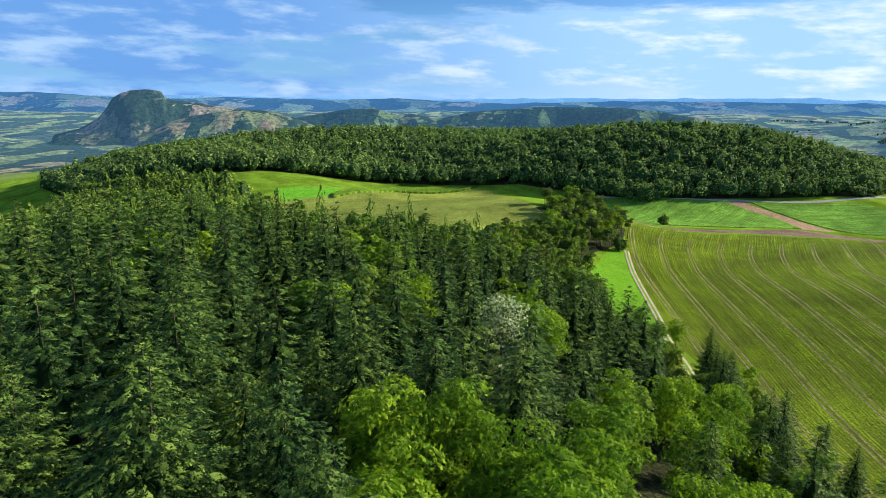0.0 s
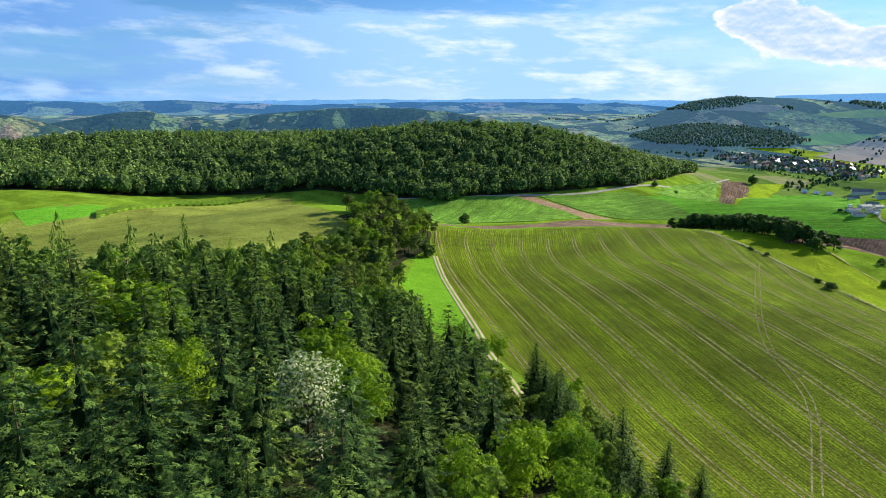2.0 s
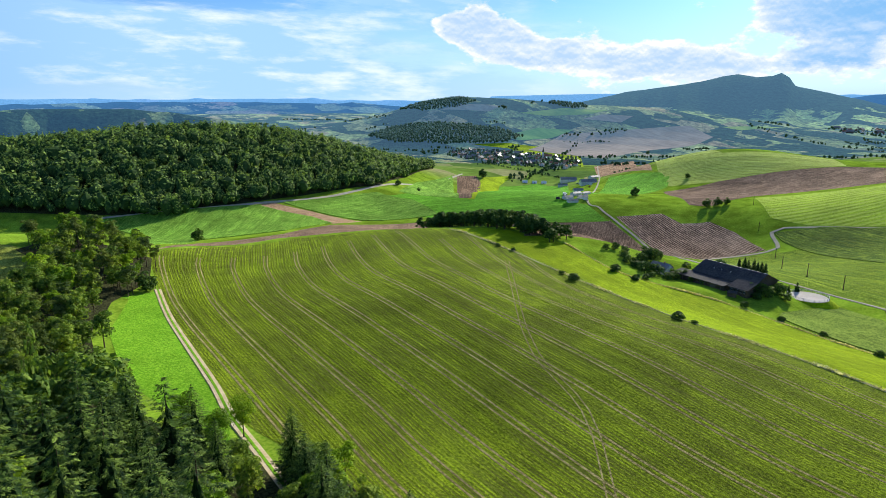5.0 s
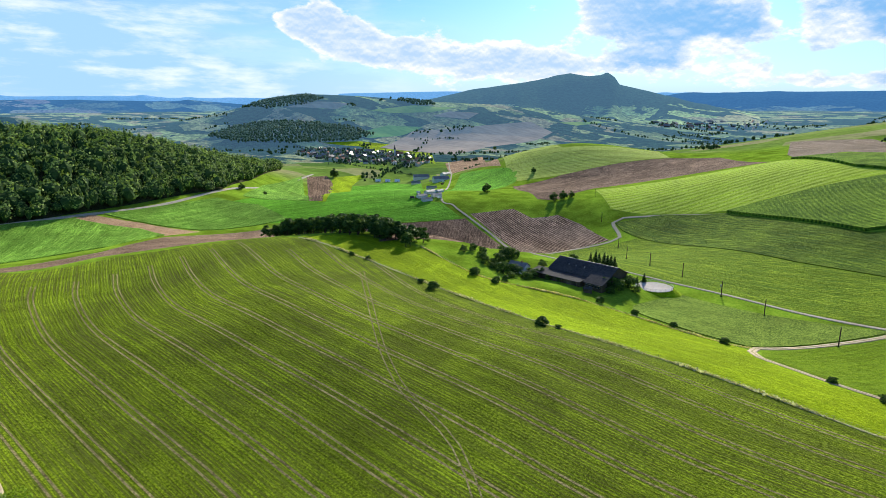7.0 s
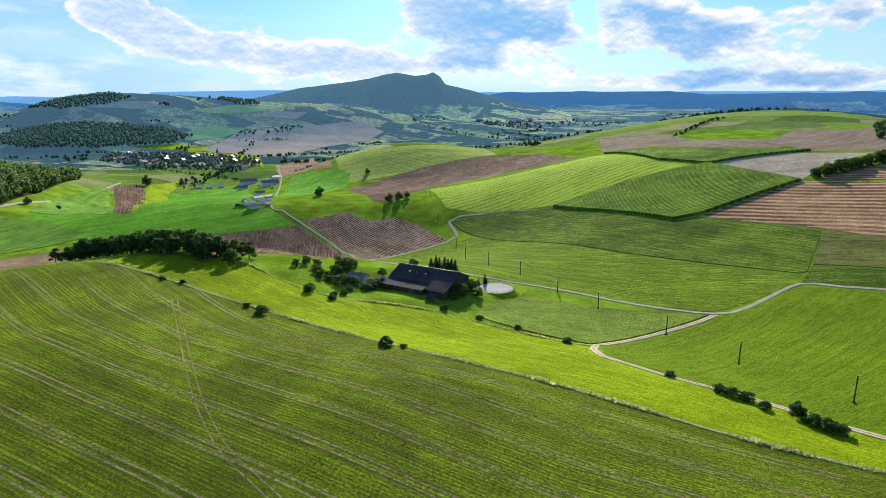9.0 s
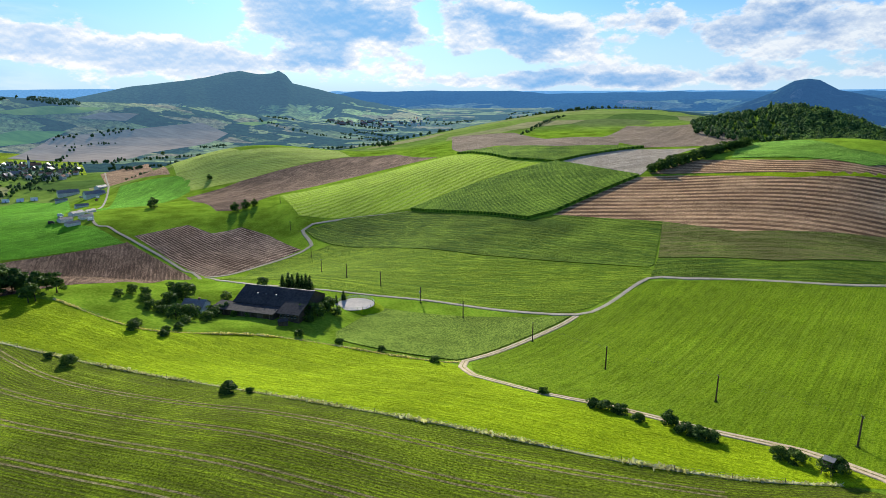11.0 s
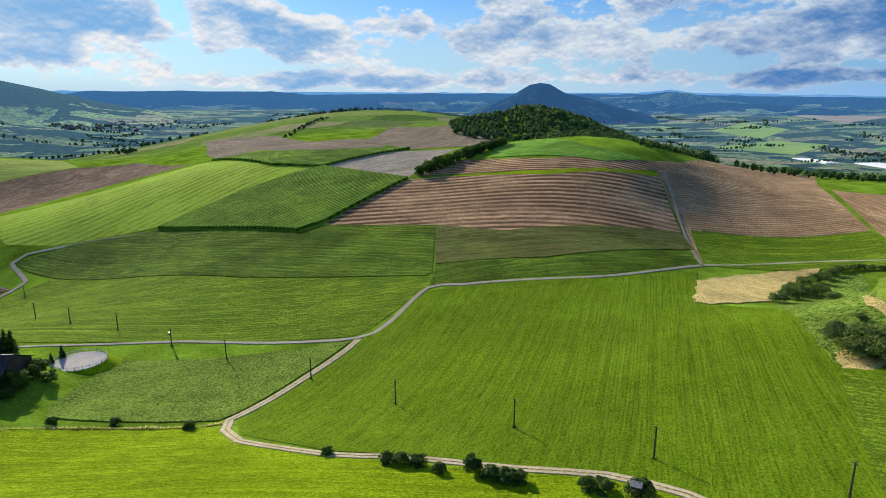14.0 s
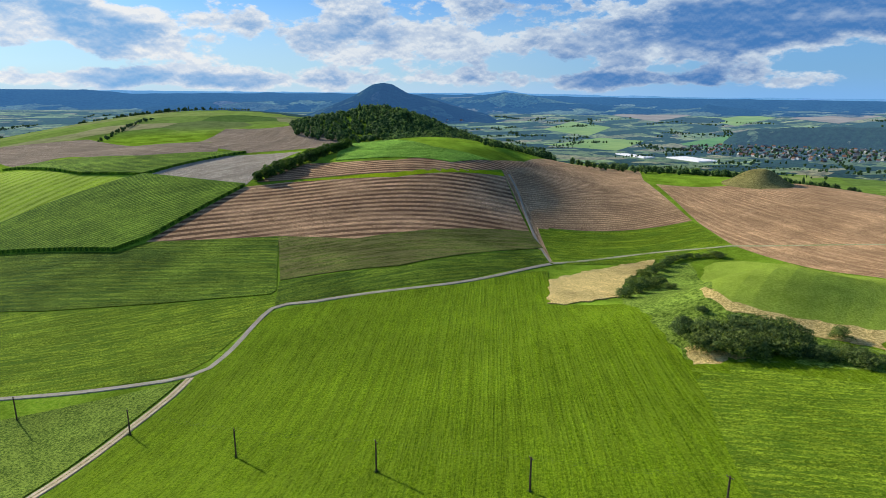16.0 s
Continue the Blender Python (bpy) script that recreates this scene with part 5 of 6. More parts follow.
def lump(r, pointed, fine, sprays=36):
    """The crown of a far tree, one metre wide and high: an uneven core, painted dark for the crown's inner shade, under
    a ragged coat of sprays. Returns its parts and which faces are sprays.
    """
    if fine and pointed:
        v, f = spruce_crown(1.0, 0.95, 11, 6, 9, int(r.integers(1, 999)), 0.17)
        return v, f, np.ones(len(f), int)
    if fine:
        v, f = leafy_crown(2.0, 0.95, 11, 46, int(r.integers(1, 999)), 0.17, 0.05, 0.9)
        return v * [1, 1, 0.5], f, np.ones(len(f), int)
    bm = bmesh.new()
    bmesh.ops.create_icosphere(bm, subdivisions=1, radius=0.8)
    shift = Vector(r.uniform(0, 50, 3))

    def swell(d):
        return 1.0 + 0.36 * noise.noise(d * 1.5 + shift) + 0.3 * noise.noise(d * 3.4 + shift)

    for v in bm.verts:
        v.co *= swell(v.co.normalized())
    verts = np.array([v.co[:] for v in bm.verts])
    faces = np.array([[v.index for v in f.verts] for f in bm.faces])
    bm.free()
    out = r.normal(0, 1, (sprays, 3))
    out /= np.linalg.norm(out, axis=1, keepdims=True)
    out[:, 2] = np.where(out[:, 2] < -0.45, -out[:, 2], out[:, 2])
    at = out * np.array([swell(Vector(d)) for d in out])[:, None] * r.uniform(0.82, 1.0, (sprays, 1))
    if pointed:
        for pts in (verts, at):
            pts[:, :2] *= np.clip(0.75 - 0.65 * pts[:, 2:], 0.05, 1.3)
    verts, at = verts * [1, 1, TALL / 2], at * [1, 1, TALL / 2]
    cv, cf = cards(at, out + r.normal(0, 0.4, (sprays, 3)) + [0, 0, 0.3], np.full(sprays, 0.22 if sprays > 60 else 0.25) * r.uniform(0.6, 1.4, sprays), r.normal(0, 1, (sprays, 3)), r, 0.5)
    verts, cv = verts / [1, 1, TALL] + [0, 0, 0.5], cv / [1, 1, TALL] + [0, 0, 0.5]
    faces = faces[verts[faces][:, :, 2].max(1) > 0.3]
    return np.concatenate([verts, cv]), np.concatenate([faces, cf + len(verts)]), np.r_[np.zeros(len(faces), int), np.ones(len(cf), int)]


# height of a far crown against its half-width
TALL = 2.2


def woods(name, label, places, mat, seed, low=14.0, high=21.0, spruces=0.15, category="woods", fine=False, sprays=36):
    """Far woods: many small crowns in one mesh."""
    r = np.random.default_rng(seed)
    patterns = [[lump(r, pointed, fine, sprays) for _ in range(7)] for pointed in (False, True)]
    vs, fs, kinds, base = [], [], [], 0
    for x, y in places:
        pointed = r.uniform() < spruces
        v, f, coat = patterns[int(pointed)][r.integers(0, 7)]
        h = r.uniform(low, high) * (1.15 if pointed else 1.0)
        w = h * (r.uniform(0.2, 0.26) if pointed else r.uniform(0.34, 0.5))
        a = r.uniform(0, 6.283)
        turned = np.stack([v[:, 0] * math.cos(a) - v[:, 1] * math.sin(a), v[:, 0] * math.sin(a) + v[:, 1] * math.cos(a), v[:, 2]], 1)
        vs.append(turned * [w, w, h] + [x, y, float(surface(x, y)) - 0.5])
        fs.append(f + base)
        kinds.append(coat)
        base += len(v)
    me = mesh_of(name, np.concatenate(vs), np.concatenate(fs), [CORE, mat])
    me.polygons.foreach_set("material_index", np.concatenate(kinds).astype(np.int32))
    return tagged(new(name, me), label, category, kind="stuff")


def scatter(poly, step, seed, jitter=0.42):
    r = np.random.default_rng(seed)
    px, py = np.array(poly, float).T
    xs, ys = np.meshgrid(np.arange(px.min(), px.max(), step), np.arange(py.min(), py.max(), step), indexing="ij")
    xs, ys = xs + r.uniform(-jitter, jitter, xs.shape) * step, ys + r.uniform(-jitter, jitter, ys.shape) * step
    ok = inside(poly, xs, ys)
    return list(zip(xs[ok].tolist(), ys[ok].tolist()))


woods("mixed_wood", "mixed dark green wood on the hillside", FAR_TREES, SUNWOODS, 3, 15, 23, 0.25, fine=True)
woods("mixed_wood", "mixed green wood towards the ridge", FARTHER_TREES, SUNWOODS, 6, 14, 22, 0.25, sprays=90)
RIDGE_WOOD = [(-650, 330), (-552, 428), (-519, 587), (-500, 720), (-545, 860), (-600, 1010), (-640, 1130), (-720, 1130), (-800, 1000), (-860, 800), (-960, 560), (-1150, 420), (-1250, 150), (-1100, -100), (-900, -220), (-760, -160), (-690, 20), (-700, 200)]
woods("ridge_wood", "dense green broadleaf wood on the ridge", [(x, y) for x, y in scatter(RIDGE_WOOD, 9.0, 8) if x > -800 or (y < 480 and x > -1060)], WOODS, 4, 10, 23, 0.14, sprays=66)


# ---- lanes, tracks and field lines ----
def verge(name, label, points, width, gap=0.09):
    """An uneven strip of dry uncut grass: tufts of stalks along a line."""
    r = np.random.default_rng(len(points) * 7)
    line = np.array(curve(points, 1.0))
    f = np.arange(0, len(line) - 1, gap)
    k = f.astype(int)
    at = line[k] + (line[k + 1] - line[k]) * (f - k)[:, None]
    thick = np.array([0.85 + 0.9 * noise.noise(Vector((x * 0.06, y * 0.06, 3.0))) for x, y in at])
    at, thick = at[thick > 0.3], thick[thick > 0.3]
    at = at + r.normal(0, width * 0.3, at.shape) * thick[:, None]
    high = r.uniform(0.35, 0.95, len(at)) * np.clip(thick, 0.5, 1.2)
    centres = np.concatenate([at, (surface(at[:, 0], at[:, 1]) + high * 0.5)[:, None]], 1)
    turn = r.uniform(0, 6.283, len(at))
    facing = np.stack([np.cos(turn), np.sin(turn), r.uniform(0.1, 0.9, len(at))], 1)
    up = np.stack([r.normal(0, 0.5, len(at)), r.normal(0, 0.5, len(at)), np.ones(len(at))], 1)
    return tagged(new(name, mesh_of(name, *cards(centres, facing, high, up, r, 0.5), STALKS)), label, "dry grass", kind="stuff")


way("lane", "grey tarmac farm lane", [(-400, 1485), (-311, 1139), (-239, 779), (-211, 729), (-188, 703), (-158, 670), (-136, 639), (-124, 621), (-102, 515), (-91, 496), (-80, 482), (-58, 446), (-35, 438), (-18, 433), (19, 419), (56, 386), (80, 365), (96, 367), (133, 387), (148, 374), (206, 335), (280, 325)], 2.4, TARMAC, 0.3)
way("lane", "narrow grey lane up the hillside", [(-119, 617), (-102, 615), (-86, 623), (-69, 631), (-41, 642), (-32, 651), (-35, 671), (-38, 688), (-28, 696), (12, 681), (56, 647)], 2.9, TARMAC, 0.3)
way("dirt_track", "pale sandy farm track with worn ruts", [(79, 363), (68, 356), (49, 346), (23, 330), (11, 323), (7, 314), (7, 300), (21, 272), (34, 260), (54, 236), (68, 220), (74, 203), (74, 195), (84, 165), (100, 130)], 2.9, DIRT, 0.3)
way("dirt_track", "pale rutted track along the crop field", [(-298, 225), (-264, 204), (-228, 184), (-194, 165), (-173, 152), (-150, 140), (-110, 118)], 2.8, DIRT, 0.3)
way("field_path", "grey-green field path up the slope", [(282, 326), (307, 350), (338, 378), (371, 407), (394, 431)], 1.6, TARMAC, 0.3)
way("field_path", "pale grassy path along the fields", [(282, 325), (335, 308), (367, 288), (390, 256), (390, 254), (397, 176)], 2.2, DRYGRASS, 0.3)
way("valley_road", "pale gravel road at the foot of the wood", [(-590, 380), (-555, 452), (-529, 526), (-502, 650), (-513, 806), (-577, 1125)], 4.0, GRAVEL, 0.3)
way("grass_ridge_middle", "green grass between the ruts of the track", [(-298, 225), (-264, 204), (-228, 184), (-194, 165), (-173, 152), (-150, 140), (-110, 118)], 0.8, land("rut_grass", **COLOURS["grass"]), 0.36, "verge")
way("grass_ridge_middle", "dry grass between the ruts of the sandy track", [(79, 363), (68, 356), (49, 346), (23, 330), (11, 323), (7, 314), (7, 300), (21, 272), (34, 260), (54, 236), (68, 220), (74, 203), (74, 195), (84, 165), (100, 130)], 0.3, land("rut_grass", dark=(0.22, 0.22, 0.07), light=(0.4, 0.36, 0.16)), 0.36, "verge")
verge("fence_verge", "bleached dry grass under the fence", [(-241, 417), (-182, 366), (-129, 326), (-76, 293), (-34, 258), (3, 233), (33, 217), (48, 210), (63, 204)], 1.5)
verge("fence_verge", "bleached dry grass along the lower fence", [(-151, 393), (-129, 372), (-110, 359), (-89, 358), (-63, 359), (-35, 349), (-2, 326), (8, 321)], 0.9)
way("dry_strip", "bleached dry grass under the fence", [(-241, 417), (-182, 366), (-129, 326), (-76, 293), (-34, 258), (3, 233), (33, 217), (48, 210), (63, 204)], 1.0, DRYGRASS, 0.2, "verge")


def tramlines():
    """Pairs of wheel tracks that run along the crop field between the wood and the fence, and one that crosses them."""
    mat = land("wheel_track", dark=(0.16, 0.14, 0.055), light=(0.29, 0.25, 0.115), patch=0.9)
    along = np.arange(9)[:, None]
    lines = [WOOD_SIDE + (CREST_SIDE - WOOD_SIDE) * (0.1445 * k - 0.027 * along) for k in range(12)]
    lines = [line[[inside(CROP, x, y).item() for x, y in line]] for line in lines]
    lines = [line for line in lines if len(line) > 2]
    lines.append(np.array([(-164, 333), (-127, 253), (-113, 227), (-103, 213), (-90, 200), (-80, 185), (-66, 150)], float))
    for mid in lines:
        d = np.gradient(mid, axis=0)
        d /= np.linalg.norm(d, axis=1, keepdims=True)
        for side in (-1.0, 1.0):
            way("wheel_track", "faint pressed wheel track across the crop", [tuple(q) for q in mid + np.stack([-d[:, 1], d[:, 0]], 1) * side], 0.62 if mid is not lines[-1] else 0.4, mat, 0.1, "track")


tramlines()


# ---- helpers for built things ----
def boxes(name, mat, parts):
    """Boxes (x0, x1, y0, y1, z0, z1) in one mesh."""
    verts, faces = [], []
    for x0, x1, y0, y1, z0, z1 in parts:
        k = len(verts)
        verts += [(x0, y0, z0), (x1, y0, z0), (x1, y1, z0), (x0, y1, z0), (x0, y0, z1), (x1, y0, z1), (x1, y1, z1), (x0, y1, z1)]
        faces += [(k, k + 3, k + 2, k + 1), (k + 4, k + 5, k + 6, k + 7), (k, k + 1, k + 5, k + 4), (k + 1, k + 2, k + 6, k + 5), (k + 2, k + 3, k + 7, k + 6), (k + 3, k, k + 4, k + 7)]
    return mesh_of(name, verts, faces, mat)


def gable_walls(name, mat, length, width, eave, rise, deep=3.0):
    l, w = length / 2, width / 2
    verts = [(-l, -w, -deep), (l, -w, -deep), (l, w, -deep), (-l, w, -deep), (-l, -w, eave), (l, -w, eave), (l, w, eave), (-l, w, eave), (-l, 0, eave + rise), (l, 0, eave + rise)]
    return mesh_of(name, verts, [(0, 1, 5, 4), (2, 3, 7, 6), (1, 2, 6, 9, 5), (3, 0, 4, 8, 7), (0, 3, 2, 1)], mat)


def gable_roof(name, mat, length, width, eave, rise, over=0.5, thick=0.22):
    l, w = length / 2 + over, width / 2 + over
    low = eave - rise * over / (width / 2)
    verts = []
    for z in (0.02, thick):
        verts += [(-l, -w, low + z), (l, -w, low + z), (l, 0, eave + rise + z), (-l, 0, eave + rise + z), (-l, w, low + z), (l, w, low + z)]
    faces = [(0, 3, 2, 1), (3, 4, 5, 2), (6, 7, 8, 9), (9, 8, 11, 10), (0, 1, 7, 6), (4, 10, 11, 5), (0, 6, 9, 3), (3, 9, 10, 4), (1, 2, 8, 7), (2, 5, 11, 8)]
    return mesh_of(name, verts, faces, mat)


def tube(name, mat, path, radius, sides=6, tip=1.0):
    verts, faces = [], []
    pts = [Vector(p) for p in path]
    for k, p in enumerate(pts):
        d = (pts[min(k + 1, len(pts) - 1)] - pts[max(k - 1, 0)]).normalized()
        q = d.to_track_quat("Z", "Y")
        rad = radius * (1 + (tip - 1) * k / (len(pts) - 1))
        verts += [tuple(p + q @ Vector((rad * math.cos(a), rad * math.sin(a), 0))) for a in np.linspace(0, 2 * math.pi, sides, endpoint=False)]
    for k in range(len(pts) - 1):
        for s in range(sides):
            a, b = k * sides + s, k * sides + (s + 1) % sides
            faces.append((a, b, b + sides, a + sides))
    faces += [tuple(range(sides))[::-1], tuple(range(len(verts) - sides, len(verts)))]
    return mesh_of(name, verts, faces, mat)


# ---- bushes, single trees and hedges ----
def make_bush(seed, high, wide, detail=1):
    ob = new("bush")
    tagged(ob, "dark green bush in the grass", "bush")
    attach("stem", trunk_mesh("stem", high * 0.6, 0.07, 4, seed, wide * 0.6), ob)
    attach("foliage", mesh_of("foliage", *leafy_crown(high, wide, (20, 26)[detail - 1], (60, 66)[detail - 1], seed, (0.42, 0.6)[detail - 1], 0.02, 0.85), (BUSH, WILLOW)[detail - 1]), ob)
    ob.location = (0, -6000, -400)
    PROTO_BUSHES.append(ob)
    return ob


PROTO_BUSHES = []
BUSHES = [make_bush(201 + k, 3.4, 2.5) for k in range(4)]
BUSH_SPOTS = [(-73, 286, 1.08), (-67, 285, 0.54), (-114, 364, 0.94), (-102, 358, 0.79), (-51, 362, 0.9), (-35, 353, 0.79), (-19, 343, 0.76), (-1, 324, 0.86), (-79, 391, 0.65), (-58, 376, 0.72), (-124, 317, 1.15), (-182, 364, 0.65), (-170, 357, 0.65), (-132, 325, 0.65), (-114, 359, 1.08), (-102, 353, 0.79), (-98, 363, 0.86), (31, 258, 0.85), (33, 255, 0.98), (36, 252, 0.89), (38, 246, 0.77), (46, 236, 0.98), (48, 233, 1.06), (50, 231, 0.94), (60, 219, 0.94), (62, 216, 1.02), (66, 209, 1.36), (21, 272, 0.68)]
for k, (x, y, size) in enumerate(BUSH_SPOTS):
    plant(BUSHES[k % 4], x, y, size, wide=1.15, group="bushes along the fences and tracks", sink=0.1)
BIG_BUSHES = [make_bush(221 + k, 8.0, 6.2, 2) for k in range(3)]
HEDGE_SPOTS = [(247, 265, 1.8), (264, 268, 1.9), (277, 269, 2), (285, 267, 1.9), (293, 266, 1.6), (282, 276, 1.7), (301, 277, 1.8), (314, 278, 1.7), (326, 278, 1.6), (337, 279, 1.5), (345, 279, 1.4), (351, 277, 1.3), (356, 275, 1.2), (359, 272, 1.1), (361, 267, 1), (363, 263, 1), (364, 259, 1.4), (364, 255, 1.3), (182, 218, 2), (186, 219, 1.5), (199, 217, 0.9), (284, 257, 1.2), (174, 209, 2), (175, 204, 2.3), (176, 199, 2.4), (178, 195, 2.4), (180, 190, 2.5), (181, 186, 2.3), (181, 208, 2.5), (183, 203, 2.6), (185, 198, 2.7), (187, 194, 2.7), (190, 188, 2.6), (188, 185, 2.3), (185, 170, 1.6), (183, 167, 1.7), (182, 164, 1.6), (202, 174, 1.3), (183, 180, 1.4), (182, 175, 1.5)]
for k, (x, y, size) in enumerate(HEDGE_SPOTS):
    plant(BIG_BUSHES[k % 3], x, y, size * 0.42, wide=1.15, label="dense dark bush on the side of the mound", group="bushes round the mound", sink=0.2)

TREE = kind_of_tree("field_tree", "leafy", 9, 4.7, 301, 1, "round dark green tree standing alone in a field", mat=BUSH, low=0.0)
TREE2 = kind_of_tree("farm_tree", "leafy", 10, 5.6, 302, 1, "dense dark green tree beside the farm", mat=BUSH, low=0.0)
FIR = kind_of_tree("fir_tree", "spruce", 9.5, 1.9, 303, 1, "slim dark fir behind the barn")
GROVE_PINES = [kind_of_tree("pine_tree", "leafy", 12.5, 4.2, 311 + k, 0, "dark pine in the grove on the crest", mat=BUSH, low=0.1) for k in range(3)]
for x, y, size in [(-501, 765, 1), (-476, 779, 0.6), (-543, 1146, 2), (-188, 810, 1.35), (-153, 1030, 0.9), (-102, 762, 1.1), (-92, 766, 1.15), (-83, 772, 0.95), (-348, 1841, 1.2), (-462, 388, 1.2), (-299, 220, 1.1), (45, 242, 0.55)]:
    plant(TREE, x, y, size)
for x, y, size, wide in [(-102, 411, 0.9, 1.2), (-106, 410, 0.85, 1.1), (-107, 399, 0.75, 1), (-102, 382, 0.72, 1.15), (-97, 385, 0.75, 1.2), (-113, 388, 0.5, 1.1), (-110, 392, 0.45, 1), (-124, 407, 0.5, 1), (-118, 405, 0.5, 1.1), (-68, 454, 0.6, 1.1), (-48, 385, 0.75, 1.1), (-42, 384, 0.7, 1.2), (-45, 394, 0.7, 1), (-38, 390, 0.6, 1), (-84, 414, 0.45, 1.3), (-94, 401, 0.4, 1.2), (-79, 391, 0.36, 1), (-73, 388, 0.3, 0.9), (-60, 387, 0.36, 1.1), (-88, 392, 0.6, 1.25), (-84, 398, 0.55, 1.2), (-90, 384, 0.5, 1.3), (-108, 386, 0.42, 1.3), (-116, 396, 0.5, 1.2), (-36, 396, 0.62, 1.2), (-33, 388, 0.45, 1.3), (-46, 379, 0.4, 1.3), (-128, 400, 0.4, 1.2), (-97, 374, 0.36, 1.3)]:
    plant(TREE2, x, y, size, wide=wide, group="trees round the farm")
for x, y, size in [(-57, 436, 0.9), (-54, 436, 1.05), (-52, 435, 0.95), (-49, 434, 1.1), (-47, 432, 1), (-45, 433, 1.05), (-43, 432, 1), (-27, 415, 0.7), (-31, 411, 0.5)]:
    plant(FIR, x, y, size, group="firs behind the barn")
for k in range(112):
    f = (k + rng.uniform(0, 0.8)) / 112
    x = np.interp(f, [0, 0.5, 1], [-292, -222, -158]) + rng.uniform(-7, 7)
    y = np.interp(f, [0, 0.5, 1], [478, 440, 398]) + rng.uniform(-9, 9)
    plant(GROVE_PINES[k % 3], x, y, rng.uniform(0.85, 1.12) * (1.0 if 0.12 < f < 0.9 else 0.8), wide=1.25, group="pines of the grove")
HEDGE_TREE = [kind_of_tree("hedge_tree", "leafy", 10, 5.4, 321 + k, 0, "dense dark green hedge tree between the fields", mat=BUSH, low=0.0, leaf_size=0.85) for k in range(2)]
for k in range(44):
    f = (k + rng.uniform(0.2, 0.8)) / 44
    x, y = 240 + 120 * f + rng.uniform(-2, 2), 557 + 26 * f + rng.uniform(-2.5, 2.5)
    plant(HEDGE_TREE[k % 2], x, y, rng.uniform(0.8, 1.15), group="trees of the field hedge")


# ---- fences ----
def fence(name, label, points, gap):
    line = curve(points, 4)
    pts = [Vector(p) for p in line]
    start = pts[0]
    ob = thing(name, label, "fence", start.x, start.y)
    base = ob.matrix_basis.translation
    stake = tube("post", WOOD, [(0, 0, -0.4), (0, 0, 1.35)], 0.075, 6, 0.85)
    carried, tops = 0.0, []
    for a, b in zip(pts, pts[1:]):
        carried += (b - a).length
        if carried >= gap or not tops:
            carried = 0.0
            p = attach("post", stake, ob)
            p.location = Vector((a.x, a.y, float(surface(a.x, a.y)))) - base
            p.rotation_euler = (rng.uniform(-0.07, 0.07), rng.uniform(-0.07, 0.07), 0)
            tops.append(p.location + Vector((0, 0, 1.15)))
    for drop in (0.0, 0.45):
        attach("wire", tube("wire", STEEL, [t - Vector((0, 0, drop)) for t in tops], 0.012, 4), ob)
    return ob


fence("field_fence", "old wooden posts with wire along the crop field", [(-241, 417), (-182, 366), (-129, 326), (-76, 293), (-34, 258), (3, 233), (33, 217), (48, 210), (63, 204)], 11.0)
fence("paddock_fence", "old wooden posts with wire above the paddock", [(-151, 393), (-129, 372), (-110, 359), (-89, 358), (-63, 359), (-35, 349), (-2, 326), (8, 321)], 9.0)


# ---- power line ----
def power_pole(x, y, big=False, turn=70.0):
    ob = thing("power_pole", "weathered wooden power pole with a short crossarm" if not big else "wooden power pole carrying a grey transformer", "pole", x, y, group="poles of the power line", turn=turn)
    attach("pole", tube("pole", TIMBER, [(0, 0, -1.0), (0, 0, 4), (0, 0, 9.0)], 0.25, 8, 0.75), ob)
    arm = attach("crossarm", boxes("crossarm", TIMBER, [(-0.8, 0.8, -0.06, 0.06, 8.55, 8.7)]), ob)
    for s in (-0.7, 0.0, 0.7):
        i = attach("insulator", tube("insulator", STEEL, [(s, 0, 8.7), (s, 0, 8.95)], 0.05, 6), arm)
    if big:
        attach("transformer", boxes("transformer", STEEL, [(-0.5, 0.5, 0.2, 0.85, 5.6, 6.9)]), ob, "grey steel transformer")
        attach("stay", tube("stay", STEEL, [(0, 0, 7.5), (2.6, 1.5, -0.3)], 0.03, 4), ob)
    attach("tuft", mesh_of("tuft", *leafy_crown(0.8, 0.9, 5, 24, int(x) % 50 + 400, 0.22, 0.0, 0.7), BUSH), ob, "rough uncut grass at the foot")
    return ob


POLES = [(-57, 769), (-49, 694), (-34, 620), (-32, 513), (-19, 476), (-2, 450), (14, 415), (29, 386), (47, 341), (56, 295), (70, 254), (82, 217), (93, 179)]
for k, (x, y) in enumerate(POLES):
    power_pole(x, y, k == 6)
for (ax, ay), (bx, by) in zip(POLES, POLES[1:]):
    za, zb = float(surface(ax, ay)) + 8.95, float(surface(bx, by)) + 8.95
    d = Vector((by - ay, ax - bx)).normalized()
    ob = thing("power_cable", "thin sagging power cables between two poles", "cable", ax, ay, za, group="cables of the power line")
    for s in (-0.7, 0.0, 0.7):
        path = [(((bx - ax) * f + d.x * s), ((by - ay) * f + d.y * s), (zb - za) * f - 3.2 * f * (1 - f)) for f in np.linspace(0, 1, 9)]
        attach("cable", tube("cable", CABLE, path, 0.007, 4), ob)


# ---- farm ----
def window_row(parent, wall, xs, y, z, out=-1):
    for x in xs:
        w = attach("window", boxes("window", GLASS, [(x - 0.5, x + 0.5, y + out * 0.05 - 0.03, y + out * 0.05 + 0.03, z, z + 1.1)]), parent)
        attach("window_frame", boxes("window_frame", WHITE, [(x - 0.58, x + 0.58, y + out * 0.03 - 0.03, y + out * 0.03 + 0.03, z - 0.08, z), (x - 0.58, x + 0.58, y + out * 0.03 - 0.03, y + out * 0.03 + 0.03, z + 1.1, z + 1.18)]), w)


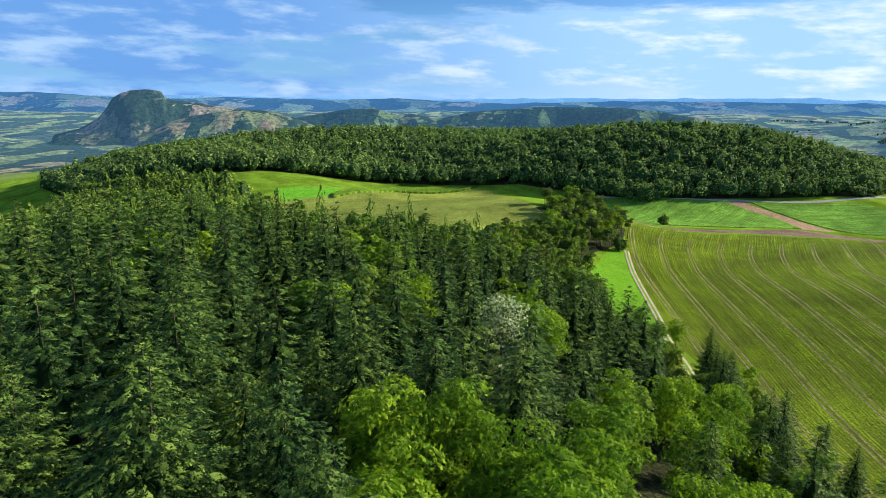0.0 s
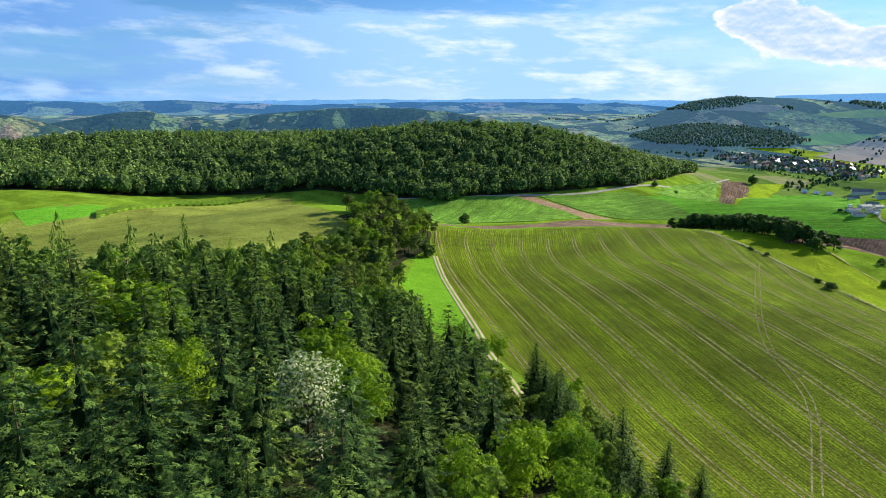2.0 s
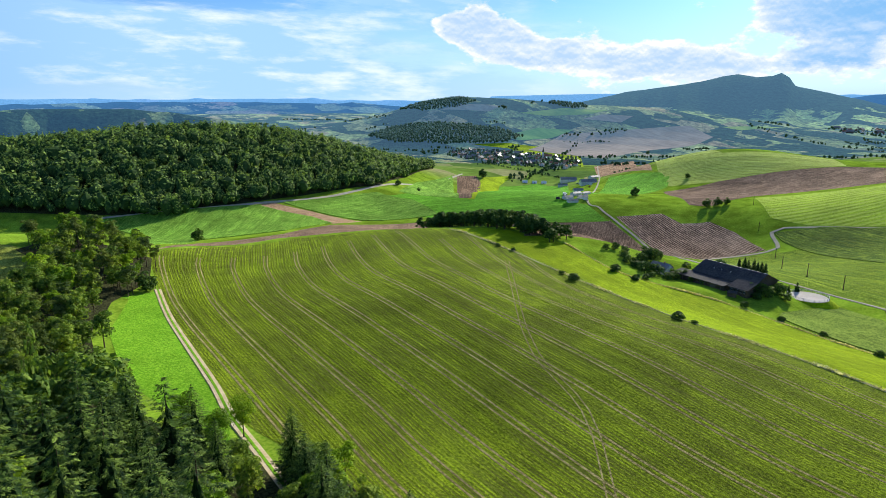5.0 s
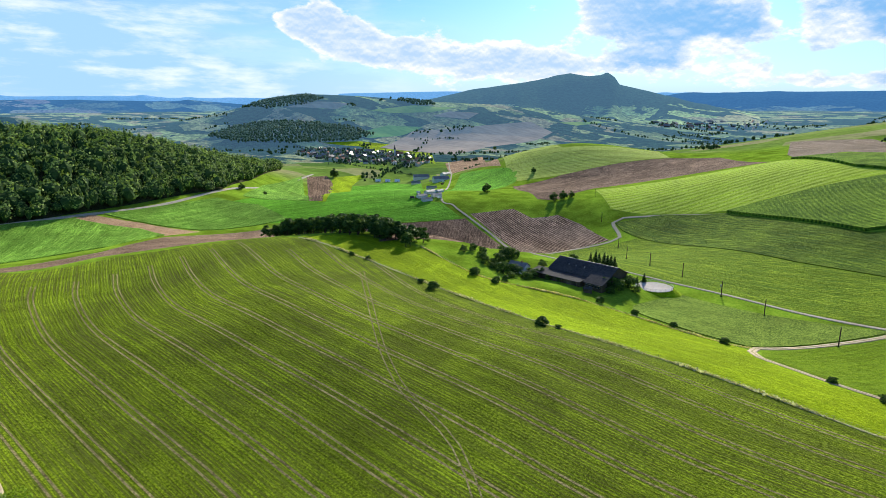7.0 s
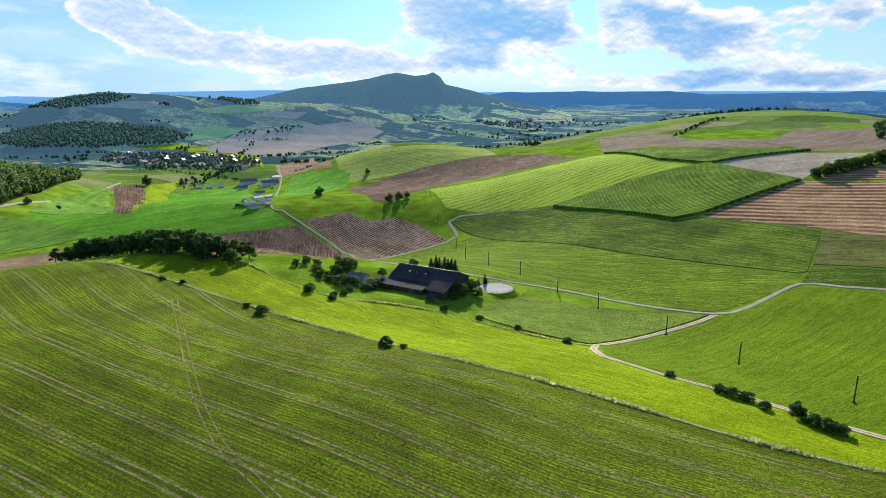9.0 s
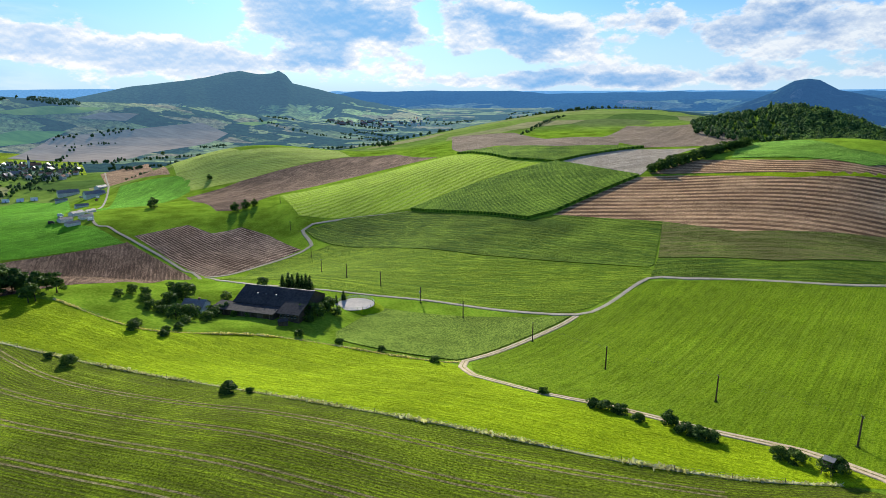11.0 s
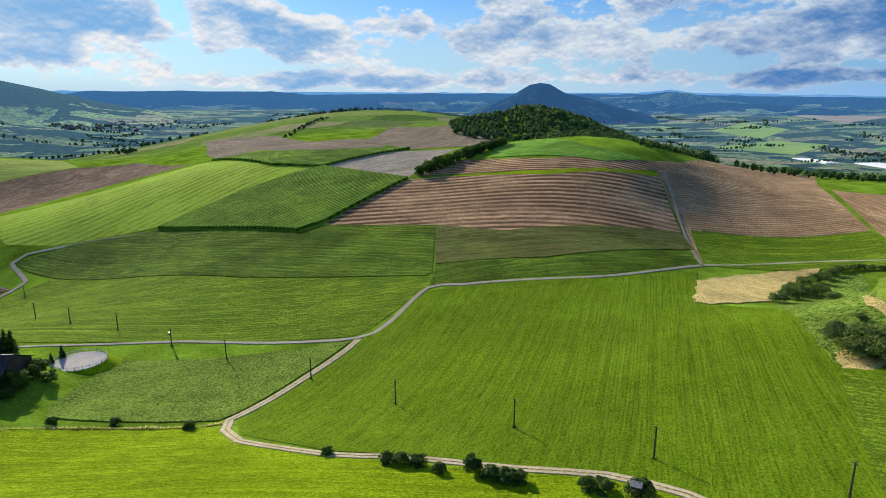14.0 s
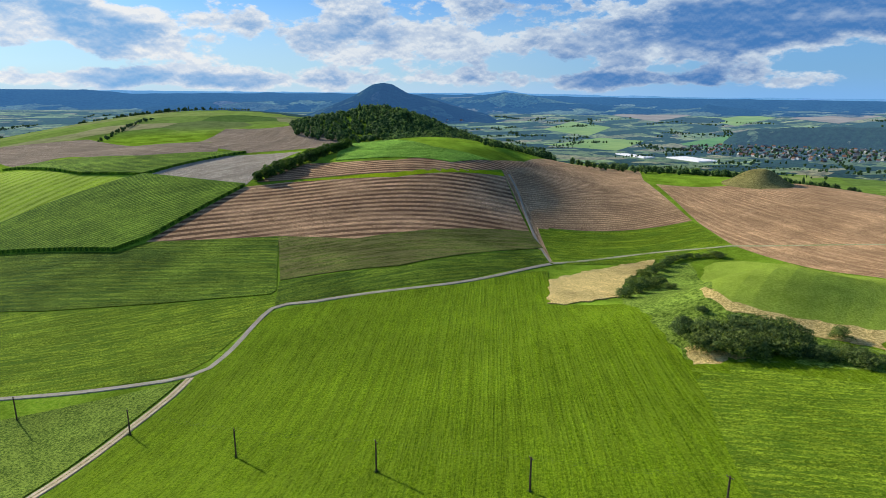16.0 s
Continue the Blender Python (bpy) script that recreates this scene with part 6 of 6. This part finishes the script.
def farm():
    barn = thing("barn", "large dark-roofed timber barn with lean-to wings", "barn", -58, 399.7, 5.2, turn=-32)
    attach("hall_wall", gable_walls("hall_wall", TIMBER, 36, 21, 4.2, 4.8, 5), barn)
    roof = attach("hall_roof", gable_roof("hall_roof", ROOF_DARK, 36, 21, 4.2, 4.8, 0.8), barn, "dark corrugated roof")
    attach("ridge_cap", boxes("ridge_cap", ROOF_GREY, [(-18.8, 18.8, -0.12, 0.12, 9.18, 9.28)]), roof)
    for k in range(24):
        x = -18.3 + 36.6 * k / 23
        attach("roof_seam", mesh_of("roof_seam", [(x - 0.05, -11.2, 4.08), (x + 0.05, -11.2, 4.08), (x + 0.05, -0.2, 9.11), (x - 0.05, -0.2, 9.11), (x, -11.2, 4.19), (x, -0.2, 9.22)], [(0, 4, 5, 3), (4, 1, 2, 5)], ROOF_DARK), roof)
    for x in (-9, -4.5, 1):
        attach("roof_vent", boxes("roof_vent", ROOF_GREY, [(x, x + 0.5, -5.6, -5.1, 6.4, 7.5)]), roof)
    wing = attach("front_wing", boxes("front_wing", TIMBER, [(-25, 6.6, -17.6, -10.6, -5, 2.5)]), barn)
    slab = [(0, 3, 2, 1), (4, 5, 6, 7), (0, 1, 5, 4), (1, 2, 6, 5), (2, 3, 7, 6), (3, 0, 4, 7)]
    attach("wing_roof", mesh_of("wing_roof", [(-25.8, -18.8, 2.45), (7.2, -18.8, 2.45), (7.2, -10.2, 3.6), (-25.8, -10.2, 3.6), (-25.8, -18.8, 2.7), (7.2, -18.8, 2.7), (7.2, -10.2, 3.85), (-25.8, -10.2, 3.85)], slab, ROOF_DARK), barn, "dark lean-to roof")
    for k in range(7):
        x = -24 + 4.8 * k
        attach("wing_post", boxes("wing_post", WOOD, [(x - 0.15, x + 0.15, -17.9, -17.64, -4, 2.45)]), wing)
    side = attach("side_wing", boxes("side_wing", TIMBER, [(8.4, 18.4, -15.6, -10.6, -5, 2.6)]), barn)
    attach("side_roof", mesh_of("side_roof", [(7.8, -16.6, 2.55), (19.2, -16.6, 2.55), (19.2, -7, 5.9), (7.8, -7, 5.9), (7.8, -16.6, 2.8), (19.2, -16.6, 2.8), (19.2, -7, 6.15), (7.8, -7, 6.15)], slab, ROOF_DARK), barn)
    window_row(side, None, (9.6, 11.4, 13.2, 15.0, 16.8), -15.6, 0.8)
    for x in (-14, -7, 0):
        attach("barn_door", boxes("barn_door", WOOD, [(x - 1.6, x + 1.6, -17.72, -17.62, -0.5, 2.1)]), wing)
    house = thing("farmhouse", "small white farmhouse with a grey pitched roof", "house", -96, 400, float(surface(-96, 400)) - 0.5, turn=-24)
    body = attach("wall", gable_walls("wall", PLASTER, 10, 7.5, 3.4, 2.4), house)
    attach("roof", gable_roof("roof", ROOF_GREY, 10, 7.5, 3.4, 2.4), house)
    attach("chimney", boxes("chimney", ROOF_RED, [(1.6, 2.3, -0.4, 0.3, 4.8, 6.7)]), house)
    window_row(body, None, (-3.4, -1.2, 1.2, 3.4), -3.75, 1.2)
    shed = thing("garden_shed", "small dark wooden shed by the paddock", "shed", -57.5, 375, turn=10)
    attach("wall", gable_walls("wall", TIMBER, 4.0, 3.0, 2.1, 0.8, 1), shed)
    attach("roof", gable_roof("roof", ROOF_DARK, 4.0, 3.0, 2.1, 0.8, 0.25, 0.12), shed)


farm()


def riding_ring():
    x, y = -22, 407
    z = 0.4 * float(surface(x, y)) + 0.6 * float(surface(x - 10, y)) + 0.35
    ring = thing("riding_ring", "round fenced riding ring with pale sand", "riding ring", x, y, z)
    sand, faces, bank = [(0, 0, 0.25)], [], []
    for k in range(48):
        a = 2 * math.pi * k / 48
        sand += [(9.6 * math.cos(a), 9.6 * math.sin(a), 0.2), (9.9 * math.cos(a), 9.9 * math.sin(a), 0.05)]
        bank += [(10.0 * math.cos(a), 10.0 * math.sin(a), 0.1), (16.0 * math.cos(a), 15.0 * math.sin(a), -4.2)]
    for k in range(48):
        a, b = 1 + 2 * k, 1 + 2 * ((k + 1) % 48)
        faces += [(0, a, b), (a, a + 1, b + 1, b)]
    attach("sand", mesh_of("sand", sand, faces, SAND), ring, "pale raked sand")
    slope = [(2 * k, 2 * k + 1, 2 * ((k + 1) % 48) + 1, 2 * ((k + 1) % 48)) for k in range(48)]
    attach("bank", mesh_of("bank", bank, slope, land("ring_bank", **COLOURS["lime"])), ring, "grassed bank round the ring")
    stake = tube("post", WOOD, [(0, 0, -0.4), (0, 0, 1.5)], 0.07, 6)
    for k in range(24):
        a = 2 * math.pi * k / 24
        attach("post", stake, ring).location = (9.8 * math.cos(a), 9.8 * math.sin(a), 0.1)
    for h in (0.7, 1.15, 1.5):
        attach("rail", tube("rail", WHITE, [(9.8 * math.cos(a), 9.8 * math.sin(a), h) for a in np.linspace(0, 2 * math.pi, 49)], 0.05, 4), ring, "pale rail")


riding_ring()


def hunting_stand():
    x, y = 64, 209
    ob = thing("hunting_stand", "small wooden hunting stand on four legs", "hunting stand", x, y, turn=30)
    for sx in (-0.8, 0.8):
        for sy in (-0.8, 0.8):
            attach("leg", tube("leg", WOOD, [(sx * 1.25, sy * 1.25, -0.3), (sx, sy, 2.6)], 0.07), ob)
    attach("cabin", boxes("cabin", WOOD, [(-0.95, 0.95, -0.95, 0.95, 2.4, 2.55), (-0.95, -0.88, -0.95, 0.95, 2.55, 3.4), (0.88, 0.95, -0.95, 0.95, 2.55, 3.4), (-0.95, 0.95, -0.95, -0.88, 2.55, 3.3), (-0.95, 0.95, 0.88, 0.95, 2.55, 3.5), (-0.95, -0.85, -0.95, -0.85, 3.3, 4.0), (0.85, 0.95, -0.95, -0.85, 3.3, 4.0), (-0.95, -0.85, 0.85, 0.95, 3.4, 4.0), (0.85, 0.95, 0.85, 0.95, 3.4, 4.0)]), ob)
    attach("roof", boxes("roof", ROOF_GREY, [(-1.25, 1.25, -1.25, 1.25, 4.0, 4.12)]), ob, "pale sheet roof")
    attach("ladder", boxes("ladder", WOOD, [(-0.3, -0.24, -1.15, -1.05, -0.2, 2.7), (0.24, 0.3, -1.15, -1.05, -0.2, 2.7)] + [(-0.3, 0.3, -1.14, -1.06, 0.3 + 0.4 * k, 0.36 + 0.4 * k) for k in range(6)]), ob)


hunting_stand()


def castle_ruin(x, y, z):
    ob = thing("castle_ruin", "grey stone castle ruin on top of the rocky hill", "castle", x, y, z, turn=25)
    stone = plain("ruin_stone", (0.2, 0.19, 0.17), (0.34, 0.32, 0.28), 0.1, 0.95)
    attach("tower", boxes("tower", stone, [(-42, -30, -7, 7, -15, 9)]), ob)
    attach("keep", boxes("keep", stone, [(-12, 14, -9, 9, -15, 5)]), ob)
    for x0, x1, high in ((-30, -12, 3), (14, 36, 2), (36, 40, 6)):
        attach("curtain_wall", boxes("curtain_wall", stone, [(x0, x1, -3, -1, -15, high)]), ob)


castle_ruin(-2315, -250, 122)


# ---- villages ----
def make_house(length, width, eave, rise, roof_mat, wall_mat, label, windows=True):
    ob = new("house")
    tagged(ob, label, "house")
    walls = attach("wall", gable_walls("wall", wall_mat, length, width, eave, rise), ob)
    attach("roof", gable_roof("roof", roof_mat, length, width, eave, rise), ob)
    attach("chimney", boxes("chimney", ROOF_RED, [(length * 0.15, length * 0.15 + 0.7, -0.35, 0.35, eave + rise * 0.6, eave + rise + 0.9)]), ob)
    if windows:
        for z in ((1.0, 3.6) if eave > 4.5 else (1.0,)):
            for x in np.linspace(-length * 0.36, length * 0.36, 4):
                attach("window", boxes("window", GLASS, [(x - 0.55, x + 0.55, -width / 2 - 0.05, -width / 2 + 0.02, z, z + 1.2)]), walls)
    ob.location = (0, -6000, -400)
    PROTO_HOUSES.append(ob)
    return ob


PROTO_HOUSES = []
HOUSES = [make_house(11, 9, 5.2, 3.6, ROOF_RED, PLASTER, "white village house with a red tiled roof"), make_house(13, 9.5, 5.0, 4.0, ROOF_DARK, PLASTER, "pale village house with a dark tiled roof"), make_house(17, 11, 4.5, 4.6, ROOF_GREY, TIMBER, "brown village barn with a grey roof"), make_house(10, 8.5, 5.4, 3.2, ROOF_RED, PLASTER, "small plastered house with a tiled roof")]
BARN = make_house(30, 17, 5.5, 4.2, ROOF_GREY, PLASTER, "large pale farm barn with a grey roof", False)
HALL = make_house(24, 12, 4.5, 3.0, ROOF_GREY, PLASTER, "pale farm building with a grey roof", False)


def put_house(proto, x, y, turn, size=1.0, label="", group=""):
    ob = copy_thing(proto, pose(x, y, float(surface(x, y)), 0, 0, turn))
    ob.scale = (size, size, size)
    return tagged(ob, label, group=group)


def village(poly, step, seed, group, size=1.0, keep=1.0):
    r = np.random.default_rng(seed)
    for k, (x, y) in enumerate(scatter(poly, step, seed, 0.3)):
        if r.uniform() < keep:
            put_house(HOUSES[r.integers(0, 4)], x, y, r.choice([0, 20, 75, 95, 160]) + r.uniform(-12, 12), size * r.uniform(0.85, 1.15), group=group)


VILLAGE = [(-846, 1570), (-686, 1430), (-562, 1372), (-462, 1388), (-430, 1460), (-480, 1600), (-716, 1760), (-900, 1720)]
village(VILLAGE, 32, 21, "houses of the village", 0.95, 0.85)
put_house(BARN, -393, 1225, 25, 1.0)
put_house(BARN, -319, 1093, 30, 0.9)
put_house(HALL, -335, 1193, 60, 0.8)
put_house(HALL, -384, 1160, 20, 0.7)
put_house(HALL, -250, 770, 60, 0.55, "low grey farm shed beside the lane")
put_house(HALL, -238, 756, 45, 0.5, "low grey farm shed beside the lane")
put_house(HALL, -253, 746, 50, 0.5, "low grey farm shed beside the lane")
put_house(HALL, -244, 735, 40, 0.5, "low grey farm shed beside the lane")
put_house(HALL, -242, 785, 60, 0.45, "low grey farm shed beside the lane")
put_house(BARN, -305, 980, 30, 0.5, "low grey farm shed beside the lane")


def parked_van(x, y, turn, paint, label):
    ob = thing("parked_van", label, "vehicle", x, y, group="vehicles in the farmyard", turn=turn)
    attach("body", boxes("body", paint, [(-2.6, 1.4, -1.0, 1.0, 0.5, 2.7), (1.4, 2.5, -0.98, 0.98, 0.5, 1.5)]), ob)
    attach("windscreen", mesh_of("windscreen", [(1.42, -0.9, 2.5), (1.42, 0.9, 2.5), (2.1, 0.9, 1.52), (2.1, -0.9, 1.52)], [(0, 3, 2, 1)], GLASS), ob)
    for wx in (-1.7, 1.6):
        for wy in (-0.95, 0.95):
            attach("wheel", tube("wheel", ROOF_DARK, [(wx, wy - 0.12, 0.38), (wx, wy + 0.12, 0.38)], 0.38, 10), ob)


for x, y, turn, paint, label in ((-262, 764, 20, WHITE, "white van parked in the farmyard"), (-258, 752, 70, STEEL, "grey van parked in the farmyard"), (-232, 748, 40, WHITE, "white van parked by the shed"), (-262, 738, 10, ROOF_DARK, "dark van parked by the shed"), (-330, 1120, 60, WHITE, "white van parked beside the barn"), (-306, 1060, 30, WHITE, "white van parked beside the lane"), (-350, 1140, 15, STEEL, "grey van parked beside the barn"), (-300, 1030, 80, ROOF_RED, "red van parked beside the lane")):
    parked_van(x, y, turn, paint, label)


def church(x, y):
    ob = thing("church", "white village church with a pointed spire", "church", x, y, turn=20)
    attach("nave", gable_walls("nave", PLASTER, 20, 11, 7, 5), ob)
    attach("nave_roof", gable_roof("nave_roof", ROOF_RED, 20, 11, 7, 5), ob)
    attach("tower", boxes("tower", PLASTER, [(-14.5, -9.8, -2.6, 2.6, -2, 18)]), ob)
    attach("spire", mesh_of("spire", [(-14.9, -3, 18), (-9.4, -3, 18), (-9.4, 3, 18), (-14.9, 3, 18), (-12.15, 0, 31)], [(0, 1, 4), (1, 2, 4), (2, 3, 4), (3, 0, 4), (3, 2, 1, 0)], ROOF_DARK), ob)


church(-560, 1600)


def tent(x, y):
    ob = thing("tunnel_tent", "small white pointed tent on the grass", "tent", x, y, group="white tents by the village", turn=20)
    attach("canvas", mesh_of("canvas", [(-5, -4, 0), (5, -4, 0), (5, 4, 0), (-5, 4, 0), (-5, 0, 5), (5, 0, 5)], [(0, 1, 5, 4), (2, 3, 4, 5), (1, 2, 5), (3, 0, 4)], WHITE), ob)
    attach("door_flap", mesh_of("door_flap", [(-1, -4.02, 0), (1, -4.02, 0), (0, -2.0, 2.6)], [(0, 1, 2)], ROOF_GREY), ob)


for x, y in ((-472, 1195), (-455, 1203), (-438, 1211)):
    tent(x, y)
TOWN = [(1760, 800), (1700, 560), (1730, 330), (1880, 230), (2060, 280), (2080, 520), (1960, 760)]
village(TOWN, 28, 23, "houses of the town", 0.8, 0.85)
VILLAGE_SOUTH = [(150, 2450), (420, 2500), (640, 2620), (600, 2850), (300, 2900), (120, 2700)]
village(VILLAGE_SOUTH, 52, 25, "houses under the mountain", 1.15, 0.75)
VILLAGE_EAST = [(1850, 1900), (2050, 1750), (2200, 1900), (2000, 2100)]
village(VILLAGE_EAST, 55, 27, "houses in the far valley", 1.15, 0.7)


def greenhouse(x, y, turn, bays):
    ob = thing("greenhouse", "long low white greenhouse in the valley", "greenhouse", x, y, group="greenhouses in the valley", turn=turn)
    for k in range(bays):
        verts, faces = [], []
        for x0 in (-60, 60):
            verts += [(x0, k * 9 + 4.4 * math.cos(a) + 4.5, 3.6 * math.sin(a)) for a in np.linspace(0, math.pi, 9)]
        faces = [(s, s + 1, s + 10, s + 9) for s in range(8)] + [tuple(range(9))[::-1], tuple(range(9, 18))]
        attach("bay", mesh_of("bay", verts, faces, WHITE), ob)


greenhouse(1590, 640, 58, 7)
greenhouse(1560, 790, 60, 4)

def grassy_knob(x, y, radius, high):
    """A steep rounded grassy hillock."""
    rows, cols = 9, 36
    verts, faces = [], []
    for r in range(rows + 1):
        f = r / rows
        for k in range(cols):
            a = 2 * math.pi * k / cols
            d = radius * f * (1 + 0.12 * noise.noise(Vector((math.cos(a) * 1.3, math.sin(a) * 1.3, 4.0))))
            px, py = x + d * math.cos(a) * 1.35, y + d * math.sin(a)
            verts.append((px, py, float(surface(px, py)) - 1.0 + high * (math.cos(math.pi * f) + 1) / 2 + 0.8 * noise.noise(Vector((px * 0.08, py * 0.08, 1.0)))))
    for r in range(rows):
        for k in range(cols):
            a, b = r * cols + k, r * cols + (k + 1) % cols
            faces.append((a, a + cols, b + cols, b))
    mat = land("knob_grass", dark=(0.12, 0.12, 0.03), light=(0.27, 0.24, 0.09), patch=1.0)
    tagged(new("grassy_knob", mesh_of("grassy_knob", verts, faces, mat, True)), "steep rounded knob of dry yellow-green grass", "hillock", kind="structure")


grassy_knob(602, 290, 38, 15)


def plot(name, label, mat, poly):
    """A far field in the valley."""
    LAYER[0] += 1
    tagged(new(name, drape(name, poly, mat, 0.4 + 0.012 * LAYER[0], skirt=False)), label, "field", kind="structure")


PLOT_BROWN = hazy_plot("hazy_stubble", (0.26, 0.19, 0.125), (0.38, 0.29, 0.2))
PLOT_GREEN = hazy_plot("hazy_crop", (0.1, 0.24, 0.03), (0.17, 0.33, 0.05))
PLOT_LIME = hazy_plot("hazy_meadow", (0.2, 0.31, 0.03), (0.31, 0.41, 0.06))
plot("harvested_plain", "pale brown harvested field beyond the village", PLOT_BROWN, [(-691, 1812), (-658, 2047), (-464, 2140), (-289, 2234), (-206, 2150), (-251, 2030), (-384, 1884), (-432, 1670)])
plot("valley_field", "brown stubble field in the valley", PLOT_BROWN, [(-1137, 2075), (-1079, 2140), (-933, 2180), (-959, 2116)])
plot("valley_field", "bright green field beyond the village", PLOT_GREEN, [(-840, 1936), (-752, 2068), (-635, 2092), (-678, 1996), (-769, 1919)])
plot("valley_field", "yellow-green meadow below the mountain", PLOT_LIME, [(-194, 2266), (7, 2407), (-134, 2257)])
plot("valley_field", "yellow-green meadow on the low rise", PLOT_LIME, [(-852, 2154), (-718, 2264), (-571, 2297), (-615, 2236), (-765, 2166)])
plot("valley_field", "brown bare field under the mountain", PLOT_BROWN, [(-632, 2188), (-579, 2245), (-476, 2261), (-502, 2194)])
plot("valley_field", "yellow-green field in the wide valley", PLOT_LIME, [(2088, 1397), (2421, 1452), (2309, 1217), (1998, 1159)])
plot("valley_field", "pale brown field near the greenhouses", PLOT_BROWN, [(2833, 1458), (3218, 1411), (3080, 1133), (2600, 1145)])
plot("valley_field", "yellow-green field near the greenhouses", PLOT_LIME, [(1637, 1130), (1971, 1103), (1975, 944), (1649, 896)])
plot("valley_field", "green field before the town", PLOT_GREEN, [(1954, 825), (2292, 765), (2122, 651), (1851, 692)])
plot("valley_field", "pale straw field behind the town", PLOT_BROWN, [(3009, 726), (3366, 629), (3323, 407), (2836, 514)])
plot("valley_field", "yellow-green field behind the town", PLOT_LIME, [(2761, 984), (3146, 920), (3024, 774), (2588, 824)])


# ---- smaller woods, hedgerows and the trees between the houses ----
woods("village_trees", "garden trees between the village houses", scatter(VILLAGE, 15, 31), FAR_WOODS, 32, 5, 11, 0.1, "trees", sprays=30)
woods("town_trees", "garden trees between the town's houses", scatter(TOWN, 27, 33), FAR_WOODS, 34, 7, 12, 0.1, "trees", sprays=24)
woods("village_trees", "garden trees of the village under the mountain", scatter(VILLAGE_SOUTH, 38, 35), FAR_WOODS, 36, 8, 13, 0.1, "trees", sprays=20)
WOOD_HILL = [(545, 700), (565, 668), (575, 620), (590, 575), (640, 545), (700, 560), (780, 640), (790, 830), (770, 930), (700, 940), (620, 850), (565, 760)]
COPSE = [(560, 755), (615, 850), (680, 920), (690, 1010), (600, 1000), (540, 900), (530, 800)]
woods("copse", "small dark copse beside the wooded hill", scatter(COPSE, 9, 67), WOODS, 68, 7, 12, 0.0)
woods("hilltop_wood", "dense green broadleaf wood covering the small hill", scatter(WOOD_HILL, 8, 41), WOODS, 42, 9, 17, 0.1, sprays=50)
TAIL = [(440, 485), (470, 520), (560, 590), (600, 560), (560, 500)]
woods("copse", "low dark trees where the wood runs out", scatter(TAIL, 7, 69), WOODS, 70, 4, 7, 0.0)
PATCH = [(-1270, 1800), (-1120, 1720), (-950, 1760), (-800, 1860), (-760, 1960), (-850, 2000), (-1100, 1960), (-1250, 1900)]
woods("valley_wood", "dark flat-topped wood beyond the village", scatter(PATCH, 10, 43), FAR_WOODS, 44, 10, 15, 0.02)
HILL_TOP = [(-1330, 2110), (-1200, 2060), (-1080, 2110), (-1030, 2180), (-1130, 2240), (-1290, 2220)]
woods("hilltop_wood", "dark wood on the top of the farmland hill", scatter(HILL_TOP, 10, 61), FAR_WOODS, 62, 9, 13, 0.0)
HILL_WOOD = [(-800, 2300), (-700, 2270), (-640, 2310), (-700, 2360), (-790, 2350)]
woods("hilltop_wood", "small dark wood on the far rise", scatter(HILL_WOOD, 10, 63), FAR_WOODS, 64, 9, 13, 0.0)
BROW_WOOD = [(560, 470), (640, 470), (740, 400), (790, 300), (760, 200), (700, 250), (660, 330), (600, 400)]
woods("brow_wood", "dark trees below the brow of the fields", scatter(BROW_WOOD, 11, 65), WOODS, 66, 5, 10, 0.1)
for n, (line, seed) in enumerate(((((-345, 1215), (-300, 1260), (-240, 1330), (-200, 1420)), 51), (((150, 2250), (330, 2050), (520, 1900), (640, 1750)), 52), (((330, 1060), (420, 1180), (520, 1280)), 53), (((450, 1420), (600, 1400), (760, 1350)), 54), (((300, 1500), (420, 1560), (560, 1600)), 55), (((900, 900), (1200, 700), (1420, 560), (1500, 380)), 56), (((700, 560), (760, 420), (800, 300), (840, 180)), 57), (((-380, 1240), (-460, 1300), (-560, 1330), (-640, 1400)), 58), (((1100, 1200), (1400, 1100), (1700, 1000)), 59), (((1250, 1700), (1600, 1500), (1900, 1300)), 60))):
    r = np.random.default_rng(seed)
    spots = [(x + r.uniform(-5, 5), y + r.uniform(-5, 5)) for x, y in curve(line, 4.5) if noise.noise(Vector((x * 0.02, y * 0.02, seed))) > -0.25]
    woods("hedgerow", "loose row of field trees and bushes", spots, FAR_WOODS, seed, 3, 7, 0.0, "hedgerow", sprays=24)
def valley_trees():
    """Small woods, rows and single trees strewn over the far valley."""
    r = np.random.default_rng(77)
    spots = []
    for _ in range(150):
        a, d = radians(r.uniform(-50, 92)), r.uniform(1250, 3100)
        x, y = -40 + d * math.sin(a), 90 + d * math.cos(a)
        long, wide, turn = r.uniform(20, 150), r.uniform(4, 26), r.uniform(0, 3.14)
        for _ in range(int(6 + long * wide / 75)):
            u, v = r.uniform(-long, long), r.uniform(-wide, wide)
            spots.append((x + u * math.cos(turn) - v * math.sin(turn), y + u * math.sin(turn) + v * math.cos(turn)))
    woods("valley_trees", "strewn copses and hedges in the far valley", spots, FAR_WOODS, 78, 5, 11, 0.05, "trees", sprays=8)


valley_trees()
for ob in PROTOTYPES + PROTO_BUSHES + PROTO_HOUSES:
    for o in (*ob.children_recursive, ob):
        bpy.data.objects.remove(o)
